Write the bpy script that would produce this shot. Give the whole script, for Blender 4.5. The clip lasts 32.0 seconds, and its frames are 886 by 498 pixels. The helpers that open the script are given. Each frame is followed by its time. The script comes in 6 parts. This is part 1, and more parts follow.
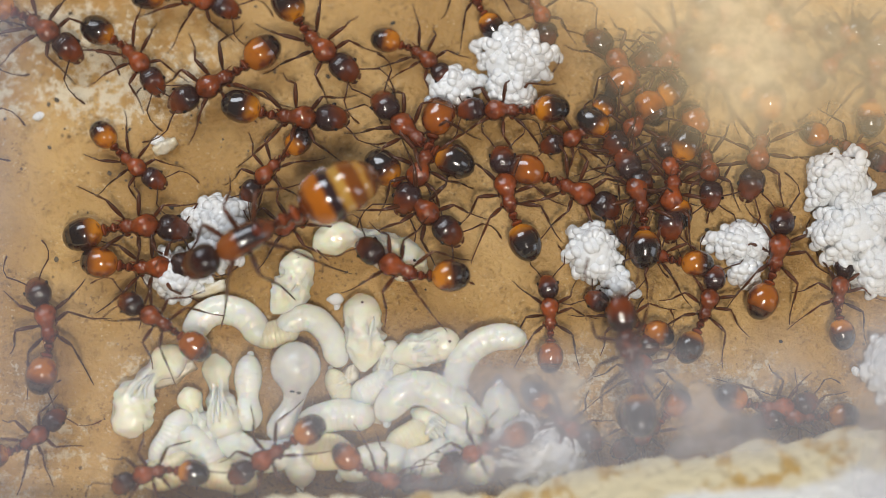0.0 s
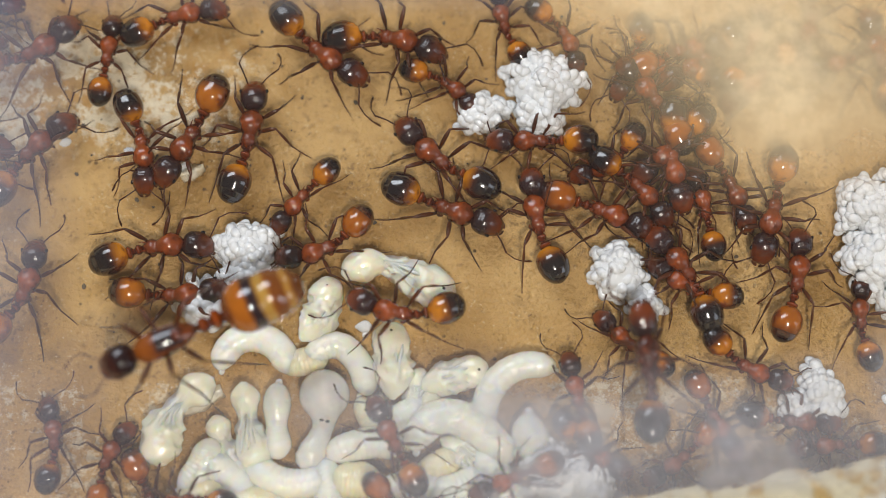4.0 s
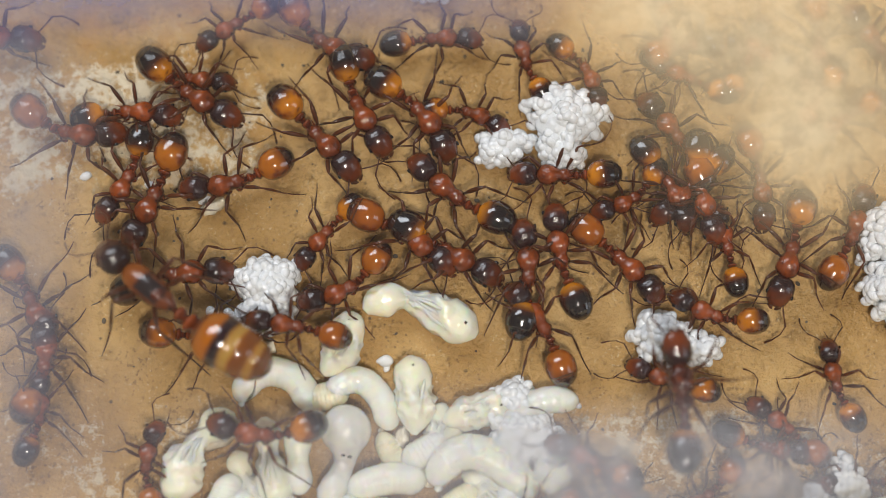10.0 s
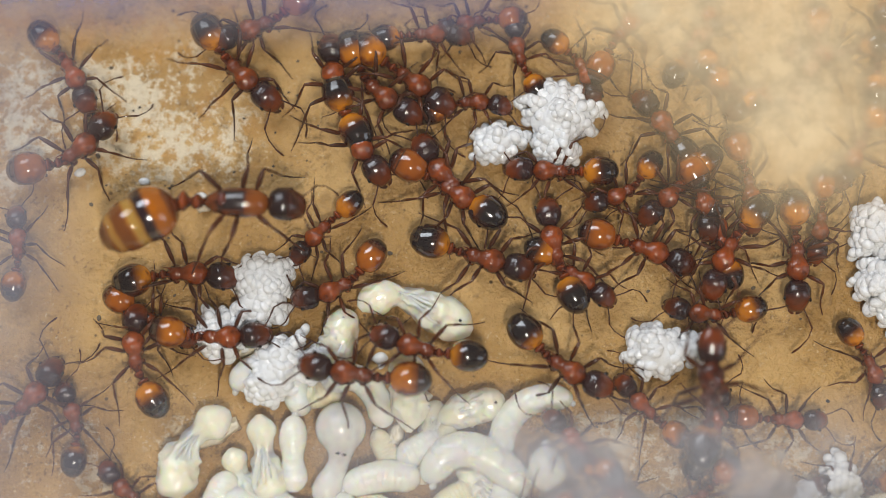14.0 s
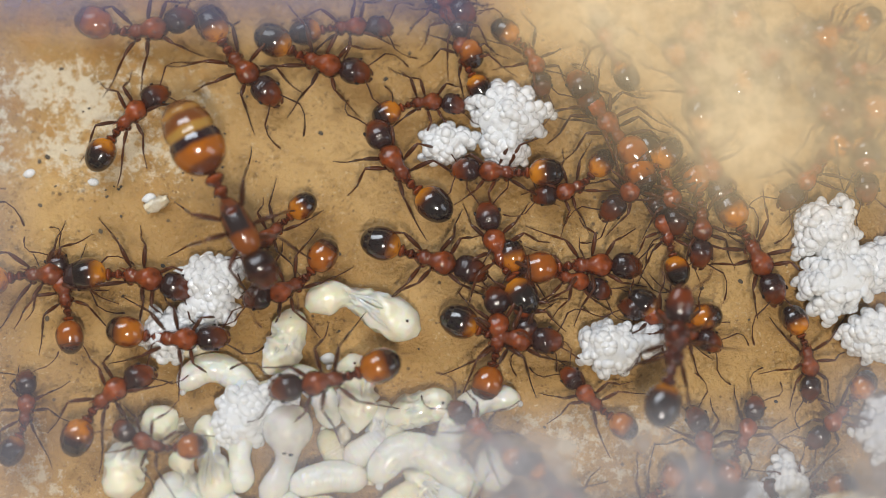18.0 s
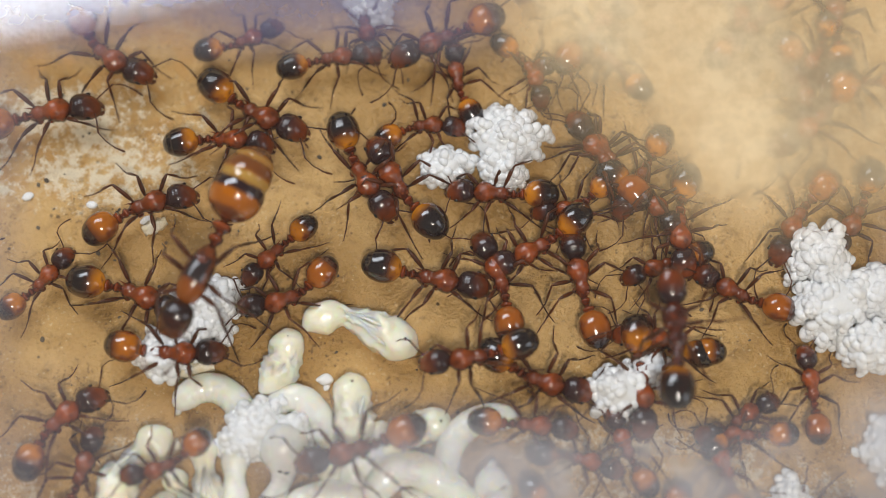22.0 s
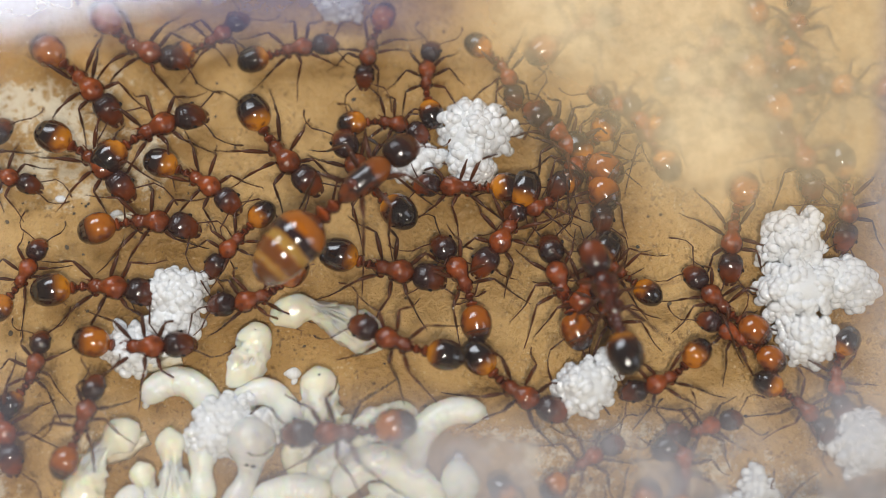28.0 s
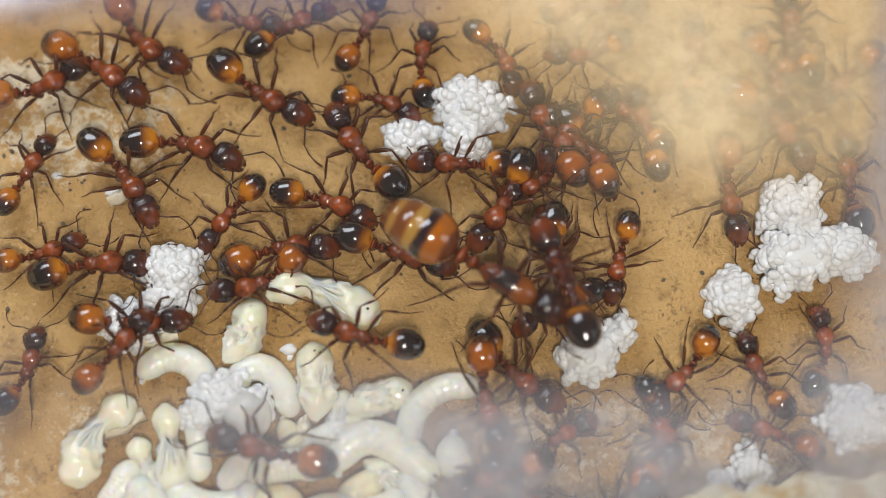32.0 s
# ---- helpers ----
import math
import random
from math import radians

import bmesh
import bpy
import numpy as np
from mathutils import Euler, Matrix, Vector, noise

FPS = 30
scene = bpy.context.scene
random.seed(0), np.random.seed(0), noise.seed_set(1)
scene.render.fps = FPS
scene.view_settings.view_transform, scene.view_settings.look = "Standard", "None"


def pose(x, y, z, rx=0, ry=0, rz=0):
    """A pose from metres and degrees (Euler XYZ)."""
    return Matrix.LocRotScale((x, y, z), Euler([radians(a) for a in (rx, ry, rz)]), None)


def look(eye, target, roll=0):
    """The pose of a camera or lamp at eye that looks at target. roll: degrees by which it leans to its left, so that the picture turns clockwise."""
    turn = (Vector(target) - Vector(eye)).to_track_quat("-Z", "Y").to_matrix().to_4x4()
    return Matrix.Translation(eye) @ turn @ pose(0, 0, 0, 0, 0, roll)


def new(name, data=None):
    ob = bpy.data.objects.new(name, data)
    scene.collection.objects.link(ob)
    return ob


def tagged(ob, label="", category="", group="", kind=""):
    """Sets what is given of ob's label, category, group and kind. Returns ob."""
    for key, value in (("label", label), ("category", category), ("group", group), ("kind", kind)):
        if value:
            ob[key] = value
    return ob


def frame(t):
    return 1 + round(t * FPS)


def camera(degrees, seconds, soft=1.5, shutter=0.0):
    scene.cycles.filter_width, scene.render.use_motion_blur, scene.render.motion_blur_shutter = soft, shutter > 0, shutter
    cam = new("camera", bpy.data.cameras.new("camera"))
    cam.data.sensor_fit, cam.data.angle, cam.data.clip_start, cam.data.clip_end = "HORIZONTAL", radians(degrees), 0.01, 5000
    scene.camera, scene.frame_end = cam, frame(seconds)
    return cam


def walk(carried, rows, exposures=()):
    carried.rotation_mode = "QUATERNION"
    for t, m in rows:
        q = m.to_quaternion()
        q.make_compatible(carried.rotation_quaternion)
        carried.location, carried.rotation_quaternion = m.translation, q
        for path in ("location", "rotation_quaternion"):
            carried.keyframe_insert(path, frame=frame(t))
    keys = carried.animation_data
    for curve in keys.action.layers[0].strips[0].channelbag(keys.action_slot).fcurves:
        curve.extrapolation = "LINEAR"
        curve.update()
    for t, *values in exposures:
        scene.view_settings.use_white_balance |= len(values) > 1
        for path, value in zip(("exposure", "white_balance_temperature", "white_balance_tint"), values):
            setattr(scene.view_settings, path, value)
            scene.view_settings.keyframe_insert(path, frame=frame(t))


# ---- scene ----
MM = 0.001
cam = camera(30, 32.0, soft=0.7)
cam.data.dof.use_dof = True
cam.data.dof.focus_distance = 57.9 * MM
cam.data.dof.aperture_fstop = 25.0
walk(cam, [
    (0, pose(-1.17 * MM, -13.70 * MM, 57.59 * MM, 10.20)),
    (0.5, pose(-1.32 * MM, -13.73 * MM, 57.59 * MM, 10.20)),
    (1, pose(-1.50 * MM, -13.38 * MM, 57.59 * MM, 10.20)),
    (1.5, pose(-2.03 * MM, -13.31 * MM, 57.59 * MM, 10.20)),
    (2, pose(-2.28 * MM, -13.41 * MM, 57.59 * MM, 10.20)),
    (2.5, pose(-3.33 * MM, -13.28 * MM, 57.59 * MM, 10.20)),
    (3, pose(-3.14 * MM, -12.90 * MM, 57.59 * MM, 10.20)),
    (3.5, pose(-2.55 * MM, -12.58 * MM, 57.59 * MM, 10.20)),
    (4, pose(-2.18 * MM, -12.73 * MM, 57.59 * MM, 10.20)),
    (4.5, pose(-2.07 * MM, -11.23 * MM, 57.59 * MM, 10.20)),
    (6.5, pose(-2.85 * MM, -12.85 * MM, 57.23 * MM, 12.04)),
    (7, pose(-2.82 * MM, -13.22 * MM, 57.13 * MM, 12.50)),
    (7.5, pose(-3.00 * MM, -12.95 * MM, 57.20 * MM, 12.20)),
    (8, pose(-3.00 * MM, -12.78 * MM, 57.26 * MM, 11.90)),
    (8.5, pose(-3.22 * MM, -12.50 * MM, 57.32 * MM, 11.60)),
    (9, pose(-3.16 * MM, -12.49 * MM, 57.38 * MM, 11.30)),
    (9.5, pose(-3.16 * MM, -12.38 * MM, 57.41 * MM, 11.16)),
    (10, pose(-2.94 * MM, -12.34 * MM, 57.44 * MM, 11.03)),
    (10.5, pose(-2.91 * MM, -12.39 * MM, 57.47 * MM, 10.89)),
    (11, pose(-2.82 * MM, -11.99 * MM, 57.49 * MM, 10.75)),
    (11.5, pose(-2.85 * MM, -11.95 * MM, 57.52 * MM, 10.61)),
    (12, pose(-2.88 * MM, -11.74 * MM, 57.54 * MM, 10.47)),
    (12.5, pose(-2.79 * MM, -11.80 * MM, 57.57 * MM, 10.34)),
    (13, pose(-2.50 * MM, -11.43 * MM, 57.59 * MM, 10.20)),
    (13.5, pose(-2.47 * MM, -11.18 * MM, 57.65 * MM, 9.86)),
    (14, pose(-2.75 * MM, -10.92 * MM, 57.71 * MM, 9.51)),
    (14.5, pose(-2.75 * MM, -10.54 * MM, 57.77 * MM, 9.17)),
    (16.5, pose(-2.70 * MM, -9.20 * MM, 57.98 * MM, 7.80)),
    (17, pose(-2.55 * MM, -9.64 * MM, 57.90 * MM, 8.35)),
    (17.5, pose(-2.28 * MM, -10.23 * MM, 57.81 * MM, 8.90)),
    (18, pose(-0.93 * MM, -11.44 * MM, 57.62 * MM, 10.05)),
    (18.5, pose(0.69 * MM, -12.74 * MM, 57.40 * MM, 11.20)),
    (19, pose(1.75 * MM, -12.48 * MM, 57.35 * MM, 11.45)),
    (19.5, pose(2.02 * MM, -12.70 * MM, 57.30 * MM, 11.70)),
    (20, pose(1.16 * MM, -13.29 * MM, 57.11 * MM, 12.60)),
    (20.5, pose(-0.11 * MM, -14.01 * MM, 56.90 * MM, 13.50)),
    (21, pose(-1.19 * MM, -14.82 * MM, 56.73 * MM, 14.20)),
    (21.5, pose(-0.99 * MM, -15.52 * MM, 56.55 * MM, 14.90)),
    (22, pose(-0.87 * MM, -16.28 * MM, 56.34 * MM, 15.70)),
    (22.5, pose(0.16 * MM, -16.78 * MM, 56.11 * MM, 16.50)),
    (23, pose(0.00 * MM, -16.65 * MM, 56.10 * MM, 16.53)),
    (23.5, pose(0.27 * MM, -16.70 * MM, 56.09 * MM, 16.57)),
    (24, pose(0.41 * MM, -16.75 * MM, 56.08 * MM, 16.60)),
    (24.5, pose(0.53 * MM, -16.46 * MM, 56.20 * MM, 16.20)),
    (25, pose(-0.14 * MM, -16.36 * MM, 56.31 * MM, 15.80)),
    (25.5, pose(-0.18 * MM, -15.85 * MM, 56.42 * MM, 15.40)),
    (27.5, pose(0.13 * MM, -16.30 * MM, 56.31 * MM, 15.80)),
    (28, pose(0.25 * MM, -16.69 * MM, 56.28 * MM, 15.90)),
    (28.5, pose(0.34 * MM, -17.30 * MM, 56.18 * MM, 16.25)),
    (29, pose(0.68 * MM, -18.05 * MM, 56.08 * MM, 16.60)),
    (29.5, pose(0.62 * MM, -17.85 * MM, 56.14 * MM, 16.40)),
    (30, pose(0.46 * MM, -17.82 * MM, 56.20 * MM, 16.20)),
    (30.5, pose(0.21 * MM, -17.39 * MM, 56.29 * MM, 15.88)),
    (31, pose(0.59 * MM, -17.07 * MM, 56.38 * MM, 15.55)),
    (31.5, pose(0.49 * MM, -16.90 * MM, 56.46 * MM, 15.22)),
    (32, pose(0.43 * MM, -16.57 * MM, 56.55 * MM, 14.90)),
], exposures=[(0, 0.0), (32, 0.0)])

# ---- light: one flat lamp over the nest and the pale room round it ----
world = bpy.data.worlds.new("world")
scene.world = world
world.use_nodes = True
world.node_tree.nodes["Background"].inputs[0].default_value = (1.0, 0.93, 0.84, 1)
world.node_tree.nodes["Background"].inputs[1].default_value = 0.13
def area_lamp(name, width, height, watts, tone, place):
    data = bpy.data.lights.new(name, "AREA")
    data.shape, data.size, data.size_y = "RECTANGLE", width * MM, height * MM
    data.energy, data.color = watts, tone
    lamp = new(name, data)
    lamp.matrix_world = place


# the work lamp above the camera, and the bright bluish window whose glare shows in the cover glass
area_lamp("work_lamp", 10, 16, 0.061, (1.0, 0.930, 0.83), look((5 * MM, -40 * MM, 97 * MM), (0, 0, 0)))
area_lamp("window", 90, 56, 0.125, (0.86, 0.92, 1.0), pose(-51.8 * MM, 69.9 * MM, 92 * MM, 0, 0, 14))
# the tall bluish window at the side, mirrored in every shell
area_lamp("side_window", 46, 90, 0.030, (0.82, 0.89, 1.0), look((122 * MM, -40 * MM, 76 * MM), (0, 0, 0)))


# ---- materials ----
def material(name, rough=0.5, **values):
    m = bpy.data.materials.new(name)
    m.use_nodes = True
    b = m.node_tree.nodes["Principled BSDF"]
    b.inputs["Roughness"].default_value = rough
    for key, value in values.items():
        b.inputs[key.replace("_", " ")].default_value = value
    return m, m.node_tree, b


def node(tree, kind, **inputs):
    n = tree.nodes.new(kind)
    for key, value in inputs.items():
        key = key.replace("_", " ")
        if isinstance(value, bpy.types.NodeSocket):
            tree.links.new(value, n.inputs[key])
        else:
            n.inputs[key].default_value = value
    return n


def math_node(tree, op, a, b=0.0, clamp=False):
    n = tree.nodes.new("ShaderNodeMath")
    n.operation, n.use_clamp = op, clamp
    for i, value in enumerate((a, b)):
        if isinstance(value, bpy.types.NodeSocket):
            tree.links.new(value, n.inputs[i])
        else:
            n.inputs[i].default_value = value
    return n.outputs[0]


def ramp(tree, value, low, high, out_low=0.0, out_high=1.0):
    n = tree.nodes.new("ShaderNodeMapRange")
    n.interpolation_type = "SMOOTHSTEP"
    tree.links.new(value, n.inputs[0])
    for i, v in zip((1, 2, 3, 4), (low, high, out_low, out_high)):
        n.inputs[i].default_value = v
    return n.outputs[0]


def mix(tree, factor, a, b):
    n = tree.nodes.new("ShaderNodeMix")
    n.data_type = "RGBA"
    for i, value in ((0, factor), (6, a), (7, b)):
        if isinstance(value, bpy.types.NodeSocket):
            tree.links.new(value, n.inputs[i])
        else:
            n.inputs[i].default_value = value if i == 0 else (*value, 1)
    return n.outputs[2]


def coords(tree):
    t = tree.nodes.new("ShaderNodeTexCoord").outputs["Object"]
    s = node(tree, "ShaderNodeSeparateXYZ", Vector=t)
    return t, s.outputs[0], s.outputs[1], s.outputs[2]


def grain(tree, vector, per_mm, detail=3.0, rough=0.55):
    n = node(tree, "ShaderNodeTexNoise", Vector=vector, Scale=per_mm / MM, Detail=detail, Roughness=rough)
    return n.outputs["Fac"]


def bump(tree, b, height, depth_mm, strength=0.6):
    n = node(tree, "ShaderNodeBump", Height=height, Strength=strength, Distance=depth_mm * MM)
    tree.links.new(n.outputs[0], b.inputs["Normal"])


def chance(tree):
    return tree.nodes.new("ShaderNodeObjectInfo").outputs["Random"]


def chitin(name, red, dark, top, rough=0.24, relief=0.02, coat=0.6, gloss=0.5, blotch=0.85, fore=False):
    """Red-brown shell, `red` below and `dark` from `top` mm upwards along its own z; on the thorax `dark` is the
    lighter tone.
    """
    m, tree, b = material(name, rough, Coat_Weight=coat, Coat_Roughness=0.08, Coat_IOR=1.55, Specular_IOR_Level=gloss)
    vec, x, y, z = coords(tree)
    n = grain(tree, vec, 2.2)
    pick = chance(tree)
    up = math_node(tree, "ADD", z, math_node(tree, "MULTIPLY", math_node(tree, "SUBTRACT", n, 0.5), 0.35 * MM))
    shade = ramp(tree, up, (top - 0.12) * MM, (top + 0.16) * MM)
    if fore:
        # dark behind, red towards the mouth
        back = math_node(tree, "ADD", x, math_node(tree, "MULTIPLY", math_node(tree, "SUBTRACT", n, 0.5), 0.5 * MM))
        shade = math_node(tree, "MAXIMUM", math_node(tree, "MULTIPLY", shade, 0.7), ramp(tree, back, 0.30 * MM, -0.22 * MM))
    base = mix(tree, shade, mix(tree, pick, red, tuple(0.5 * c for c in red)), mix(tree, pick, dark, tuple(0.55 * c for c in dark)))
    # dark clouding, and a few clear amber spots
    spots = grain(tree, vec, 3.4, 3)
    base = mix(tree, ramp(tree, spots, 0.50, 0.66, 0, blotch), base, tuple(0.18 * c for c in red))
    base = mix(tree, ramp(tree, spots, 0.44, 0.34, 0, 0.5 * blotch), base, tuple(1.6 * c for c in dark))
    tree.links.new(base, b.inputs["Base Color"])
    ridges = node(tree, "ShaderNodeMapping", Vector=vec, Scale=(3.0, 13.0, 11.0)).outputs[0]
    bump(tree, b, math_node(tree, "ADD", grain(tree, ridges, 1.0, 2.0), math_node(tree, "MULTIPLY", grain(tree, vec, 9.0, 2.0), 0.4)), relief, 1.0)
    tree.links.new(b.inputs["Normal"].links[0].from_socket, b.inputs["Coat Normal"])
    return m


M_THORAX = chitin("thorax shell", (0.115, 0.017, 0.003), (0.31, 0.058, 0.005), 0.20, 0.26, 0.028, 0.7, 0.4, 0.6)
M_HEAD = chitin("head shell", (0.22, 0.042, 0.006), (0.034, 0.014, 0.015), 0.30, 0.24, 0.012, 0.6, 0.4, 0.4, True)
M_LEG = chitin("leg shell", (0.11, 0.027, 0.005), (0.05, 0.018, 0.007), 9.0, 0.30, 0.01, 0.35, 0.4, 0.5)

# the queen's back: orange in front, a broad dark saddle, red-brown behind
M_SADDLE, tree, b_saddle = material("queen thorax shell", 0.22, Coat_Weight=0.8, Coat_Roughness=0.12)
vec, fx, fy, fz = coords(tree)
fx = math_node(tree, "ADD", fx, math_node(tree, "MULTIPLY", math_node(tree, "SUBTRACT", grain(tree, vec, 1.5), 0.5), 0.4 * MM))
col = mix(tree, ramp(tree, grain(tree, vec, 2.2), 0.42, 0.62), (0.17, 0.040, 0.008), (0.055, 0.014, 0.005))
across = math_node(tree, "ABSOLUTE", fy)
saddle = math_node(tree, "MULTIPLY", math_node(tree, "MULTIPLY", ramp(tree, fx, -0.55 * MM, -0.35 * MM), ramp(tree, fx, 0.40 * MM, 0.58 * MM, 1, 0)), ramp(tree, across, 0.26 * MM, 0.42 * MM, 1, 0))
col = mix(tree, ramp(tree, fx, 0.40 * MM, 0.80 * MM), col, (0.27, 0.072, 0.008))
col = mix(tree, saddle, col, (0.026, 0.016, 0.017))
tree.links.new(col, b_saddle.inputs["Base Color"])
bump(tree, b_saddle, grain(tree, vec, 5.0, 3.0), 0.04)
M_EYE, _, b_eye = material("compound eye", 0.18)
b_eye.inputs["Base Color"].default_value = (0.008, 0.007, 0.008, 1)


def gaster_material(name, bands):
    m, tree, b = material(name, 0.16, Coat_Weight=1.0, Coat_Roughness=0.03, Coat_IOR=1.6)
    vec, x, y, z = coords(tree)
    n = grain(tree, vec, 1.6)
    wob = math_node(tree, "MULTIPLY", math_node(tree, "SUBTRACT", n, 0.5), 0.25 * MM)
    along = math_node(tree, "ADD", x, wob)
    if not bands:
        pick = math_node(tree, "MULTIPLY", math_node(tree, "SUBTRACT", chance(tree), 0.56), 0.80 * MM)
        amber = mix(tree, chance(tree), (0.84, 0.31, 0.006), (0.34, 0.085, 0.004))
        amber = mix(tree, ramp(tree, n, 0.5, 0.68), amber, (0.22, 0.042, 0.004))
        reach = math_node(tree, "ADD", along, pick)
        col = mix(tree, ramp(tree, reach, -0.14 * MM, 0.34 * MM), (0.085, 0.018, 0.005), amber)
        col = mix(tree, ramp(tree, reach, 0.06 * MM, -0.30 * MM), col, (0.012, 0.007, 0.008))
        # the sides are browner than the back
        col = mix(tree, ramp(tree, math_node(tree, "ABSOLUTE", y), 0.30 * MM, 0.52 * MM, 0, 0.6), col, (0.060, 0.014, 0.005))
        # smoky clouds, and a dark line where the plates meet
        col = mix(tree, ramp(tree, grain(tree, vec, 3.2, 3), 0.55, 0.74, 0, 0.5), col, (0.055, 0.013, 0.005))
        seam = math_node(tree, "ABSOLUTE", math_node(tree, "ADD", x, 0.275 * MM))
        col = mix(tree, ramp(tree, seam, 0.0, 0.035 * MM, 0.8, 0.0), col, (0.012, 0.006, 0.006))
    else:
        col = (0.42, 0.12, 0.006)
        for start, end, tone in bands:
            inside = math_node(tree, "MULTIPLY", ramp(tree, along, (start - 0.1) * MM, (start + 0.1) * MM),
                               ramp(tree, along, (end - 0.1) * MM, (end + 0.1) * MM, 1, 0))
            col = mix(tree, inside, col, tone)
    tree.links.new(col, b.inputs["Base Color"])
    bump(tree, b, grain(tree, vec, 14.0, 2.0), 0.008)
    return m


M_GASTER = gaster_material("gaster shell", ())
M_QUEEN_GASTER = gaster_material("queen gaster shell", (
    (1.10, 1.7, (0.15, 0.034, 0.006)), (0.10, 0.52, (0.030, 0.014, 0.016)), (-0.28, 0.10, (0.46, 0.255, 0.050)), (-0.80, -0.30, (0.20, 0.058, 0.009)),
    (-1.04, -0.80, (0.40, 0.20, 0.04)), (-1.9, -1.04, (0.15, 0.045, 0.010))))


def brood_material(name, tone, other, rough, scale_mm, radius=(1.0, 0.75, 0.45), depth=0.75, wet=0.7):
    m, tree, b = material(name, rough, Subsurface_Weight=depth, Subsurface_Scale=scale_mm * MM, Coat_Weight=wet, Coat_Roughness=0.10)
    b.inputs["Subsurface Radius"].default_value = radius
    vec, x, y, z = coords(tree)
    n = math_node(tree, "ADD", math_node(tree, "MULTIPLY", grain(tree, vec, 0.7), 0.6), math_node(tree, "MULTIPLY", grain(tree, vec, 3.0), 0.4))
    col = mix(tree, ramp(tree, n, 0.38, 0.72), tone, other)
    tree.links.new(col, b.inputs["Base Color"])
    bump(tree, b, math_node(tree, "ADD", grain(tree, vec, 3.5, 4.0), math_node(tree, "MULTIPLY", grain(tree, vec, 12.0, 2.0), 0.3)), 0.08)
    return m


M_LARVA = brood_material("larva skin", (0.97, 0.935, 0.83), (0.95, 0.88, 0.70), 0.22, 0.8)
M_PUPA = brood_material("pupa skin", (0.95, 0.89, 0.70), (0.97, 0.94, 0.83), 0.2, 0.45)
M_PEARL = brood_material("pearl skin", (0.78, 0.77, 0.73), (0.62, 0.61, 0.59), 0.1, 0.7)
M_YELLOW = brood_material("yellow larva skin", (0.91, 0.82, 0.58), (0.86, 0.74, 0.46), 0.26, 0.6)
M_EGG = brood_material("egg shell", (0.950, 0.974, 0.999), (0.940, 0.964, 0.99), 0.2, 0.25, (1.0, 1.0, 1.0), 0.04, 0.8)
# thin shells let light through
tree = M_EGG.node_tree
glow = node(tree, "ShaderNodeBsdfTranslucent", Color=(0.98, 0.98, 1.0, 1))
thin = tree.nodes.new("ShaderNodeMixShader")
thin.inputs[0].default_value = 0.08
tree.links.new(tree.nodes["Principled BSDF"].outputs[0], thin.inputs[1])
tree.links.new(glow.outputs[0], thin.inputs[2])
tree.links.new(thin.outputs[0], tree.nodes["Material Output"].inputs[0])

M_FLOOR, tree, b_floor = material("damp plaster", 0.42)
vec, fx, fy, fz = coords(tree)
broad, middle, fine = grain(tree, vec, 0.16, 4), grain(tree, vec, 0.9, 4), grain(tree, vec, 6.0, 3)
tan = mix(tree, ramp(tree, broad, 0.35, 0.68), (0.42, 0.234, 0.062), (0.645, 0.405, 0.150))
tan = mix(tree, ramp(tree, middle, 0.52, 0.8), tan, (0.31, 0.175, 0.045))
flecks = math_node(tree, "MULTIPLY", ramp(tree, fine, 0.55, 0.66, 0, 0.7), ramp(tree, grain(tree, vec, 0.45, 3), 0.42, 0.62, 0.15, 1.0))
tan = mix(tree, flecks, tan, (0.22, 0.12, 0.04))
pits = node(tree, "ShaderNodeTexVoronoi", Vector=vec, Scale=1.3 / MM)
tan = mix(tree, math_node(tree, "MULTIPLY", ramp(tree, pits.outputs["Distance"], 0.12, 0.05), ramp(tree, middle, 0.42, 0.56)), tan, (0.13, 0.075, 0.03))
dots = node(tree, "ShaderNodeTexVoronoi", Vector=vec, Scale=4.2 / MM)
sparse = ramp(tree, grain(tree, vec, 0.6, 4), 0.52, 0.64)
tan = mix(tree, math_node(tree, "MULTIPLY", ramp(tree, dots.outputs["Distance"], 0.24, 0.14, 0, 0.6), sparse), tan, (0.12, 0.065, 0.022))
tan = mix(tree, math_node(tree, "MULTIPLY", ramp(tree, grain(tree, vec, 9.0, 2), 0.60, 0.70), ramp(tree, grain(tree, vec, 0.8, 2), 0.40, 0.60, 0.1, 0.6)), tan, (0.74, 0.58, 0.34))
# dry white crust towards the upper left corner and along the front
crust = math_node(tree, "MULTIPLY", ramp(tree, fx, -6.6 * MM, -11.0 * MM), math_node(tree, "MULTIPLY", ramp(tree, fy, -1.6 * MM, 2.6 * MM), ramp(tree, fy, 4.8 * MM, 7.6 * MM, 1, 0.2)))
front = math_node(tree, "MULTIPLY", ramp(tree, fy, -5.0 * MM, -7.6 * MM), math_node(tree, "MAXIMUM", ramp(tree, fx, -4.0 * MM, 2.0 * MM, 0.3, 0.8), ramp(tree, fx, -9.0 * MM, -11.5 * MM, 0, 0.7)))
crust = math_node(tree, "MAXIMUM", crust, front)
patch = math_node(tree, "ADD", math_node(tree, "MULTIPLY", math_node(tree, "ADD", math_node(tree, "MULTIPLY", grain(tree, vec, 2.6, 6, 0.75), 0.65), math_node(tree, "MULTIPLY", grain(tree, vec, 0.35, 3), 0.4)), 1.3), -0.42)
crust = math_node(tree, "MULTIPLY", crust, ramp(tree, math_node(tree, "ADD", patch, math_node(tree, "MULTIPLY", crust, 0.25)), 0.46, 0.58))
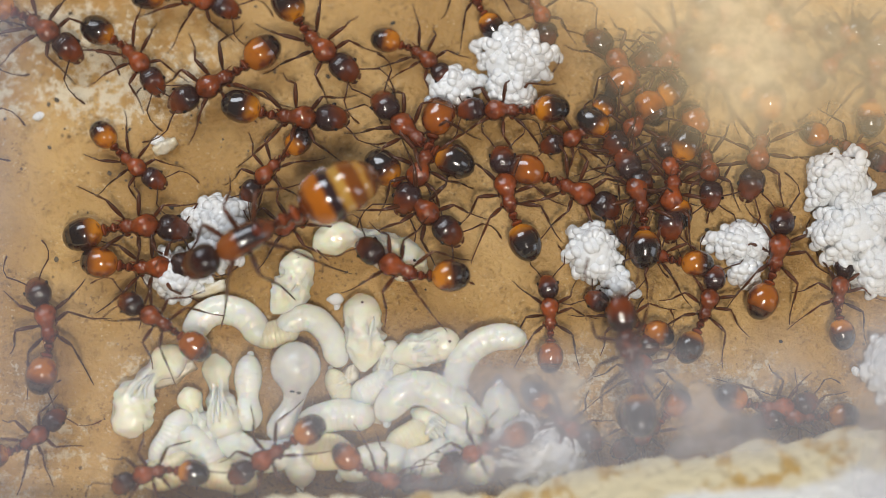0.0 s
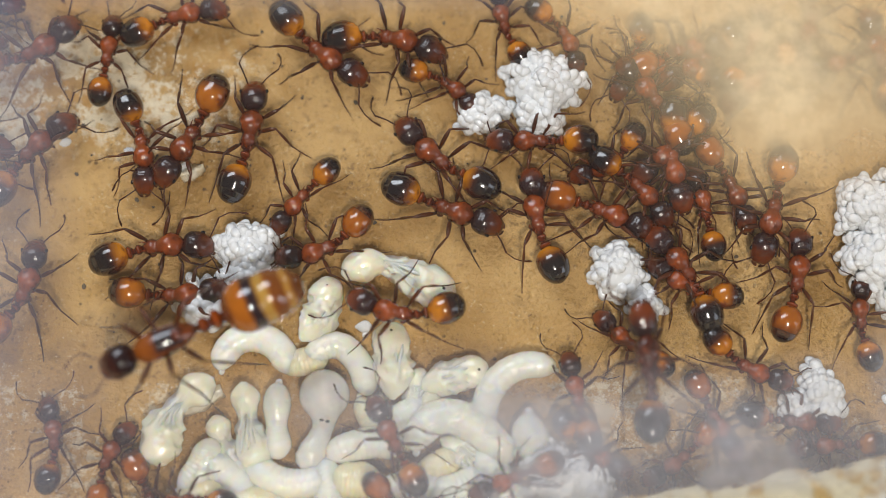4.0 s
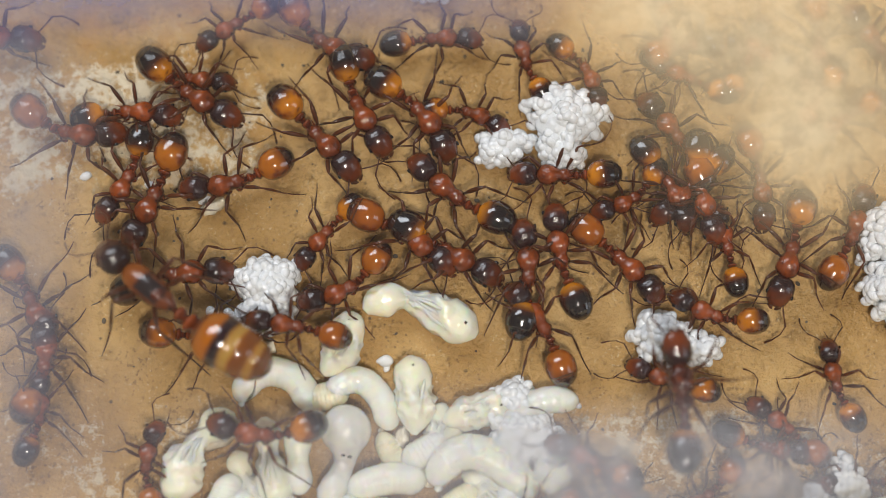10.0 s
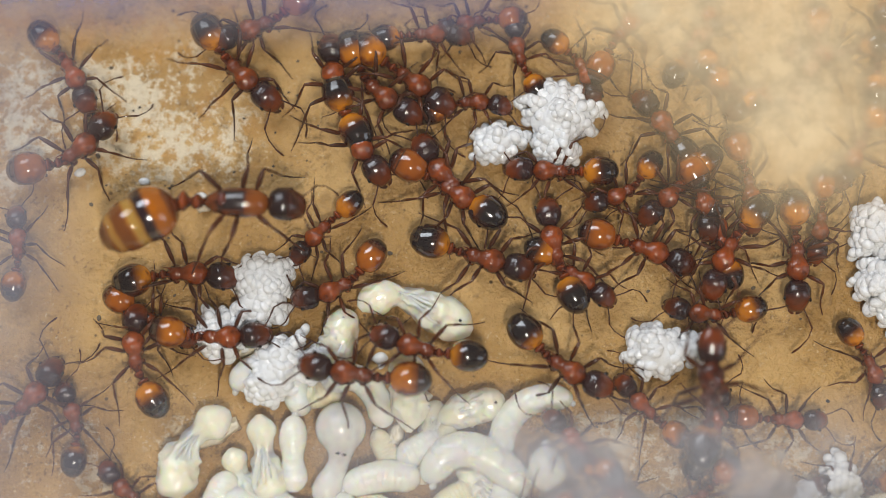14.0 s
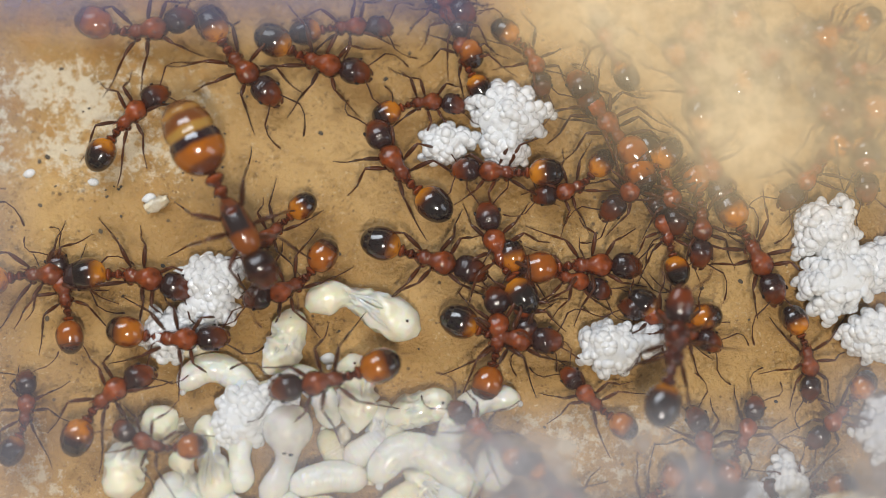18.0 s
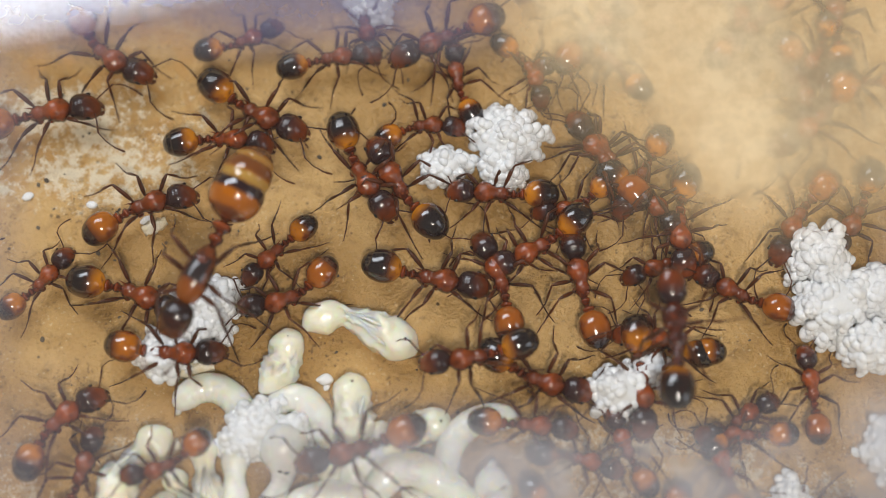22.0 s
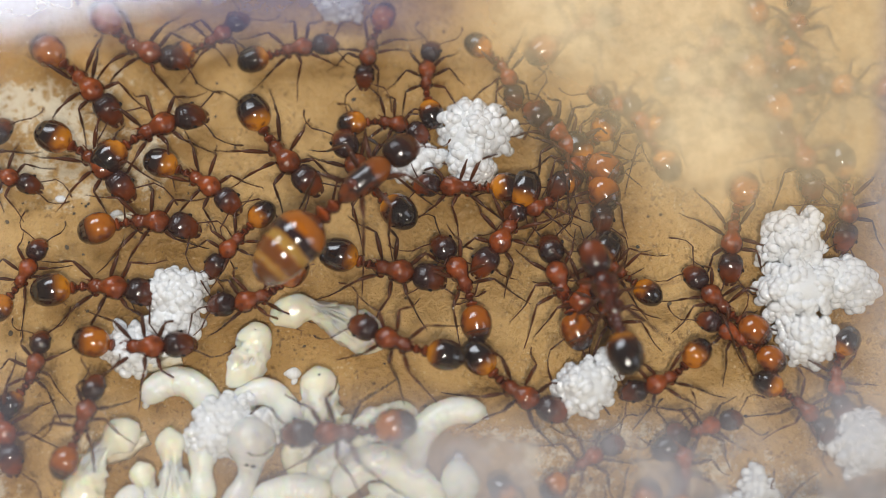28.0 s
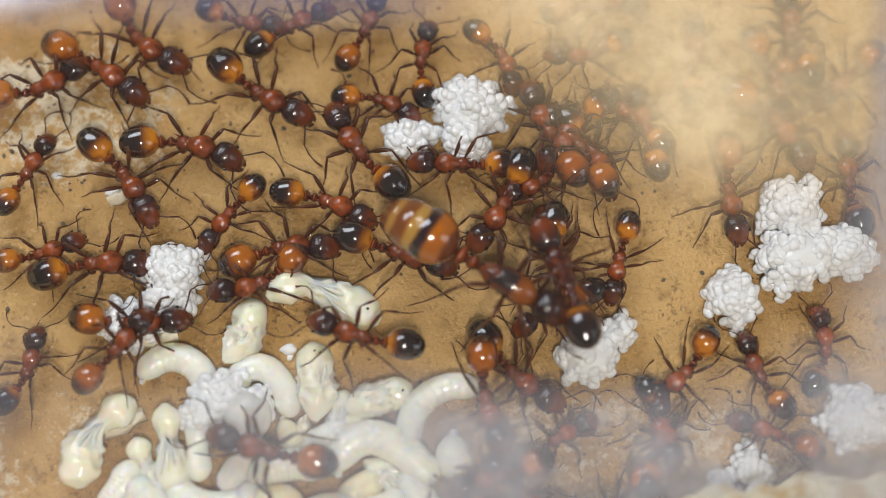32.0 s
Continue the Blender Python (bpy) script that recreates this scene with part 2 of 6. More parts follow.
rust = math_node(tree, "MULTIPLY", ramp(tree, grain(tree, vec, 1.1, 4), 0.48, 0.60), math_node(tree, "MULTIPLY", ramp(tree, fx, -7.0 * MM, -10.5 * MM), ramp(tree, fy, -0.5 * MM, 3.0 * MM, 0, 0.7)))
tan = mix(tree, rust, tan, (0.50, 0.26, 0.06))
tan = mix(tree, math_node(tree, "MULTIPLY", crust, 0.80), tan, (0.84, 0.76, 0.58))
tree.links.new(tan, b_floor.inputs["Base Color"])
bump(tree, b_floor, math_node(tree, "ADD", middle, math_node(tree, "MULTIPLY", fine, 0.7)), 0.26, 0.85)

M_WALL, tree, b_wall = material("dry plaster", 0.75)
vec, fx, fy, fz = coords(tree)
col = mix(tree, ramp(tree, grain(tree, vec, 0.45, 5, 0.65), 0.54, 0.68), (0.90, 0.90, 0.89), (0.78, 0.68, 0.46))
# damp tan rim along the front chamber
rim = math_node(tree, "SUBTRACT", fy, math_node(tree, "MULTIPLY", fx, 0.15))
rim = math_node(tree, "ADD", rim, math_node(tree, "MULTIPLY", math_node(tree, "SUBTRACT", grain(tree, vec, 0.5, 3), 0.5), 1.6 * MM))
stain = mix(tree, ramp(tree, grain(tree, vec, 0.9, 4), 0.50, 0.62), (0.84, 0.74, 0.50), (0.62, 0.40, 0.12))
col = mix(tree, ramp(tree, rim, -13.4 * MM, -13.0 * MM), col, stain)
tree.links.new(col, b_wall.inputs["Base Color"])
bump(tree, b_wall, grain(tree, vec, 3.0, 4), 0.2)

M_GRIT, tree, b_grit = material("grit", 0.8)
tree.links.new(mix(tree, chance(tree), (0.05, 0.045, 0.04), (0.16, 0.12, 0.08)), b_grit.inputs["Base Color"])

# cover glass: clear in the middle, fogged by condensation towards the edges, a room reflection painted along the top
M_FOG_REFLECTION = bpy.data.materials.new("fogged glass, painted reflection")
M_FOG_REFLECTION.use_nodes = True
tree = M_FOG_REFLECTION.node_tree
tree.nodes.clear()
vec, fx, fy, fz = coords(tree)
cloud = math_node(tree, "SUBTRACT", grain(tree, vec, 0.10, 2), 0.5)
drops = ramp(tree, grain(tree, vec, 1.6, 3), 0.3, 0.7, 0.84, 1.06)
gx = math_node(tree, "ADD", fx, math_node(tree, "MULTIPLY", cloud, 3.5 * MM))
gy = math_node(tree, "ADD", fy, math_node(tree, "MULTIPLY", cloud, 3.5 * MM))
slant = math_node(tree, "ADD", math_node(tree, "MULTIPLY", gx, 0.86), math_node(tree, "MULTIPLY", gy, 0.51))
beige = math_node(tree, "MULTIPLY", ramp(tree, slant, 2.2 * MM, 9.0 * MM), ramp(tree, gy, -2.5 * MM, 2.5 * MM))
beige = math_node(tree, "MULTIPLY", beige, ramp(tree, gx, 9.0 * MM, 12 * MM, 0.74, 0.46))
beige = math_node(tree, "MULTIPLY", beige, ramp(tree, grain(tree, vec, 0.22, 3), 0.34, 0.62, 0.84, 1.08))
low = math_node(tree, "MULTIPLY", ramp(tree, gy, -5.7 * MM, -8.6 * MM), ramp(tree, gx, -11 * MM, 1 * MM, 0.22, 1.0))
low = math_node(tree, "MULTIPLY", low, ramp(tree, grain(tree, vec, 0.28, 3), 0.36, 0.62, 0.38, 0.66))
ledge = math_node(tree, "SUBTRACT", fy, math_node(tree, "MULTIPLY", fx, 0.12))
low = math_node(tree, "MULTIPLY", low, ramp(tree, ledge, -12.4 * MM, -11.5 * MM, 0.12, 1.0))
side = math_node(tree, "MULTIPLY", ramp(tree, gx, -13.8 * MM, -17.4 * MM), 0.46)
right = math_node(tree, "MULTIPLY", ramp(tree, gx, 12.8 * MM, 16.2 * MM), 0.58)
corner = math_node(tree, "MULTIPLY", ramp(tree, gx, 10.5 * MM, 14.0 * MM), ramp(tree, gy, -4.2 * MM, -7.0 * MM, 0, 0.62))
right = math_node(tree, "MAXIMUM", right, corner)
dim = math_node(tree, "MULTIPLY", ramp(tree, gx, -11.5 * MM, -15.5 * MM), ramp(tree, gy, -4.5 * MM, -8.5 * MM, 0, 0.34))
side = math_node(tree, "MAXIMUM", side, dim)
# dark bluish reflection of the room, put into the film's colour along the top
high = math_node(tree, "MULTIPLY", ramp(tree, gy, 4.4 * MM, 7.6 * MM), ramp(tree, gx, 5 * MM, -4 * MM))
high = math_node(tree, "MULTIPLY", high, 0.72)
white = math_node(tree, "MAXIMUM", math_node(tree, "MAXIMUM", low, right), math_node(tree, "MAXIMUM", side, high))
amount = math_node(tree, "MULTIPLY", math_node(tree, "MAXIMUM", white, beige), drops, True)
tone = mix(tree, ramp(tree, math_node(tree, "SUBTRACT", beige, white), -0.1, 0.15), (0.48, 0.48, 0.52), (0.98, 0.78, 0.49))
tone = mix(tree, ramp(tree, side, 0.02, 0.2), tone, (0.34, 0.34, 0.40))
# tint of the painted room reflection
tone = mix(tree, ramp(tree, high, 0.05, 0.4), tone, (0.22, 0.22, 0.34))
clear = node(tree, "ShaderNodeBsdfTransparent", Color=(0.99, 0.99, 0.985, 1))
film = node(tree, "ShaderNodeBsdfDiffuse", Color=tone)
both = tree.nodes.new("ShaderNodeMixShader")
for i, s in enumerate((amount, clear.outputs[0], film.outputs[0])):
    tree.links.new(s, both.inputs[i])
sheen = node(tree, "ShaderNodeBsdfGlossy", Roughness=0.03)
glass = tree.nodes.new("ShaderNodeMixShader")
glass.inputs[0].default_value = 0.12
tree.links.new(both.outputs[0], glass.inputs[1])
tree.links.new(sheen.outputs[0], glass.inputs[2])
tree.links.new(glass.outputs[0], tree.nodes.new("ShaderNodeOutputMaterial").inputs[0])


# ---- building helpers ----
def mesh_of(name, bm, mat, smooth=True):
    me = bpy.data.meshes.new(name)
    bm.to_mesh(me)
    bm.free()
    me.materials.append(mat)
    if smooth:
        me.shade_smooth()
    return me


def part(name, bm, mat, parent, label="", m=None):
    ob = new(name, bm if isinstance(bm, bpy.types.Mesh) else mesh_of(name, bm, mat))
    ob.parent = parent
    if m is not None:
        ob.matrix_basis = m
    return tagged(ob, label)


def thing(name, label, category, group="", kind=""):
    return tagged(new(name), label, category, group, kind)


def tube(bm, points, radii, sides=8, squash=1.0):
    """A round limb through the points, closed at both ends."""
    pts = [Vector(p) for p in points]
    rings = []
    for i, p in enumerate(pts):
        way = (pts[min(i + 1, len(pts) - 1)] - pts[max(i - 1, 0)]).normalized()
        side = way.cross(Vector((0, 0, 1)))
        side = side.normalized() if side.length > 1e-4 else Vector((0, 1, 0))
        up = side.cross(way)
        ring = []
        for k in range(sides):
            a = 2 * math.pi * k / sides
            ring.append(bm.verts.new((p + radii[i] * (math.cos(a) * side + squash * math.sin(a) * up)) * MM))
        rings.append(ring)
    for r0, r1 in zip(rings, rings[1:]):
        for k in range(sides):
            bm.faces.new((r0[k], r0[(k + 1) % sides], r1[(k + 1) % sides], r1[k]))
    bm.faces.new(rings[0][::-1])
    bm.faces.new(rings[-1])
    bmesh.ops.recalc_face_normals(bm, faces=bm.faces)
    return bm


def egg_form(bm, centre, size, taper=0.0, tip=0.0, seg=18, rings=12, wobble=0.0):
    """An ellipsoid along x; taper narrows its rear, tip draws the rear end out."""
    made = bmesh.ops.create_uvsphere(bm, u_segments=seg, v_segments=rings, radius=1.0, matrix=Matrix.Rotation(math.pi / 2, 4, "Y"))
    for v in made["verts"]:
        x, y, z = v.co
        k = 1 - taper * (0.5 - 0.5 * x) ** 2
        x = x - tip * max(0, -x) ** 6
        co = Vector((x * size[0], y * size[1] * k, z * size[2] * k))
        if wobble:
            co *= 1 + wobble * noise.noise(co * 2.3 + Vector(centre) * 3)
        v.co = (co + Vector(centre)) * MM
    return bm


def ellipsoid(size, **more):
    return egg_form(bmesh.new(), (0, 0, 0), size, **more)


# ---- the nest ----
def sheet(name, x0, x1, y0, y1, nx, ny, height):
    xs, ys = np.linspace(x0, x1, nx), np.linspace(y0, y1, ny)
    verts = [(x * MM, y * MM, height(x, y) * MM) for y in ys for x in xs]
    faces = [(j * nx + i, j * nx + i + 1, (j + 1) * nx + i + 1, (j + 1) * nx + i) for j in range(ny - 1) for i in range(nx - 1)]
    me = bpy.data.meshes.new(name)
    me.from_pydata(verts, [], faces)
    me.shade_smooth()
    return me


def floor_height(x, y):
    h = 0.10 * noise.noise((x * 0.25, y * 0.25, 0)) + 0.05 * noise.noise((x * 0.9, y * 0.9, 4)) - 0.09
    hollow = math.exp(-((x + 5.5) / 5.5) ** 2 - ((y + 7.5) / 3.2) ** 2)
    return h - 0.25 * hollow + 0.02 * noise.noise((x * 3.1, y * 3.1, 7))


floor_mesh = sheet("floor", -34, 34, -24, 24, 230, 165, floor_height)
floor_mesh.materials.append(M_FLOOR)
floor = tagged(new("floor", floor_mesh), "damp tan plaster nest floor with white crust patches", "floor", kind="structure")


def slab(name, outline, z0, z1, mat, label):
    """A wall from its plan, corners in mm, with an uneven, rounded top."""
    bm = bmesh.new()
    vs = [bm.verts.new((x * MM, y * MM, z0 * MM)) for x, y in outline]
    f = bm.faces.new(vs)
    up = bmesh.ops.extrude_face_region(bm, geom=[f])["geom"]
    tops = [v for v in up if isinstance(v, bmesh.types.BMVert)]
    for v in tops:
        v.co.z = z1 * MM
    bmesh.ops.recalc_face_normals(bm, faces=bm.faces)
    edges = [e for e in bm.edges if all(abs(v.co.z - z1 * MM) < 1e-7 for v in e.verts)]
    bmesh.ops.bevel(bm, geom=edges, offset=0.16 * MM, segments=2, affect="EDGES")
    ob = new(name, mesh_of(name, bm, mat))
    return tagged(ob, label, "wall", kind="structure")


def edge_line(x0, x1, y_at, step, jag):
    return [(x, y_at(x) + jag * (noise.noise((x * 0.6, 3.3, 1.7)) + 0.8 * noise.noise((x * 1.9, 1.3, 2.7)))) for x in np.arange(x0, x1 + step, step)]


front_edge = edge_line(-32, 32, lambda x: -12.0 + 0.2 * x if 0 < x < 4.7 else (-11.06 + 0.12 * (x - 4.7) if x > 0 else -12.0 + 0.04 * x)
    , 0.22, 0.35)
slab("wall_front", front_edge + [(33, -24), (-33, -24)], -1.0, 3.6, M_WALL, "thick plaster front wall, brown-stained at its edge")
back_edge = edge_line(-32, 32, lambda x: 11.5 + 0.03 * x
    , 1.0, 0.0)
slab("wall_back", [(-33, 24), (33, 24)] + back_edge[::-1], -1.0, 3.6, M_WALL, "thick plaster back wall of the nest")
slab("wall_left", [(-24, -14), (-24, 24), (-33, 24), (-33, -14)], -1.0, 3.6, M_WALL, "thick plaster side wall")
slab("wall_right", [(24, -13), (33, -13), (33, 12), (24, 12)], -1.0, 3.6, M_WALL, "thick plaster side wall")

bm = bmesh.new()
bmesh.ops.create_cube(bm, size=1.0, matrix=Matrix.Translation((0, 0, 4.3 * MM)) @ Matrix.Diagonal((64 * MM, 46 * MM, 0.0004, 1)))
# fog and painted reflection lie on the lower face; the upper face stays clear
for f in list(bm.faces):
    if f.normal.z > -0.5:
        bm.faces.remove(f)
cover = tagged(new("cover_glass", mesh_of("cover_glass", bm, M_FOG_REFLECTION, False)), "clear cover glass fogged with condensation along its edges, bluish reflection painted along the top", "glass cover", kind="structure")
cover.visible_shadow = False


# ---- ants ----
LEGS = (  # hip, knee, ankle, toe in mm, for the left side
    ((0.60, 0.18, -0.10), (1.00, 0.72, 0.40), (1.36, 0.84, -0.26), (1.86, 1.06, -0.70)),
    ((0.22, 0.17, -0.12), (0.30, 0.92, 0.46), (0.00, 1.34, -0.24), (-0.16, 1.86, -0.70)),
    ((-0.12, 0.16, -0.12), (-0.66, 0.78, 0.54), (-1.20, 1.02, -0.18), (-1.84, 1.30, -0.70)))
BODY = 0.72


def hull(bm, stations, sides=16, steps=4, ridge=0.0):
    """A smooth body through stations (x, z, half width, half height), closed at both ends."""
    st = [np.array(s, float) for s in stations]
    line = []
    for i in range(len(st) - 1):
        p0, p1, p2, p3 = st[max(i - 1, 0)], st[i], st[i + 1], st[min(i + 2, len(st) - 1)]
        for k in range(steps):
            u = k / steps
            line.append(0.5 * (2 * p1 + (p2 - p0) * u + (2 * p0 - 5 * p1 + 4 * p2 - p3) * u * u + (3 * p1 - p0 - 3 * p2 + p3) * u ** 3))
    line.append(st[-1])
    rings = []
    for x, z, w, h in line:
        w, h = max(w, 0.004), max(h, 0.004)
        ring = []
        for k in range(sides):
            a = 2 * math.pi * k / sides
            r = 1 + ridge * noise.noise((x * 5, 3 * math.cos(a), 3 * math.sin(a)))
            ring.append(bm.verts.new((x * MM, w * r * math.cos(a) * MM, (z + h * r * math.sin(a)) * MM)))
        rings.append(ring)
    for r0, r1 in zip(rings, rings[1:]):
        for k in range(sides):
            bm.faces.new((r0[k], r0[(k + 1) % sides], r1[(k + 1) % sides], r1[k]))
    bm.faces.new(rings[0])
    bm.faces.new(rings[-1][::-1])
    bmesh.ops.recalc_face_normals(bm, faces=bm.faces)
    return bm


def leg_mesh(spec, side, thick=1.0):
    """Hip, swollen thigh, shin and a thin foot that ends in two claws."""
    hip = Vector(spec[0])
    p = [(Vector(q) - hip) * 1.0 for q in spec]
    for q in p:
        q.y *= side
    bm = bmesh.new()
    joint = p[0].lerp(p[1], 0.16) - Vector((0, 0, 0.05))
    tube(bm, [p[0] - Vector((0, 0.06 * side, 0.02)), p[0].lerp(joint, 0.5), joint], [0.10 * thick, 0.085 * thick, 0.045 * thick], 7)
    third, two = p[0].lerp(p[1], 0.42) + Vector((0, 0, 0.02)), p[0].lerp(p[1], 0.72) + Vector((0, 0, 0.05))
    tube(bm, [joint, third, two, p[1]], [0.036 * thick, 0.074 * thick, 0.072 * thick, 0.040 * thick], 8)
    start, shin = p[1] - Vector((0, 0, 0.02)), p[1].lerp(p[2], 0.62) + Vector((0, 0, 0.05))
    tube(bm, [start, p[1].lerp(p[2], 0.2) + Vector((0, 0, 0.02)), shin, p[2]], [0.030 * thick, 0.034 * thick, 0.050 * thick, 0.030 * thick], 7)
    bend = p[2].lerp(p[3], 0.45) + Vector((0, 0, -0.10))
    tube(bm, [p[2], bend, p[2].lerp(p[3], 0.8) + Vector((0, 0, -0.04)), p[3]], [0.026 * thick, 0.021 * thick, 0.020 * thick, 0.010], 6)
    way = (p[3] - bend).normalized() * 0.09
    for s in (-1, 1):
        tube(bm, [p[3], p[3] + way + Vector((-way.y, way.x, 0)) * 0.4 * s], [0.010, 0.004], 4)
    return mesh_of("leg", bm, M_LEG)


def antenna_mesh(side):
    """A straight shaft, then beads that swell into a club."""
    bm = bmesh.new()
    tube(bm, [(0, 0, 0), (0.24, 0.30 * side, 0.12), (0.46, 0.62 * side, 0.14)], [0.024, 0.024, 0.032], 6)
    run = [Vector((0.46, 0.62 * side, 0.14)), Vector((0.78, 0.72 * side, 0.02)), Vector((1.12, 0.70 * side, -0.20)), Vector((1.40, 0.62 * side, -0.36))]
    pts, radii = [], []
    for i in range(19):
        u = i / 18 * 3
        k = min(int(u), 2)
        pts.append(run[k].lerp(run[k + 1], u - k))
        swell = 0.021 + 0.019 * min(1.0, max(0.0, (i - 9) / 7))
        radii.append(swell * (0.80 if i % 2 else 1.08) * (0.55 if i == 18 else 1))
    tube(bm, pts, radii, 6)
    return mesh_of("antenna", bm, M_LEG)


def mandible_mesh(side):
    bm = bmesh.new()
    tube(bm, [(-0.04, 0.02 * side, 0), (0.07, 0.03 * side, -0.04), (0.15, -0.03 * side, -0.08), (0.19, -0.09 * side, -0.09)], [0.10, 0.09, 0.055, 0.012], 7, 0.55)
    for k in range(3):
        tube(bm, [(0.08 + 0.04 * k, -0.04 * side, -0.08), (0.11 + 0.04 * k, -0.10 * side, -0.09)], [0.02, 0.004], 4)
    return mesh_of("mandible", bm, M_LEG)


def thorax_mesh():
    """Broad fore part, a crease, and a slimmer hind part with two spines."""
    bm = hull(bmesh.new(), [(0.94, -0.02, 0.10, 0.10), (0.86, 0.00, 0.20, 0.18), (0.72, 0.03, 0.345, 0.29), (0.52, 0.06, 0.395, 0.34), (0.34, 0.07, 0.350, 0.335),
        (0.20, 0.05, 0.275, 0.30), (0.09, 0.02, 0.235, 0.255), (0.02, 0.01, 0.228, 0.245), (-0.10, 0.02, 0.255, 0.262), (-0.24, -0.01, 0.240, 0.235),
        (-0.35, -0.05, 0.170, 0.165), (-0.43, -0.08, 0.09, 0.09)], 20, 4, 0.05)
    # the seam across the back
    hull(bm, [(0.30, 0.20, 0.02, 0.02), (0.24, 0.20, 0.20, 0.15), (0.18, 0.18, 0.02, 0.02)], 12, 3)
    for x, w in ((0.60, 0.22), (0.24, 0.19), (-0.12, 0.18)):
        for s in (-1, 1):
            egg_form(bm, (x, w * s, -0.14), (0.13, 0.13, 0.14), seg=10, rings=6)
    for s in (-1, 1):
        tube(bm, [(-0.22, 0.11 * s, 0.15), (-0.34, 0.135 * s, 0.24), (-0.48, 0.15 * s, 0.27)], [0.04, 0.022, 0.004], 6)
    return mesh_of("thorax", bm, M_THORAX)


def node_mesh(name, r, long):
    """A waist knot: a stalk in front, a rounded hump above, a narrow joint behind."""
    bm = hull(bmesh.new(), [(long * 1.25, -0.06, r * 0.34, r * 0.34), (long * 0.7, -0.05, r * 0.46, r * 0.46), (long * 0.2, 0.02, r * 0.9, r * 0.95), (-long * 0.15, 0.05, r, r * 1.08),
        (-long * 0.55, 0.0, r * 0.86, r * 0.85), (-long * 0.95, -0.05, r * 0.42, r * 0.42), (-long * 1.2, -0.05, r * 0.3, r * 0.3)], 14, 4, 0.05)
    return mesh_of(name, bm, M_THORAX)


def head_mesh(k=1.0):
    """A square-cornered head, hollow behind, narrowing to the mouth."""
    bm = hull(bmesh.new(), [(-0.54, 0, 0.07, 0.07), (-0.52, 0, 0.20, 0.18), (-0.44, 0.01, 0.345, 0.30), (-0.25, 0.02, 0.445, 0.385), (-0.02, 0.03, 0.462, 0.395), (0.20, 0.0, 0.415, 0.345),
        (0.38, -0.03, 0.345, 0.25), (0.50, -0.06, 0.25, 0.17), (0.55, -0.07, 0.15, 0.10)], 22, 4, 0.03)
    for v in bm.verts:
        if v.co.x < -0.3 * MM:
            v.co.x += 0.05 * MM * math.exp(-(v.co.y / (0.16 * MM)) ** 2)
        v.co *= k
    return mesh_of("head", bm, M_HEAD)


def gaster_mesh():
    """Four shell plates, each lapping a little over the next; the first is by far the largest."""
    bm = hull(bmesh.new(), [(0.64, -0.04, 0.09, 0.09), (0.61, -0.03, 0.20, 0.19), (0.52, -0.01, 0.345, 0.32), (0.34, 0.01, 0.475, 0.435), (0.12, 0.02, 0.530, 0.485), (-0.08, 0.01, 0.520, 0.475),
        (-0.26, 0.0, 0.478, 0.438), (-0.29, 0.0, 0.462, 0.420), (-0.42, -0.02, 0.390, 0.356), (-0.445, -0.02, 0.372, 0.338), (-0.54, -0.04, 0.275, 0.250), (-0.60, -0.06, 0.175, 0.160), (-0.64, -0.08, 0.03, 0.03)], 24, 3)
    return mesh_of("gaster", bm, M_GASTER)


MESH = {
    "head": head_mesh(0.93),
    "thorax": thorax_mesh(), "petiole": node_mesh("petiole", 0.165, 0.19), "postpetiole": node_mesh("postpetiole", 0.215, 0.17),
    "gaster": gaster_mesh(),
    "eye": mesh_of("eye", ellipsoid((0.085, 0.05, 0.075), seg=10, rings=6), M_EYE),
    "antenna": (antenna_mesh(1), antenna_mesh(-1)), "mandible": (mandible_mesh(1), mandible_mesh(-1)),
    "leg": tuple((leg_mesh(s, 1), leg_mesh(s, -1)) for s in LEGS)}


PUPA_EYE = mesh_of("eye", ellipsoid((0.065, 0.055, 0.04), seg=8, rings=6), M_GRIT)


def spread(i):
    return 1 - 2 * i


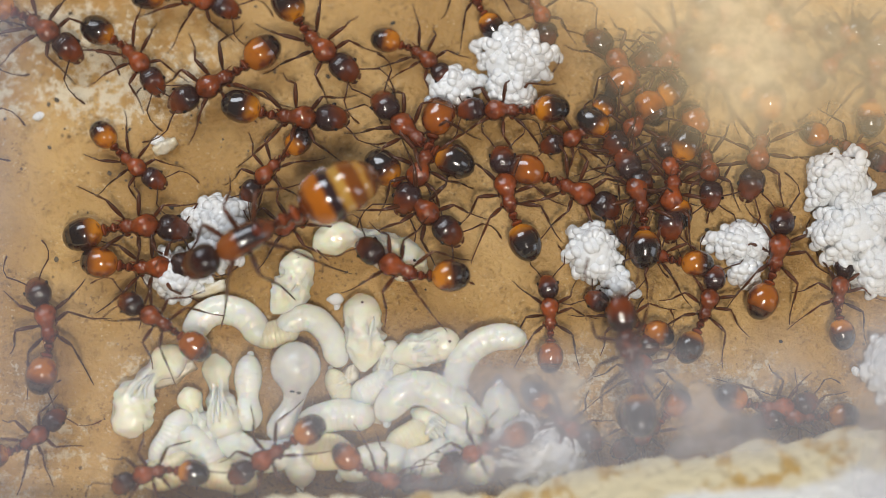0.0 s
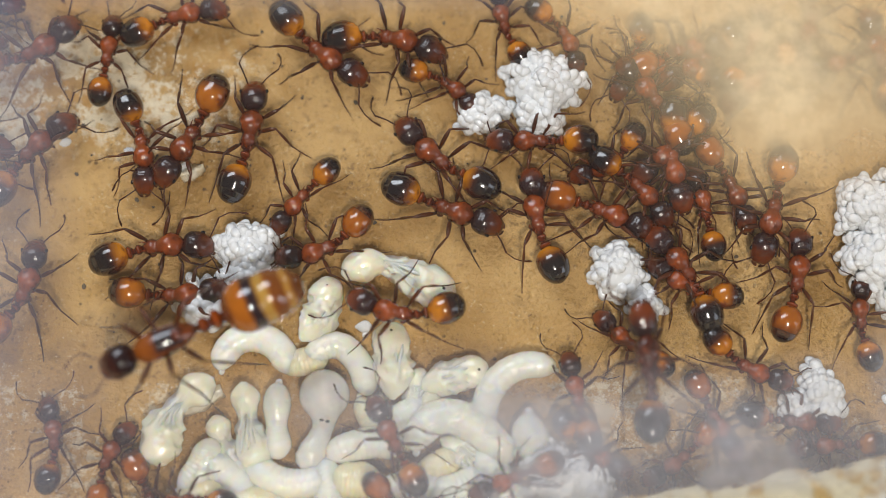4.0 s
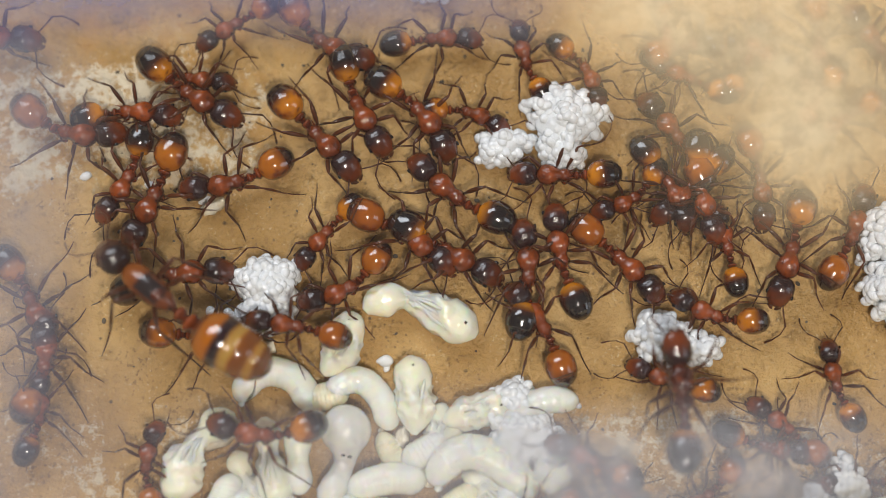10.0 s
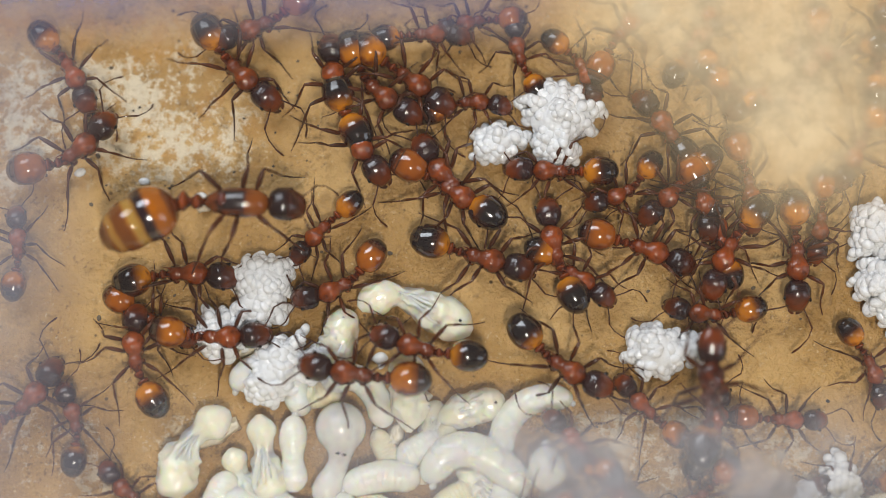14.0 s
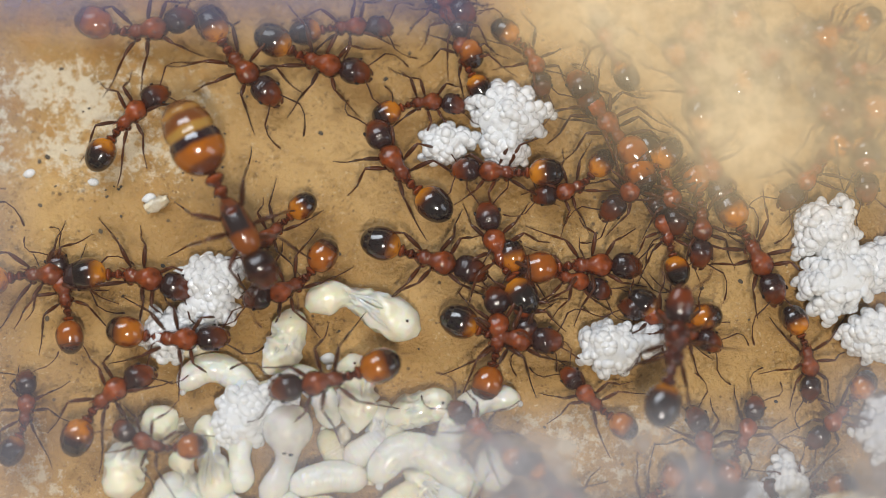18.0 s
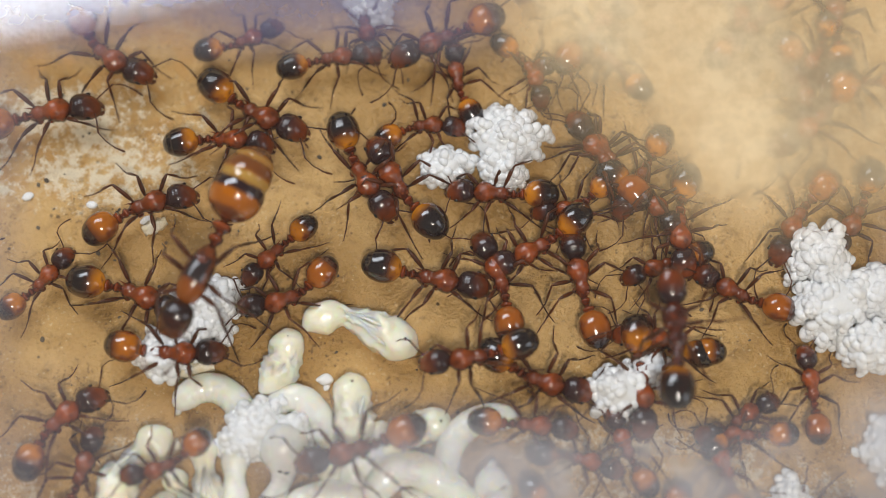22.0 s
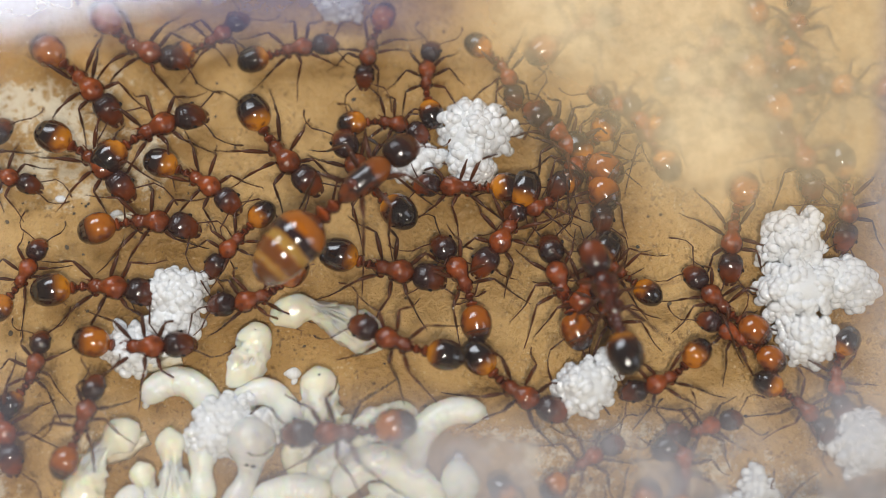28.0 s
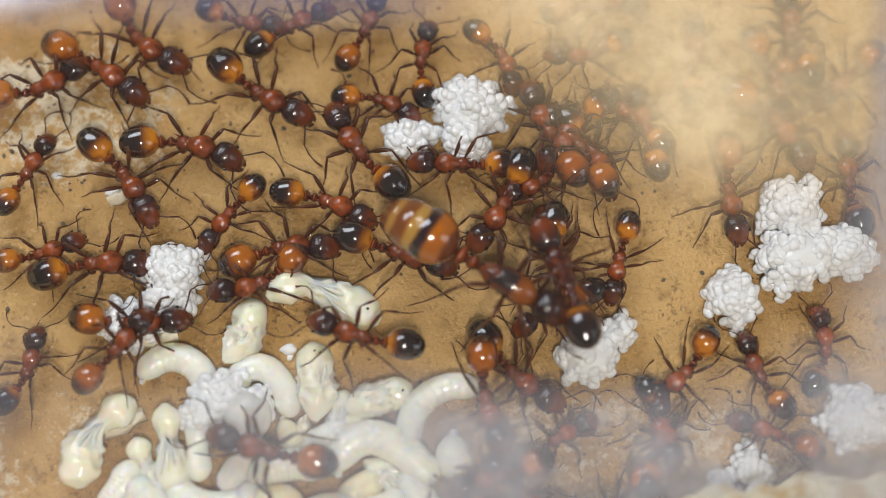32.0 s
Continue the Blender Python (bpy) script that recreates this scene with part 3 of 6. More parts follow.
def worker(size, bend, kind_label):
    """A worker ant; bend turns head and gaster sideways, in degrees."""
    ant = thing("worker_ant", kind_label, "ant", "worker ants of the colony")
    rnd = random.Random(round(size * 1000) * 31 + bend)
    part("thorax", MESH["thorax"], None, ant, "", pose(0, 0, BODY * MM))
    yaw = radians(bend)
    neck = Vector((0.86, 0, BODY + 0.03))
    head_at = neck + Vector((math.cos(yaw), math.sin(yaw), 0)) * 0.49
    head = part("head", MESH["head"], None, ant, "head dark brown on top", pose(*(head_at * MM), 0, 14, bend))
    for i in range(2):
        s = spread(i)
        part("eye", MESH["eye"], None, head, "", pose(0.08 * MM, 0.400 * s * MM, 0.11 * MM, 0, 0, 12 * s))
        part("mandible", MESH["mandible"][i], None, head, "", pose(0.42 * MM, 0.12 * s * MM, -0.08 * MM))
        part("antenna", MESH["antenna"][i], None, head, "", pose(0.28 * MM, 0.17 * s * MM, 0.10 * MM, 0, 0, rnd.uniform(-28, 20) * s))
    # waist and gaster, swung the other way
    swing = radians(180 - bend * 1.1)
    tail = Vector((-0.38, 0, BODY - 0.08))
    step = Vector((math.cos(swing), math.sin(swing), 0))
    for name, d in (("petiole", 0.13), ("postpetiole", 0.43)):
        part(name, MESH[name], None, ant, "", pose(*((tail + step * d) * MM), 0, 0, -bend * 1.1))
    part("gaster", MESH["gaster"], None, ant, "glossy gaster, amber in front and black behind",
         pose(*((tail + step * 1.15 + Vector((0, 0, 0.12))) * MM), 0, rnd.uniform(-8, 6), -bend * 1.3))
    for k, spec in enumerate(LEGS):
        for i in range(2):
            h = spec[0]
            part("leg", MESH["leg"][k][i], None, ant, "", pose(h[0] * MM, h[1] * spread(i) * MM, (BODY + h[2]) * MM, 0, 0, rnd.uniform(-14, 14)))
    ant.scale = (size, size, size)
    return ant


QUEEN_LIFT = 3.1  # she strides above the others, close under the glass


def queen_ant():
    ant = thing("queen_ant", "large queen ant with a banded amber and yellow gaster", "ant")
    z = QUEEN_LIFT
    bm = bmesh.new()
    xs = (1.22, 1.12, 0.86, 0.42, -0.10, -0.52, -0.78, -0.92)
    rs = (0.18, 0.34, 0.47, 0.52, 0.49, 0.38, 0.24, 0.12)
    tube(bm, [(x, 0, 0.14 * (1 - (x - 0.1) ** 2)) for x in xs], rs, 18, 0.9)
    thorax = part("thorax", bm, M_SADDLE, ant, "stout red-brown thorax with a dark saddle", pose(0, 0, z * MM))
    part("wing_scar", ellipsoid((0.16, 0.24, 0.07)), M_THORAX, thorax, "raised plate on the back", pose(-0.26 * MM, 0, 0.52 * MM))
    head = part("head", head_mesh(1.22), None, ant, "",
                pose(1.86 * MM, 0, (z + 0.02) * MM, 0, 16, 0))
    for i in range(2):
        s = spread(i)
        part("eye", ellipsoid((0.11, 0.06, 0.09)), M_EYE, head, "", pose(0.08 * MM, 0.515 * s * MM, 0.1 * MM))
        part("mandible", MESH["mandible"][i], None, head, "", pose(0.49 * MM, 0.15 * s * MM, -0.1 * MM))
        part("antenna", MESH["antenna"][i], None, head, "", pose(0.37 * MM, 0.18 * s * MM, 0.08 * MM, 0, 0, -8 * s))
    part("petiole", node_mesh("petiole", 0.27, 0.28), None, ant, "", pose(-1.14 * MM, 0, (z - 0.05) * MM))
    part("postpetiole", node_mesh("postpetiole", 0.36, 0.26), None, ant, "", pose(-1.60 * MM, 0, (z - 0.02) * MM))
    bm = hull(bmesh.new(), [(1.50, -0.05, 0.14, 0.14), (1.44, -0.04, 0.36, 0.33), (1.22, 0.0, 0.66, 0.62), (0.86, 0.03, 0.88, 0.82), (0.45, 0.05, 0.95, 0.89), (0.12, 0.04, 0.92, 0.86), (0.06, 0.03, 0.87, 0.81),
        (-0.16, 0.02, 0.86, 0.80), (-0.26, 0.02, 0.88, 0.82), (-0.50, 0.0, 0.88, 0.82), (-0.76, -0.03, 0.82, 0.76), (-0.82, -0.04, 0.77, 0.71), (-0.98, -0.06, 0.73, 0.67), (-1.06, -0.07, 0.72, 0.66),
        (-1.28, -0.12, 0.60, 0.55), (-1.34, -0.14, 0.54, 0.50), (-1.52, -0.2, 0.38, 0.35), (-1.66, -0.26, 0.05, 0.05)], 30, 4)
    bmesh.ops.scale(bm, vec=(0.92, 1, 1), verts=bm.verts)
    part("gaster", bm, M_QUEEN_GASTER, ant, "swollen glossy gaster with dark and pale yellow bands", pose(-3.24 * MM, 0, (z + 0.12) * MM, 0, -4, 0))
    for k, spec in enumerate(LEGS):
        for i in range(2):
            scaled = [tuple(Vector(q) * 1.36) for q in spec]
            me = leg_mesh([(q[0], q[1], q[2] - (0.0, 0.2, 1.0, 1.98)[n]) for n, q in enumerate(scaled)], spread(i), 1.35)
            h = spec[0]
            part("leg", me, None, ant, "", pose(h[0] * 1.2 * MM, h[1] * 1.45 * spread(i) * MM, (z - 0.1) * MM, 0, 0, 0))
    return ant


# ---- brood ----
def spine(length, bends, n):
    """Points along a line that turns by bends[0] degrees over its first half and bends[1] over its second, level at its middle."""
    pts, a = [Vector((0, 0, 0))], -radians(bends[0]) / 2
    for i in range(n):
        turn = radians(bends[0] if i < n / 2 else bends[1]) / n
        pts.append(pts[-1] + Vector((math.cos(a + turn / 2), math.sin(a + turn / 2), 0)) * length / n)
        a += turn
    mid = sum(pts, Vector()) / len(pts)
    return [p - mid for p in pts]


def larva(x, y, heading, length, bends, width, mat=M_LARVA, label="plump cream-white curled larva", z=0.0, waist=0.0):
    """A ringed grub, its small head at the start of its line; x, y is its middle."""
    n = 91
    pts = spine(length, bends, n)
    radii = []
    for i in range(n + 1):
        f = i / n
        cap = min(0.5, 0.52 * width / length)
        g = min(f / (cap * 1.15), 1.0), min((1 - f) / cap, 1.0)
        r = width / 2 * math.sqrt(max(0.012, 1 - (1 - g[0]) ** 2)) * math.sqrt(max(0.012, 1 - (1 - g[1]) ** 2)) * (0.80 + 0.20 * math.sin(math.pi * min(1, 0.10 + 0.72 * f)))
        r *= 1 - waist * math.exp(-((f - 0.56) / 0.16) ** 2)
        radii.append(r * (1 + 0.028 * abs(math.sin(math.pi * f * 12)) - 0.02))
    grub = thing("larva", label, "larva", "brood pile")
    bm = tube(bmesh.new(), pts, radii, 20, 0.94)
    for v in bm.verts:
        q = v.co / MM
        v.co += Vector((q.x, q.y, q.z)).normalized() * 0.035 * width * noise.noise(q * 1.3 + Vector((x, y, 0))) * MM
    part("body", bm, mat, grub, "", pose(0, 0, (width / 2 + z) * MM))
    tip = pts[0] + (pts[0] - pts[3]).normalized() * 0.02
    part("head", ellipsoid((0.11 * width, 0.13 * width, 0.11 * width), seg=12, rings=8), mat, grub, "", pose(tip.x * MM, tip.y * MM, (width * 0.5 + z) * MM))
    grub.matrix_basis = pose(x * MM, y * MM, floor_height(x, y) * MM, 0, 0, heading)
    return grub


# half width of a pupa along its line: head first, or the round gaster first
HEAD_FIRST = ((0, 0.06), (0.03, 0.22), (0.09, 0.37), (0.18, 0.47), (0.28, 0.48), (0.38, 0.42), (0.46, 0.42), (0.58, 0.47), (0.70, 0.43), (0.82, 0.36), (0.91, 0.25), (0.97, 0.13), (1, 0.05))
TAIL_FIRST = ((0, 0.06), (0.03, 0.20), (0.08, 0.33), (0.16, 0.41), (0.24, 0.38), (0.31, 0.27), (0.37, 0.18), (0.43, 0.18), (0.52, 0.30), (0.64, 0.42), (0.76, 0.43), (0.84, 0.47), (0.92, 0.40), (0.97, 0.24), (1, 0.06))


def pupa(x, y, heading, length, width, bends, profile=HEAD_FIRST, z=0.0, label="cream-white ant pupa with folded legs", eyed=True):
    """A pale unborn ant curled on its side: smooth head and gaster, the middle wrapped in crumpled skin and folded limbs."""
    p = thing("pupa", label, "pupa", "brood pile")
    n, sides, lift = 64, 30, width * 0.46 + z
    pts = spine(length, bends, n)
    fs, rs = zip(*profile)
    radii = [width * float(np.interp(i / n, fs, rs)) for i in range(n + 1)]
    radii = [sum(radii[max(0, i - 1):i + 2]) / len(radii[max(0, i - 1):i + 2]) for i in range(n + 1)]
    bm = tube(bmesh.new(), pts, radii, sides, 0.90)
    seed = Vector((x * 3, y * 3, 1))
    for i, v in enumerate(bm.verts):
        f, q = (i // sides) / n, v.co / MM
        a = 2 * math.pi * (i % sides) / sides
        wrap = math.exp(-((f - 0.56) / 0.24) ** 4)
        fold = 1 - abs(noise.noise(Vector((f * 3.0, 2.2 * math.cos(a), 2.2 * math.sin(a))) + seed)) * 2.2
        fine = 1 - abs(noise.noise(Vector((f * 7.0, 5 * math.cos(a), 5 * math.sin(a))) + seed)) * 2.0
        push = wrap * (0.17 * (fold - 0.5) + 0.09 * (fine - 0.5)) + 0.05 * noise.noise(q * 2.0 + seed)
        out = v.co - pts[i // sides] * MM
        if out.length > 1e-7:
            v.co += out.normalized() * push * width * MM
    body = part("body", bm, M_PUPA, p, "", pose(0, 0, lift * MM))
    head_at = 0.14 if profile is HEAD_FIRST else 0.88
    if eyed:
        k = round(head_at * n)
        part("eye", PUPA_EYE, None, body, "small dark eye", pose((pts[k].x + 0.02) * MM, (pts[k].y + 0.06 * width) * MM, 0.87 * radii[k] * MM))
    # jaws and feelers show as small bumps on the head, limbs lie along the breast
    rnd = random.Random(int(x * 100) + int(y * 37))
    first, way = (18, 1) if profile is HEAD_FIRST else (50, -1)
    for j in range(4):
        side = (-0.30 + 0.2 * j) * width
        run = []
        for k in range(6):
            at = first + way * (k * 5 + j)
            at = min(max(at, 2), n - 2)
            off = side * (1 - 0.13 * k) * radii[at] / (0.45 * width) + rnd.uniform(-0.03, 0.03)
            across = (pts[at + 1] - pts[at - 1]).normalized().cross(Vector((0, 0, -1)))
            run.append(pts[at] + across * off + Vector((0, 0, 0.86 * math.sqrt(max(0.01, radii[at] ** 2 - off * off)))))
        part("folded_leg", tube(bmesh.new(), run, [0.03, 0.06, 0.075, 0.06, 0.05, 0.02], 8, 0.8), M_PUPA, body)
    p.matrix_basis = pose(x * MM, y * MM, floor_height(x, y) * MM, 0, 0, heading)
    return p


M_SKIN, tree, b_skin = material("shed skin", 0.28, Coat_Weight=0.4)
vec, fx, fy, fz = coords(tree)
tree.links.new(mix(tree, ramp(tree, grain(tree, vec, 2.5, 3), 0.40, 0.62), (0.93, 0.88, 0.74), (0.86, 0.76, 0.54)), b_skin.inputs["Base Color"])
bump(tree, b_skin, grain(tree, vec, 5.0, 3), 0.1)


def crumb(x, y, size, turn):
    """A loose white crumb of plaster or egg shell."""
    ob = new("plaster_crumb", mesh_of("plaster_crumb", ellipsoid((size, size * 0.7, size * 0.45), seg=14, rings=10, wobble=0.9), M_EGG))
    tagged(ob, "small white crumb of plaster lying on the floor", "crumb", "white crumbs")
    ob.matrix_basis = pose(x * MM, y * MM, (floor_height(x, y) + size * 0.3) * MM, 0, 0, turn)
    return ob


def skin(x, y, heading, length, width, z=0.0):
    """A thin crumpled shed skin."""
    nx, ny = 16, 9
    rnd = Vector((x, y, 2.0))
    verts, faces = [], []
    for j in range(ny):
        for i in range(nx):
            u, v = i / (nx - 1) * 2 - 1, j / (ny - 1) * 2 - 1
            edge = 1 - 0.35 * u * u + 0.25 * noise.noise(Vector((u * 2, v, 0)) + rnd)
            h = 0.26 * noise.noise(Vector((u * 2.2, v * 2.6, 5)) + rnd) + 0.14 * noise.noise(Vector((u * 6, v * 6, 1)) + rnd) + 0.42 * (1 - v * v)
            verts.append((u * length / 2 * MM, v * width / 2 * edge * MM, (h + 0.12) * MM))
    for j in range(ny - 1):
        for i in range(nx - 1):
            a = j * nx + i
            faces.append((a, a + 1, a + nx + 1, a + nx))
    me = bpy.data.meshes.new("shed_skin")
    me.from_pydata(verts, [], faces)
    me.materials.append(M_SKIN)
    me.shade_smooth()
    ob = tagged(new("shed_skin", me), "crumpled cream-white shed pupal skin", "shed skin", "brood pile")
    solid = ob.modifiers.new("thickness", "SOLIDIFY")
    solid.thickness = 0.03 * MM
    ob.matrix_basis = pose(x * MM, y * MM, (floor_height(x, y) + z) * MM, 0, 0, heading)
    return ob


PALE = "plump yellowish curled ant larva"
# the curled grubs in the middle of the pile
larva_arched = larva(-8.73, -6.00, -6, 3.80, (-205, -172), 1.06, label="cream-white larva arched in a half ring")
larva(-5.68, -6.40, -37, 3.60, (-262, -124), 0.98, label="cream-white larva curled in a hook", z=0.12)
larva(0.10, -7.20, 220, 3.90, (137, 131), 1.00, z=0.25)
larva(-1.59, -8.90, -24, 4.60, (-240, -72), 1.25, label="large cream-white larva curled in a half ring", z=0.2)
larva(-3.52, -8.22, 212, 1.95, (-44, -21), 1.02, z=0.1)
larva(-7.89, -8.46, 271, 2.65, (16, 21), 1.02, z=0.15, waist=0.24)
larva(-9.74, -10.45, -42, 2.70, (-210, -92), 1.12)
larva(-7.55, -10.36, -13, 3.30, (106, 117), 1.12)
larva(-4.86, -9.35, 8, 2.75, (-47, -64), 1.12, z=0.1)
larva(0.83, -8.97, 275, 1.60, (10, 10), 1.36)
larva(-7.05, -6.35, 12, 1.75, (41, 33), 1.0, M_YELLOW, PALE)
larva(-2.75, -8.15, 250, 1.6, (20, 10), 1.0, M_YELLOW, PALE)
larva(-5.21, -10.48, 0, 1.9, (20, 20), 1.30, M_YELLOW, PALE)
larva(-10.52, -11.19, 20, 2.1, (-30, -30), 1.25, M_YELLOW, PALE)
larva(-3.48, -10.90, 10, 2.7, (-60, -40), 1.25)
larva(-0.27, -10.42, -60, 2.6, (40, 20), 1.25)
larva(-1.63, -10.71, 20, 2.4, (60, 40), 1.25)
larva(-8.70, -11.35, -10, 2.4, (-40, -60), 1.2, M_YELLOW, PALE)
larva(-10.55, -10.05, 60, 2.2, (60, 60), 1.15)
larva(-6.15, -10.75, 100, 2.0, (30, 30), 1.15)
larva(-2.35, -10.05, 30, 1.8, (-30, -30), 1.05, M_YELLOW, PALE)
larva(-4.75, -8.25, -60, 1.5, (20, 30), 0.85, M_YELLOW, PALE)
# pupae
pupa(-9.55, -9.35, 300, 2.4, 1.15, (20, 20), TAIL_FIRST, eyed=False)
pupa(-1.35, -9.75, 140, 2.3, 1.1, (20, 20), eyed=False)
pupa(-3.10, -7.55, 262, 1.9, 0.95, (20, 20), eyed=False)
pupa(-3.96, -6.38, 275, 2.75, 1.42, (-12, -20), z=0.1)
pupa(-1.79, -6.92, 196, 2.45, 1.22, (-11, -9), z=0.1)
pupa(-8.84, -8.66, 280, 3.10, 1.30, (3, 8), TAIL_FIRST, z=0.1, eyed=False)
pupa(-11.32, -8.36, 237, 3.75, 1.55, (78, 93), TAIL_FIRST, eyed=False)
pupa(-6.53, -4.62, 245, 2.50, 1.32, (-84, -44))
pupa(-3.69, -3.44, -30, 4.35, 1.50, (-150, 4), TAIL_FIRST)
skin(-4.58, -8.12, 65, 1.5, 0.7)
skin(-10.67, -7.76, 25, 1.8, 0.7)
skin(-8.47, -9.63, 80, 1.6, 0.9)
skin(-3.45, -8.75, 80, 1.5, 0.8)
skin(-9.6, -4.75, 10, 1.6, 0.6)
crumb(-15.79, 1.46, 0.22, 30)
crumb(-5.08, -5.15, 0.30, 10)
crumb(-4.92, -5.42, 0.16, 70)
crumb(-13.49, 1.18, 0.2, 0)
crumb(-11.50, 0.55, 0.26, 25)
skin(-11.10, 0.40, 25, 0.9, 0.5)
pearl = thing("pearl_larva", "shiny pearl-grey swollen larva", "larva", "brood pile")
ball = [(0.88 * math.cos(a), 0.88 * math.sin(a)) for a in np.linspace(1.47, -0.95, 14)]
pearl_body = part("body", tube(bmesh.new(), [(0, y, 0.04) for r, y in ball] + [(-0.02, -0.92, -0.10), (-0.08, -1.20, -0.16), (-0.20, -1.50, -0.18), (-0.36, -1.85, -0.18), (-0.52, -2.20, -0.2), (-0.62, -2.45, -0.22), (-0.68, -2.60, -0.24)],
    [r for r, y in ball] + [0.42, 0.37, 0.40, 0.50, 0.52, 0.40, 0.12], 32), M_PEARL, pearl, "", pose(0, 0, 0.88 * MM))
for sx, sy in ((0.06, -0.75), (0.16, -0.95), (-0.06, -0.9)):
    part("dark_fleck", MESH["eye"], None, pearl_body, "dark fleck", pose(sx * MM, sy * MM, 0.50 * MM))
pearl.matrix_basis = pose(-6.27 * MM, -7.58 * MM, floor_height(-6.27, -7.58) * MM)

# ---- eggs ----
EGG_MESH = mesh_of("egg", ellipsoid((0.235, 0.175, 0.175), seg=14, rings=10), M_EGG)


def egg_clump(x, y, heading, lobes, seed, label="loose clump of white ant eggs"):
    """Eggs stuck together over lobes (x, y, radius x, radius y, height), in mm."""
    rnd = random.Random(seed)
    clump = thing("egg_clump", label, "egg clump", "egg clumps")
    bm = bmesh.new()
    lobes = [(lx, ly, rx, ry, h * 1.2) for lx, ly, rx, ry, h in lobes]
    for lx, ly, rx, ry, h in lobes:
        egg_form(bm, (lx, ly, h * 0.45), (rx * 0.80, ry * 0.80, h * 0.52), wobble=0.2, seg=24, rings=14)
    placed = []
    for lx, ly, rx, ry, h in lobes:
        wanted, tries = int(rx * ry * 115), 0
        while wanted > 0 and tries < 2200:
            tries += 1
            a, r = rnd.uniform(0, 2 * math.pi), math.sqrt(rnd.random())
            edge = 0.94 + 0.60 * noise.noise((math.cos(a) * 3.0 + seed, math.sin(a) * 3.0, lx + ly))
            px, py = lx + r * rx * edge * math.cos(a), ly + r * ry * edge * math.sin(a)
            pz = max(0.16, h * (1 - r ** 2.6) ** 0.5 * (0.90 + 0.32 * noise.noise((px * 1.7, py * 1.7, seed))))
            if all((px - q[0]) ** 2 + (py - q[1]) ** 2 + (pz - q[2]) ** 2 > 0.030 for q in placed):
                placed.append((px, py, pz))
                wanted -= 1
    for px, py, pz in placed[300:]:
        egg_form(bm, (px, py, pz), (0.20, 0.18, 0.18), seg=12, rings=8)
    part("egg_mass", bm, M_EGG, clump, "packed inner eggs")
    for px, py, pz in placed[:300]:
        part("egg", EGG_MESH, None, clump, "", pose(px * MM, py * MM, pz * MM, rnd.uniform(0, 180), rnd.uniform(-50, 50), rnd.uniform(0, 360)) @ Matrix.Scale(rnd.uniform(0.85, 1.15), 4))
    clump.matrix_basis = pose(x * MM, y * MM, floor_height(x, y) * MM, 0, 0, heading)
    return clump


eggs_main = egg_clump(1.30, 3.20, 0, ((0.1, 0.2, 1.3, 1.2, 1.3), (0.0, -0.9, 0.7, 0.6, 0.9)), 3, "tall clump of white ant eggs held by workers")
eggs_beside = egg_clump(-0.82, 2.50, 10, ((0, 0, 0.95, 0.62, 0.9),), 4)
eggs_left = egg_clump(-9.10, -2.70, 0, ((0.05, 0.2, 1.1, 1.0, 1.2), (-0.05, -0.6, 0.85, 0.65, 1.0)), 5)
eggs_small = egg_clump(-10.53, -4.32, 0, ((0, 0, 0.9, 0.85, 0.9),), 6)
eggs_mid = egg_clump(4.10, -3.73, 0, ((0, 0, 1.0, 0.92, 1.2), (1.3, 0.0, 0.75, 0.48, 0.8)), 7)
eggs_carried = egg_clump(9.35, -3.43, 0, ((0, 0.1, 1.05, 0.65, 0.9), (0.1, -0.9, 0.45, 0.5, 0.7)), 8)
eggs_big = egg_clump(13.06, -2.31, 0, ((-0.2, 1.0, 1.05, 1.2, 1.4), (0.1, -0.7, 1.2, 1.15, 1.4), (1.7, -0.1, 1.15, 0.85, 1.1)), 9, "large heap of white ant eggs")
eggs_piece = egg_clump(13.99, -4.36, 0, ((0, 0, 0.98, 0.88, 1.1),), 10)
eggs_brood = egg_clump(2.37, -10.11, 0, ((0, 0, 1.3, 0.9, 1.0), (-0.9, 0.9, 0.7, 0.6, 0.8)), 12)
eggs_corner = egg_clump(14.70, -7.55, 0, ((0, 0, 1.25, 1.05, 1.0),), 13)
eggs_far = egg_clump(-3.49, 8.72, 0, ((0, 0, 0.8, 0.7, 0.9),), 14)

# ---- specks of grit on the floor ----
grit_rnd = random.Random(11)
grit_mesh = mesh_of("grit", ellipsoid((0.075, 0.055, 0.03), wobble=0.7, seg=8, rings=6), M_GRIT, False)
for i in range(110):
    x, y = grit_rnd.uniform(-18, 18), grit_rnd.uniform(-10, 9)
    if i >= 60:
        x, y = grit_rnd.gauss(-9.5, 3.0), grit_rnd.gauss(1.5, 2.2)
    g = tagged(new("grit", grit_mesh), "small dark grain of grit on the plaster", "grit", "grit on the floor")
    s = grit_rnd.uniform(0.4, 1.5) if i < 60 else grit_rnd.uniform(0.3, 0.9)
    g.matrix_basis = pose(x * MM, y * MM, (floor_height(x, y) + 0.015 * s) * MM, 0, 0, grit_rnd.uniform(0, 360)) @ Matrix.Scale(s, 4)

# ---- the colony ----
AMBER = "red-brown worker ant with an amber and black gaster"
queen = queen_ant()
# size and bend of each worker
ants = []
for size, bend in ((0.86, 2), (0.86, 10), (0.86, -10), (0.86, 1), (0.86, 19), (0.86, 19), (0.86, -18), (0.86, -14), (0.86, -22), (1.00, -3), (0.86, -23), (0.98, -2)):
    ants.append(worker(size, bend, AMBER))
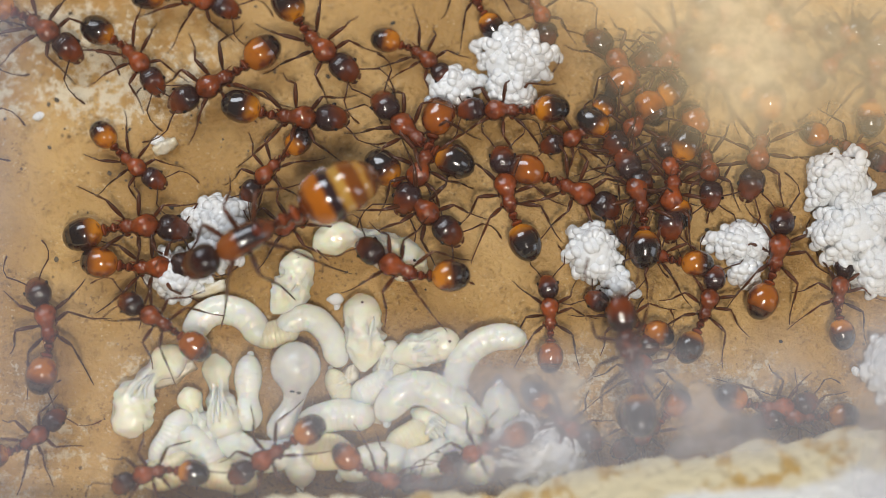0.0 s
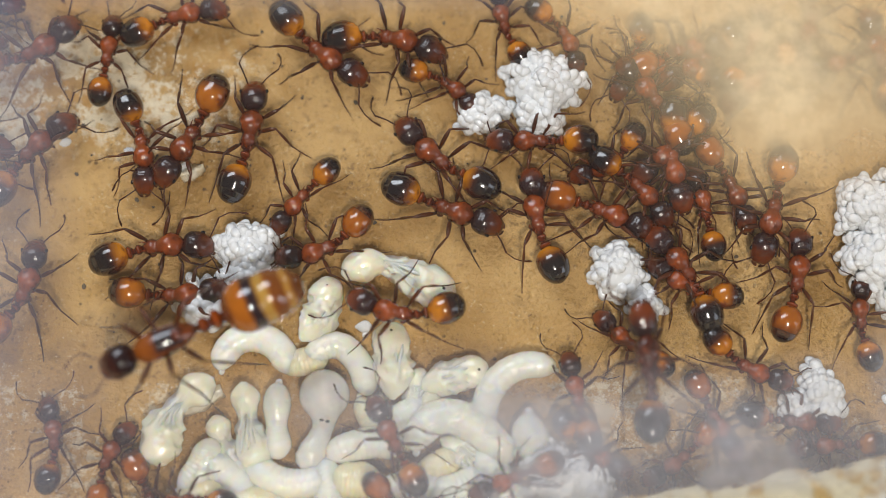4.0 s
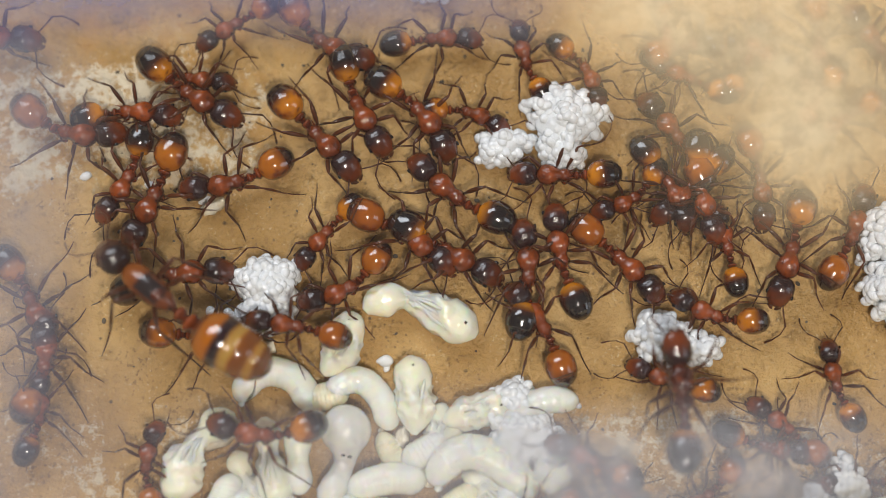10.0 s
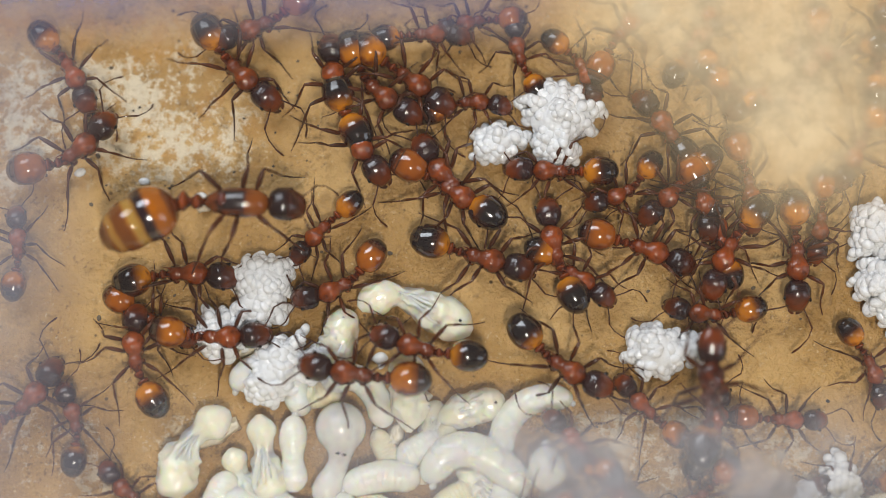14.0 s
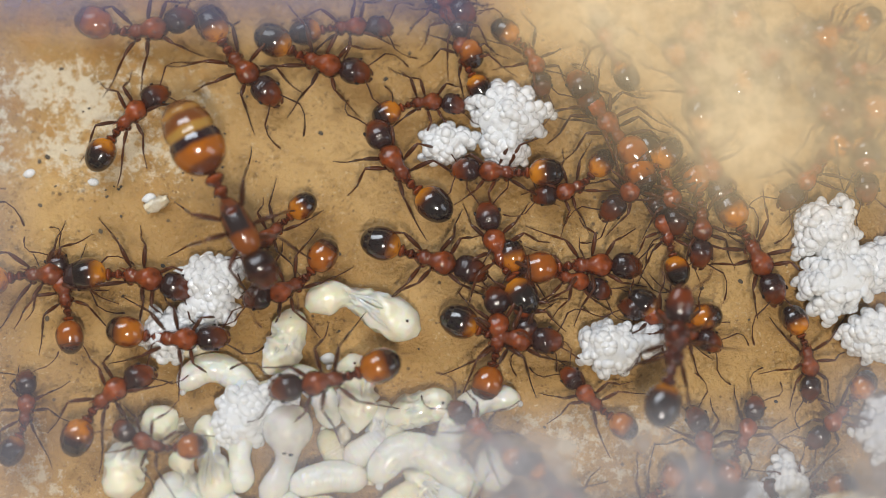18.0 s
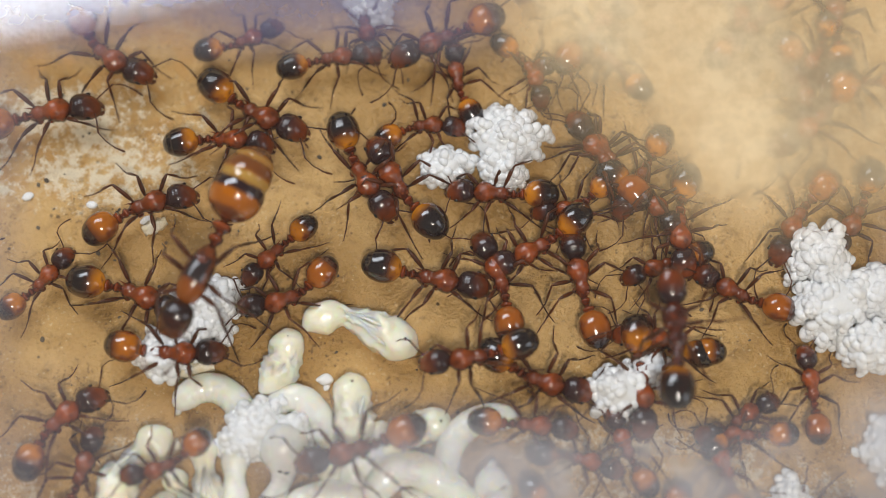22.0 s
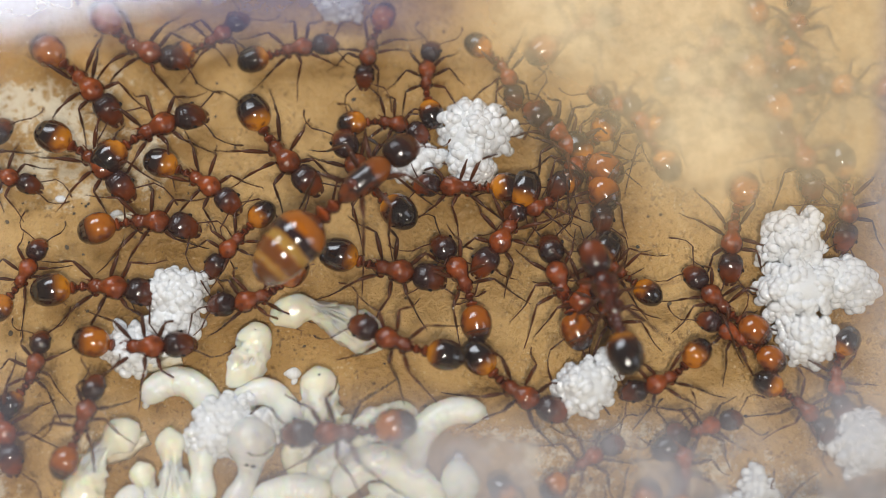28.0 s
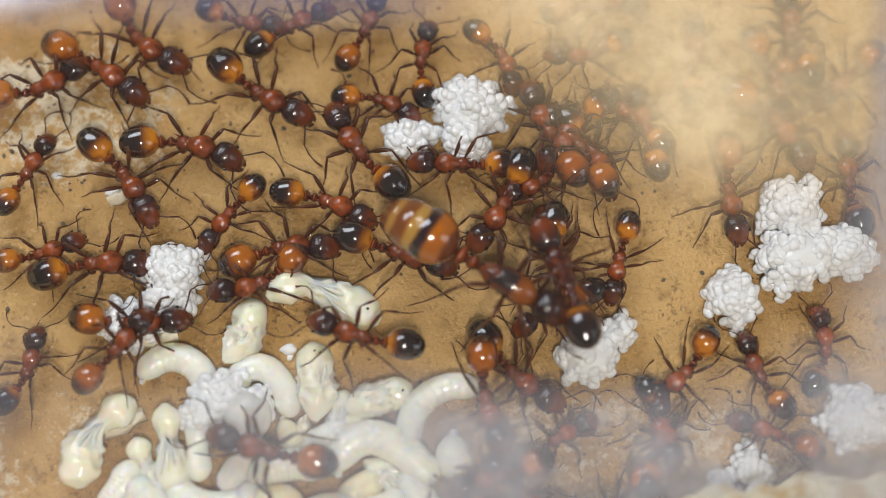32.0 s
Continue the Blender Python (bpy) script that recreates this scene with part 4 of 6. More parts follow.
for size, bend in ((1.07, 7), (1.12, -11), (1.06, 8), (0.86, 4), (1.00, -23), (1.14, 3), (1.14, -12), (1.08, -4), (1.08, -10), (1.04, 9), (1.10, -3), (0.92, -16)):
    ants.append(worker(size, bend, AMBER))
for size, bend in ((0.86, 2), (1.10, 13), (0.97, -9), (0.99, -13), (1.14, -5), (1.12, 21), (1.13, 23), (0.86, 8), (1.06, 19), (0.86, 17), (1.12, -6), (1.06, -20)):
    ants.append(worker(size, bend, AMBER))
for size, bend in ((0.92, 7), (0.87, 3), (0.86, -7), (0.86, -13), (0.86, -4), (0.95, -1), (1.01, -11), (0.86, -10), (0.89, -2), (0.92, 17), (0.94, 4), (1.10, -10)):
    ants.append(worker(size, bend, AMBER))
for size, bend in ((1.00, -11), (0.94, -2), (1.14, -14), (1.08, -14), (0.86, 1), (0.86, -20), (1.14, -1), (0.93, -7), (1.12, 10), (1.05, 12), (0.86, 9), (1.14, 9)):
    ants.append(worker(size, bend, AMBER))
for size, bend in ((1.14, -6), (0.86, 8), (1.04, -8), (0.90, 3), (0.86, -8), (0.86, -3), (0.86, -21), (1.13, -12), (0.86, 23), (1.01, -15), (0.91, 7), (0.88, -3)):
    ants.append(worker(size, bend, AMBER))
for size, bend in ((1.01, -12), (0.88, -3), (1.03, -3), (0.99, -11), (1.07, 11)):
    ants.append(worker(size, bend, AMBER))
ants.append(worker(1.18, -4, "red-brown worker ant hanging upside down from the glass"))


def perch(x, y):
    """How high an ant walks: on the floor, or over the brood pile."""
    d = ((x + 5.0) / 7.5) ** 2 + ((y + 8.5) / 5.3) ** 2
    k = min(1.0, max(0.0, (1.2 - d) / 0.45))
    return 1.0 * k * k * (3 - 2 * k)


def crawl(ant, *rows, under_glass=False):
    """Key an ant along rows of (seconds, x mm, y mm, heading in degrees), and its legs in step with its way; under the glass it hangs by its feet."""
    if under_glass:
        walk(ant, [(t, pose(x * MM, y * MM, 4.09 * MM, 180, 0, a)) for t, x, y, a in rows])
    else:
        walk(ant, [(t, pose(x * MM, y * MM, perch(x, y) * MM, 0, 0, a)) for t, x, y, a in rows])
    ts = [r[0] for r in rows]
    way, total = [0.0], 0.0
    for r0, r1 in zip(rows, rows[1:]):
        total += math.hypot(r1[1] - r0[1], r1[2] - r0[2]) + abs(r1[3] - r0[3]) * 0.012
        way.append(total)
    legs = [o for o in ant.children if o.name.startswith("leg")]
    marks = np.linspace(0, 32, 107) if total > 6 else np.linspace(0, 32, 28)
    gone = np.interp(marks, ts, way)
    for i, leg in enumerate(legs):
        hip, turn = leg.matrix_basis.translation.copy(), leg.matrix_basis.to_euler()
        side, beat = 1 if i % 2 == 0 else -1, math.pi * ((i // 2 + i) % 2)
        keys = []
        for t, d in zip(marks, gone):
            swing = 0.30 * math.sin(d * 3.4 + beat) + 0.05 * math.sin(t * 0.9 + i)
            keys.append((float(t), Matrix.LocRotScale(hip, Euler((0.12 * side * math.cos(d * 3.4 + beat), 0, turn.z + swing * side)), None)))
        walk(leg, keys)
    for head in (o for o in ant.children if o.name.startswith("head")):
        for i, feeler in enumerate(o for o in head.children if o.name.startswith("antenna")):
            at, turn = feeler.matrix_basis.translation.copy(), feeler.matrix_basis.to_euler()
            keys = [(float(t), Matrix.LocRotScale(at, Euler((0, 0.16 * math.sin(t * 2.3 + way[-1] + i * 2), turn.z + 0.22 * math.sin(t * 1.7 + way[-1] * 3 + i))), None))
                    for t in np.linspace(0, 32, 65)]
            walk(feeler, keys)


def swing(ant, joint, *rows):
    """Key the gaster sideways about its joint, x in mm, by rows of (seconds, degrees)."""
    for o in ant.children:
        if o.name.startswith("gaster"):
            base = o.matrix_basis.copy()
            walk(o, [(t, pose(joint * MM, 0, 0, 0, 0, a) @ pose(-joint * MM, 0, 0) @ base) for t, a in rows])


def shift(ob, *rows):
    walk(ob, [(t, pose(x * MM, y * MM, z * MM, 0, 0, a)) for t, x, y, z, a in rows])


def motions():
    crawl(queen, (0.00, -7.54, -3.57, -152), (1.00, -8.62, -3.90, -149), (2.00, -9.83, -4.81, -154), (3.00, -10.61, -5.18, -161), (4.00, -11.08, -6.08, -156), (7.00, -11.60, -5.14, -162), (8.00, -11.85, -6.43, -155), (9.00, -11.75, -3.89, -202), (10.00, -12.59, -3.19, -220), (11.00, -12.58, -2.09, -258), (12.00, -12.69, -0.40, -261), (13.00, -10.61, 0.18, -312), (14.00, -9.86, -0.19, -362), (17.00, -8.31, -0.17, -406), (18.00, -7.87, -0.83, -422), (19.00, -7.78, -1.75, -434), (20.00, -8.14, -2.62, -446), (21.00, -8.88, -1.71, -468), (22.00, -8.96, -2.03, -474), (23.00, -7.78, -2.52, -450), (24.00, -5.36, -1.67, -398), (25.00, -3.58, -1.06, -367), (28.00, -2.55, 0.74, -319), (29.00, -1.99, 0.66, -324), (30.00, -0.27, -0.49, -345), (31.00, 1.37, -1.90, -363), (32.00, 2.43, -3.43, -392))
    swing(queen, -1.8, (0, 0), (9, 0), (10, 10), (11, -5), (12, -8), (13, 38), (14, 30), (16, 15), (17, 8), (18, 0), (27, 0), (28, 6), (30, 8), (32, 0))
    crawl(ants[0], (0.00, 0.17, -10.47, -157), (2.00, 0.17, -10.47, -157), (32.00, 0.44, -11.27, -157))
    crawl(ants[1], (0.00, 2.93, -9.51, -37), (2.00, 2.93, -9.51, -37), (32.00, 3.20, -10.31, -37))
    crawl(ants[2], (0.00, 5.99, -9.75, -143), (2.00, 5.99, -9.75, -143), (32.00, 6.26, -10.55, -143))
    crawl(ants[3], (0.00, 11.31, -9.32, -177), (2.00, 11.31, -9.32, -177), (32.00, 11.58, -10.12, -177))
    crawl(ants[4], (0.00, -3.34, -11.42, -17), (2.00, -3.34, -11.42, -17), (32.00, -3.07, -12.22, -17))
    crawl(ants[5], (0.00, -10.86, -11.22, -166), (2.00, -10.86, -11.22, -166), (32.00, -10.59, -12.02, -166))
    crawl(ants[6], (0.00, -2.03, 3.66, -37), (7.00, -2.03, 3.46, -37), (13.00, -1.90, 3.91, 0), (23.00, -1.61, 3.95, 4), (31.00, -1.78, 3.83, -21), (32.00, -1.78, 3.83, -21))
    crawl(ants[7], (0.00, 0.01, 5.80, 105), (13.00, 0.01, 5.60, 105), (23.00, -0.35, 5.65, 98), (31.00, -0.35, 5.39, 83), (32.00, -0.35, 5.39, 83))
    crawl(ants[8], (0.00, 2.18, 5.44, -62), (13.00, 2.18, 5.24, -62), (23.00, 2.29, 6.16, -63), (32.00, 2.56, 5.56, -63))
    crawl(ants[9], (0.00, 1.18, 1.53, 180), (7.00, 1.18, 1.33, 180), (13.00, 1.30, 1.40, 178), (23.00, 1.07, 1.38, 177), (31.00, 1.01, 1.40, 178), (32.00, 1.01, 1.40, 178))
    crawl(ants[10], (0.00, 3.74, 0.73, -149), (9.00, 3.74, 0.53, -149), (13.00, 3.70, 0.66, -150), (23.00, 3.82, 0.96, -160), (31.00, 3.88, 0.78, -151), (32.00, 3.88, 0.78, -151))
    crawl(ants[11], (0.00, 5.90, 1.22, -137), (8.00, 5.90, 1.02, -137), (13.00, 5.50, 0.78, -137), (18.00, 5.98, 1.02, -135), (20.00, 6.35, 1.55, -125), (23.00, 5.97, 2.22, -119), (31.00, 5.02, 2.54, -132), (32.00, 5.02, 2.54, -132))
    crawl(ants[12], (0.00, 5.33, 2.97, 128), (17.00, 5.23, 2.74, 125), (23.00, 4.95, 2.76, 129), (32.00, 5.22, 2.16, 129))
    crawl(ants[13], (0.00, -12.10, -2.68, 1), (1.00, -12.10, -2.68, 1), (7.00, -12.33, -2.19, 11), (17.00, -11.70, -2.31, -8), (20.00, -11.62, -2.36, -16), (23.00, -11.62, -2.18, -23), (31.00, -11.68, -2.27, 4), (32.00, -11.68, -2.27, 4))
    crawl(ants[14], (0.00, -11.57, -4.13, 0), (1.00, -11.57, -4.13, 0), (7.00, -11.47, -4.19, 6), (17.00, -10.36, -4.55, -2), (23.00, -10.24, -4.39, -2), (31.00, -10.20, -4.42, 1), (32.00, -10.20, -4.42, 1))
    crawl(ants[15], (0.00, -7.21, -0.51, -132), (1.00, -7.21, -0.51, -132), (7.00, -7.11, -0.77, -127), (13.00, -7.01, -0.64, -133), (23.00, -6.73, -0.72, -135), (31.00, -7.13, -0.44, -126), (32.00, -7.13, -0.44, -126))
    crawl(ants[16], (0.00, -6.29, -2.47, -158), (4.00, -6.29, -2.47, -158), (11.00, -6.27, -2.69, -152), (13.00, -6.30, -2.67, -153), (17.00, -6.14, -2.68, -152), (23.00, -6.22, -2.39, -160), (32.00, -5.95, -2.99, -160))
    crawl(ants[17], (0.00, -2.12, -1.81, -44), (2.00, -2.23, -1.42, -42), (3.00, -2.15, -1.61, -41), (4.00, -2.08, -1.06, -21), (7.00, -3.35, -0.99, -30), (9.00, -2.31, -1.50, -28), (10.00, -2.74, -1.42, -30), (13.00, -1.74, -1.61, -16), (17.00, -1.45, -1.70, -16), (19.00, -1.48, -1.73, -16), (23.00, -1.30, -1.70, -11), (28.00, -1.74, -1.59, -14), (30.00, -1.10, -1.87, -17), (32.00, -1.10, -1.87, -17))
    crawl(ants[18], (0.00, -2.20, 0.58, 137), (4.00, -2.32, 0.67, 140), (7.00, -2.50, 0.42, 150), (9.00, -2.50, 0.64, 140), (10.00, -2.57, 0.62, 142), (11.00, -2.56, 0.69, 140), (17.00, -2.45, 1.32, 125), (19.00, -2.43, 1.49, 124), (20.00, -2.37, 1.46, 123), (21.00, -2.45, 1.52, 122), (23.00, -2.43, 1.67, 121), (25.00, -2.33, 1.55, 126), (28.00, -2.49, 1.69, 124), (29.00, -2.48, 1.59, 125), (31.00, -2.46, 1.81, 123), (32.00, -2.57, 1.87, 125))
    crawl(ants[19], (0.00, 3.27, -1.28, -26), (3.00, 3.42, -1.12, -22), (7.00, 3.27, -1.43, -26), (9.00, 3.30, -1.70, -43), (11.00, 3.29, -1.62, -45), (13.00, 3.71, -1.39, -34), (14.00, 4.21, -1.34, -20), (17.00, 4.51, -1.61, -17), (18.00, 4.02, -1.94, 0), (19.00, 4.08, -1.47, 59), (20.00, 4.08, -1.08, 117), (21.00, 3.72, -1.54, 106), (22.00, 3.93, -1.95, 102), (23.00, 4.19, -2.23, 102), (24.00, 4.52, -2.31, 95), (25.00, 4.36, -2.24, 99), (28.00, 4.35, -2.27, 105), (29.00, 4.40, -2.30, 105), (30.00, 4.39, -2.29, 103), (31.00, 4.31, -2.22, 105), (32.00, 4.41, -2.01, 106))
    crawl(ants[20], (0.00, 1.13, -1.71, 102), (1.00, 1.10, -1.58, 101), (2.00, 1.06, -1.59, 103), (3.00, 1.05, -1.53, 101), (4.00, 1.12, -1.52, 101), (7.00, 1.06, -1.60, 101), (9.00, 1.18, -1.54, 100), (11.00, 1.15, -1.64, 101), (13.00, 1.19, -1.48, 102), (18.00, 1.05, -1.58, 110), (20.00, 2.71, -1.89, 114), (21.50, 2.52, -1.01, 179), (23.00, 2.45, -0.14, 245), (29.00, 2.53, -0.17, 239), (32.00, 2.53, -0.17, 239))
    crawl(ants[21], (0.00, 10.46, -3.85, 77), (1.00, 10.38, -3.91, 77), (2.00, 10.33, -3.91, 78), (3.00, 10.30, -3.45, 72), (4.00, 10.15, -3.63, 81), (7.00, 9.95, -3.89, 83), (8.00, 10.49, -1.90, 74), (9.00, 11.12, -1.36, 57), (10.00, 11.40, -0.77, 68), (12.00, 12.73, -0.32, 114), (14.00, 15.96, 0.05, 109), (15.33, 15.25, 0.78, 160), (16.67, 14.62, 1.48, 212), (18.00, 14.04, 2.22, 263), (20.00, 12.26, 1.39, 232), (21.00, 11.57, 0.47, 232), (22.00, 11.61, 0.52, 237), (25.00, 11.03, 0.34, 235), (28.00, 10.41, -0.17, 260), (29.00, 10.52, 0.40, 274), (30.00, 10.51, 0.46, 277), (31.00, 10.53, 0.36, 277), (32.00, 10.52, 0.37, 275))
    crawl(ants[22], (0.00, 10.06, 0.26, -105), (1.00, 9.83, 0.07, -109), (2.00, 9.61, -0.11, -111), (3.00, 9.64, -0.57, -108), (4.00, 9.42, -1.07, -105), (7.00, 9.22, -1.35, -107), (9.00, 9.21, -1.44, -107), (11.00, 9.25, -1.34, -105), (13.00, 9.47, -1.58, -96), (14.00, 9.60, -1.55, -91), (17.00, 9.99, -1.37, -68), (18.00, 9.93, -1.43, -65), (19.00, 9.45, -0.26, -46), (22.00, 5.91, -5.35, -88), (23.00, 5.91, -6.58, -89), (24.06, 5.91, -15.60, -90), (32.00, 6.18, -16.20, -90))
    crawl(ants[23], (0.00, 6.38, -3.66, 153), (7.00, 6.38, -3.86, 153), (8.00, 6.56, -3.65, 152), (11.00, 6.42, -3.62, 165), (13.00, 6.54, -3.71, 174), (17.00, 6.75, -3.50, 176), (19.00, 6.90, -4.10, 160), (23.00, 7.00, -4.00, 155), (25.00, 8.13, -4.74, 214), (28.00, 7.92, -5.46, 207), (29.00, 7.79, -5.41, 208), (30.00, 7.72, -5.87, 221), (31.00, 7.46, -6.33, 228), (32.00, 8.71, -6.12, 222))
    crawl(ants[24], (0.00, 6.94, -0.89, 101), (2.00, 6.99, -1.22, 108), (4.00, 7.04, -1.09, 103), (7.00, 6.83, -1.13, 106), (9.00, 7.00, -1.17, 103), (13.00, 7.02, -1.00, 104), (17.00, 7.02, -0.90, 106), (18.00, 6.92, -0.85, 106), (19.00, 6.97, -0.91, 107), (21.00, 7.29, -0.63, 176), (22.00, 6.86, -1.18, 200), (23.50, 6.87, -1.23, 158), (25.00, 6.92, -1.30, 115), (28.00, 6.34, -1.62, 144), (29.00, 6.51, -1.57, 129), (30.00, 6.42, -1.74, 146), (31.00, 6.59, -1.68, 185), (32.00, 6.59, -2.09, 256))
    crawl(ants[25], (0.00, 5.77, -1.84, 104), (1.00, 5.81, -1.82, 102), (2.00, 5.99, -2.00, 101), (3.00, 5.89, -2.24, 108), (4.00, 6.29, -3.30, 125), (7.00, 0.22, -3.50, 117), (8.00, -0.10, -1.99, 87), (11.00, 0.34, -2.69, 93), (11.50, 0.89, -3.15, 51), (12.00, 1.41, -3.65, 9), (13.00, 1.19, -4.37, -4), (14.00, 1.26, -5.46, -33), (17.00, 1.09, -4.58, -19), (18.00, 1.19, -4.48, -9), (19.00, 1.67, -4.39, -7), (20.00, 1.76, -4.44, -16), (21.00, 1.88, -5.02, -22), (22.00, 2.33, -5.29, -20), (23.00, 2.08, -5.21, -25), (24.00, 2.34, -5.45, -29), (25.00, 2.32, -5.68, -33), (28.00, 2.66, -5.87, -33), (29.00, 2.57, -5.87, -29), (30.00, 2.97, -6.22, -33), (31.00, 3.11, -6.12, -27), (32.00, 2.90, -6.18, -41))
    crawl(ants[26], (0.00, 8.14, -0.24, -82), (2.00, 8.01, -0.21, -85), (4.00, 7.97, -0.19, -66), (7.00, 8.04, 1.40, -96), (9.00, 8.53, 1.25, -76), (11.00, 7.94, 1.15, -92), (13.00, 7.91, 1.06, -83), (17.00, 8.62, 0.19, -82), (18.00, 8.15, -0.22, -90), (20.00, 8.94, -1.34, -137), (21.00, 9.44, -2.10, -212), (22.00, 9.39, -2.27, -207), (23.00, 9.22, -2.18, -215), (24.00, 9.43, -2.31, -219), (25.00, 9.54, -2.34, -218), (28.00, 9.87, -2.86, -226), (29.00, 9.89, -2.41, -211), (30.00, 9.10, -1.23, -256), (31.00, 10.51, -1.24, -298), (32.00, 20.36, -1.32, -360))
    crawl(ants[27], (0.00, -12.33, 3.63, -46), (1.00, -12.40, 3.46, -45), (2.00, -12.26, 2.95, -49), (3.00, -13.18, 2.36, -81), (4.00, -12.83, 1.28, -80), (7.00, -14.42, 0.43, -104), (8.00, -14.14, 0.59, -86), (9.00, -14.37, 1.04, -96), (11.00, -12.77, 1.93, -128), (11.28, -12.20, 2.47, -69), (11.55, -11.66, 3.10, -10), (11.83, -11.21, 3.74, 49), (13.76, -5.41, 10.41, 49), (15.36, -5.38, 10.36, 11), (16.96, -5.39, 10.30, -28), (18.39, 0.40, 7.22, -28), (18.69, 1.11, 6.94, 39), (19.00, 1.74, 6.59, 105), (19.35, 1.83, 7.56, 86), (20.17, 2.07, 11.41, 86), (20.71, 2.14, 11.37, 29), (21.24, 2.14, 11.27, -29), (21.77, 2.07, 11.23, -87), (22.63, 2.30, 7.20, -87), (22.82, 2.24, 6.76, -162), (23.00, 2.31, 6.36, -236), (23.69, 2.33, 7.20, -250), (24.38, 2.36, 13.29, -270), (32.00, 2.63, 12.69, -270))
    crawl(ants[28], (0.00, -9.03, 2.64, -149), (1.00, -9.85, 2.32, -149), (2.00, -10.89, 2.00, -126), (3.00, -11.03, 1.74, -122), (4.00, -11.10, 1.54, -120), (7.00, -11.06, 0.93, -84), (8.00, -11.51, 1.19, -76), (9.00, -12.70, 0.78, -102), (10.00, -13.10, 0.56, -114), (12.00, -9.35, -2.67, -152), (14.00, -5.57, -5.88, -189), (17.00, -4.44, -6.13, -169), (18.00, -4.72, -6.05, -168), (19.00, -4.82, -6.62, -156), (20.00, -3.03, -6.54, -126), (22.00, -3.71, -7.85, -163), (25.00, 0.14, -7.62, -228), (28.00, -3.04, -7.52, -177), (29.00, -2.94, -8.33, -167), (30.00, -3.07, -8.06, -180), (31.00, -4.14, -8.40, -183), (32.00, -5.43, -8.94, -196))
    crawl(ants[29], (0.00, -6.67, 13.29, -90), (5.91, -6.67, 13.15, -90), (6.45, -6.58, 8.20, -37), (7.00, -6.56, 7.58, -2), (8.00, -7.15, 7.46, 0), (9.00, -7.30, 7.17, -6), (10.00, -7.24, 6.25, -32), (11.00, -6.70, 6.10, -33), (12.00, -6.07, 5.05, -52), (13.00, -4.87, 4.15, -44), (14.00, -5.16, 4.38, -43), (14.50, -5.20, 4.55, -40), (15.20, -4.70, 7.00, 30), (15.90, -4.50, 11.00, 80), (17.60, -4.40, 11.20, 10), (18.20, -3.80, 10.60, -50), (19.00, -2.94, 6.02, 29), (20.00, -2.12, 6.03, 40), (21.00, -2.14, 6.14, 38), (21.31, -2.17, 7.33, 88), (22.05, -1.97, 11.94, 88), (22.58, -1.89, 11.88, 29), (23.11, -1.89, 11.78, -30), (23.65, -1.98, 11.72, -88), (24.59, -1.78, 5.75, -88), (24.80, -1.67, 5.05, -36), (25.00, -1.63, 4.40, 16), (25.90, -1.61, 5.38, 46), (26.81, -1.55, 12.92, 90), (32.00, -1.46, 12.71, 90))
    crawl(ants[30], (0.00, -19.40, 3.38, 0), (1.88, -19.40, 3.38, 0), (1.94, -18.49, 3.40, 9), (2.00, -18.37, 3.41, 15), (3.00, -17.73, 4.28, 10), (4.00, -16.84, 4.58, 29), (7.00, -16.17, 7.79, -39), (10.00, -16.18, 2.89, -10), (11.00, -17.58, 3.39, -28), (14.00, -15.80, 1.99, 37), (17.00, -15.34, 4.17, 23), (18.00, -11.77, 6.53, 8), (20.00, -11.27, 6.11, -7), (21.00, -12.76, 6.35, 36), (22.00, -13.12, 6.67, -38), (23.00, -12.64, 5.87, -58), (24.00, -12.64, 6.78, -10), (25.00, -11.43, 6.69, -42), (28.00, -10.83, 6.70, -26), (29.00, -10.73, 7.07, -18), (30.00, -11.05, 6.57, -46), (31.00, -10.38, 6.32, -55), (32.00, -10.50, 6.05, -42))
    crawl(ants[31], (0.00, -12.30, -0.26, -39), (1.00, -13.80, 0.15, -52), (2.00, -14.70, -1.27, -72), (2.25, -15.44, -1.27, -125), (2.50, -16.15, -1.23, -178), (3.68, -21.54, -1.37, -178), (5.05, -21.50, -1.49, -120), (6.41, -21.42, -1.63, -61), (7.77, -21.37, -1.57, -2), (8.63, -17.44, -1.71, -2), (8.82, -16.97, -1.67, 41), (9.00, -16.53, -1.66, 83), (9.18, -17.06, -1.67, 131), (9.36, -17.57, -1.71, 178), (10.19, -21.38, -1.61, 178), (10.72, -21.34, -1.54, 119), (11.25, -21.26, -1.54, 61), (11.79, -21.22, -1.61, 2), (12.64, -17.33, -1.50, 2), (13.00, -16.41, -1.40, 71), (14.00, -17.63, -1.37, 92), (17.00, -17.28, -1.54, 90), (17.07, -17.53, -1.56, 135), (17.15, -17.75, -1.62, 179), (17.49, -19.33, -1.60, 179), (18.33, -19.28, -1.53, 120), (19.16, -19.20, -1.53, 60), (19.99, -19.16, -1.60, 0), (20.70, -15.94, -1.59, 0), (20.85, -15.56, -1.53, 39), (21.00, -15.20, -1.50, 78), (22.00, -14.86, -1.84, 48), (23.00, -14.64, -1.62, 8), (24.00, -13.29, -1.82, 2), (25.00, -14.10, -1.41, 21), (28.00, -14.41, -1.90, 63), (29.00, -13.89, -1.59, 40), (30.00, -13.79, -1.99, 44), (31.00, -13.60, -1.85, 18), (32.00, -13.60, -1.85, 18))
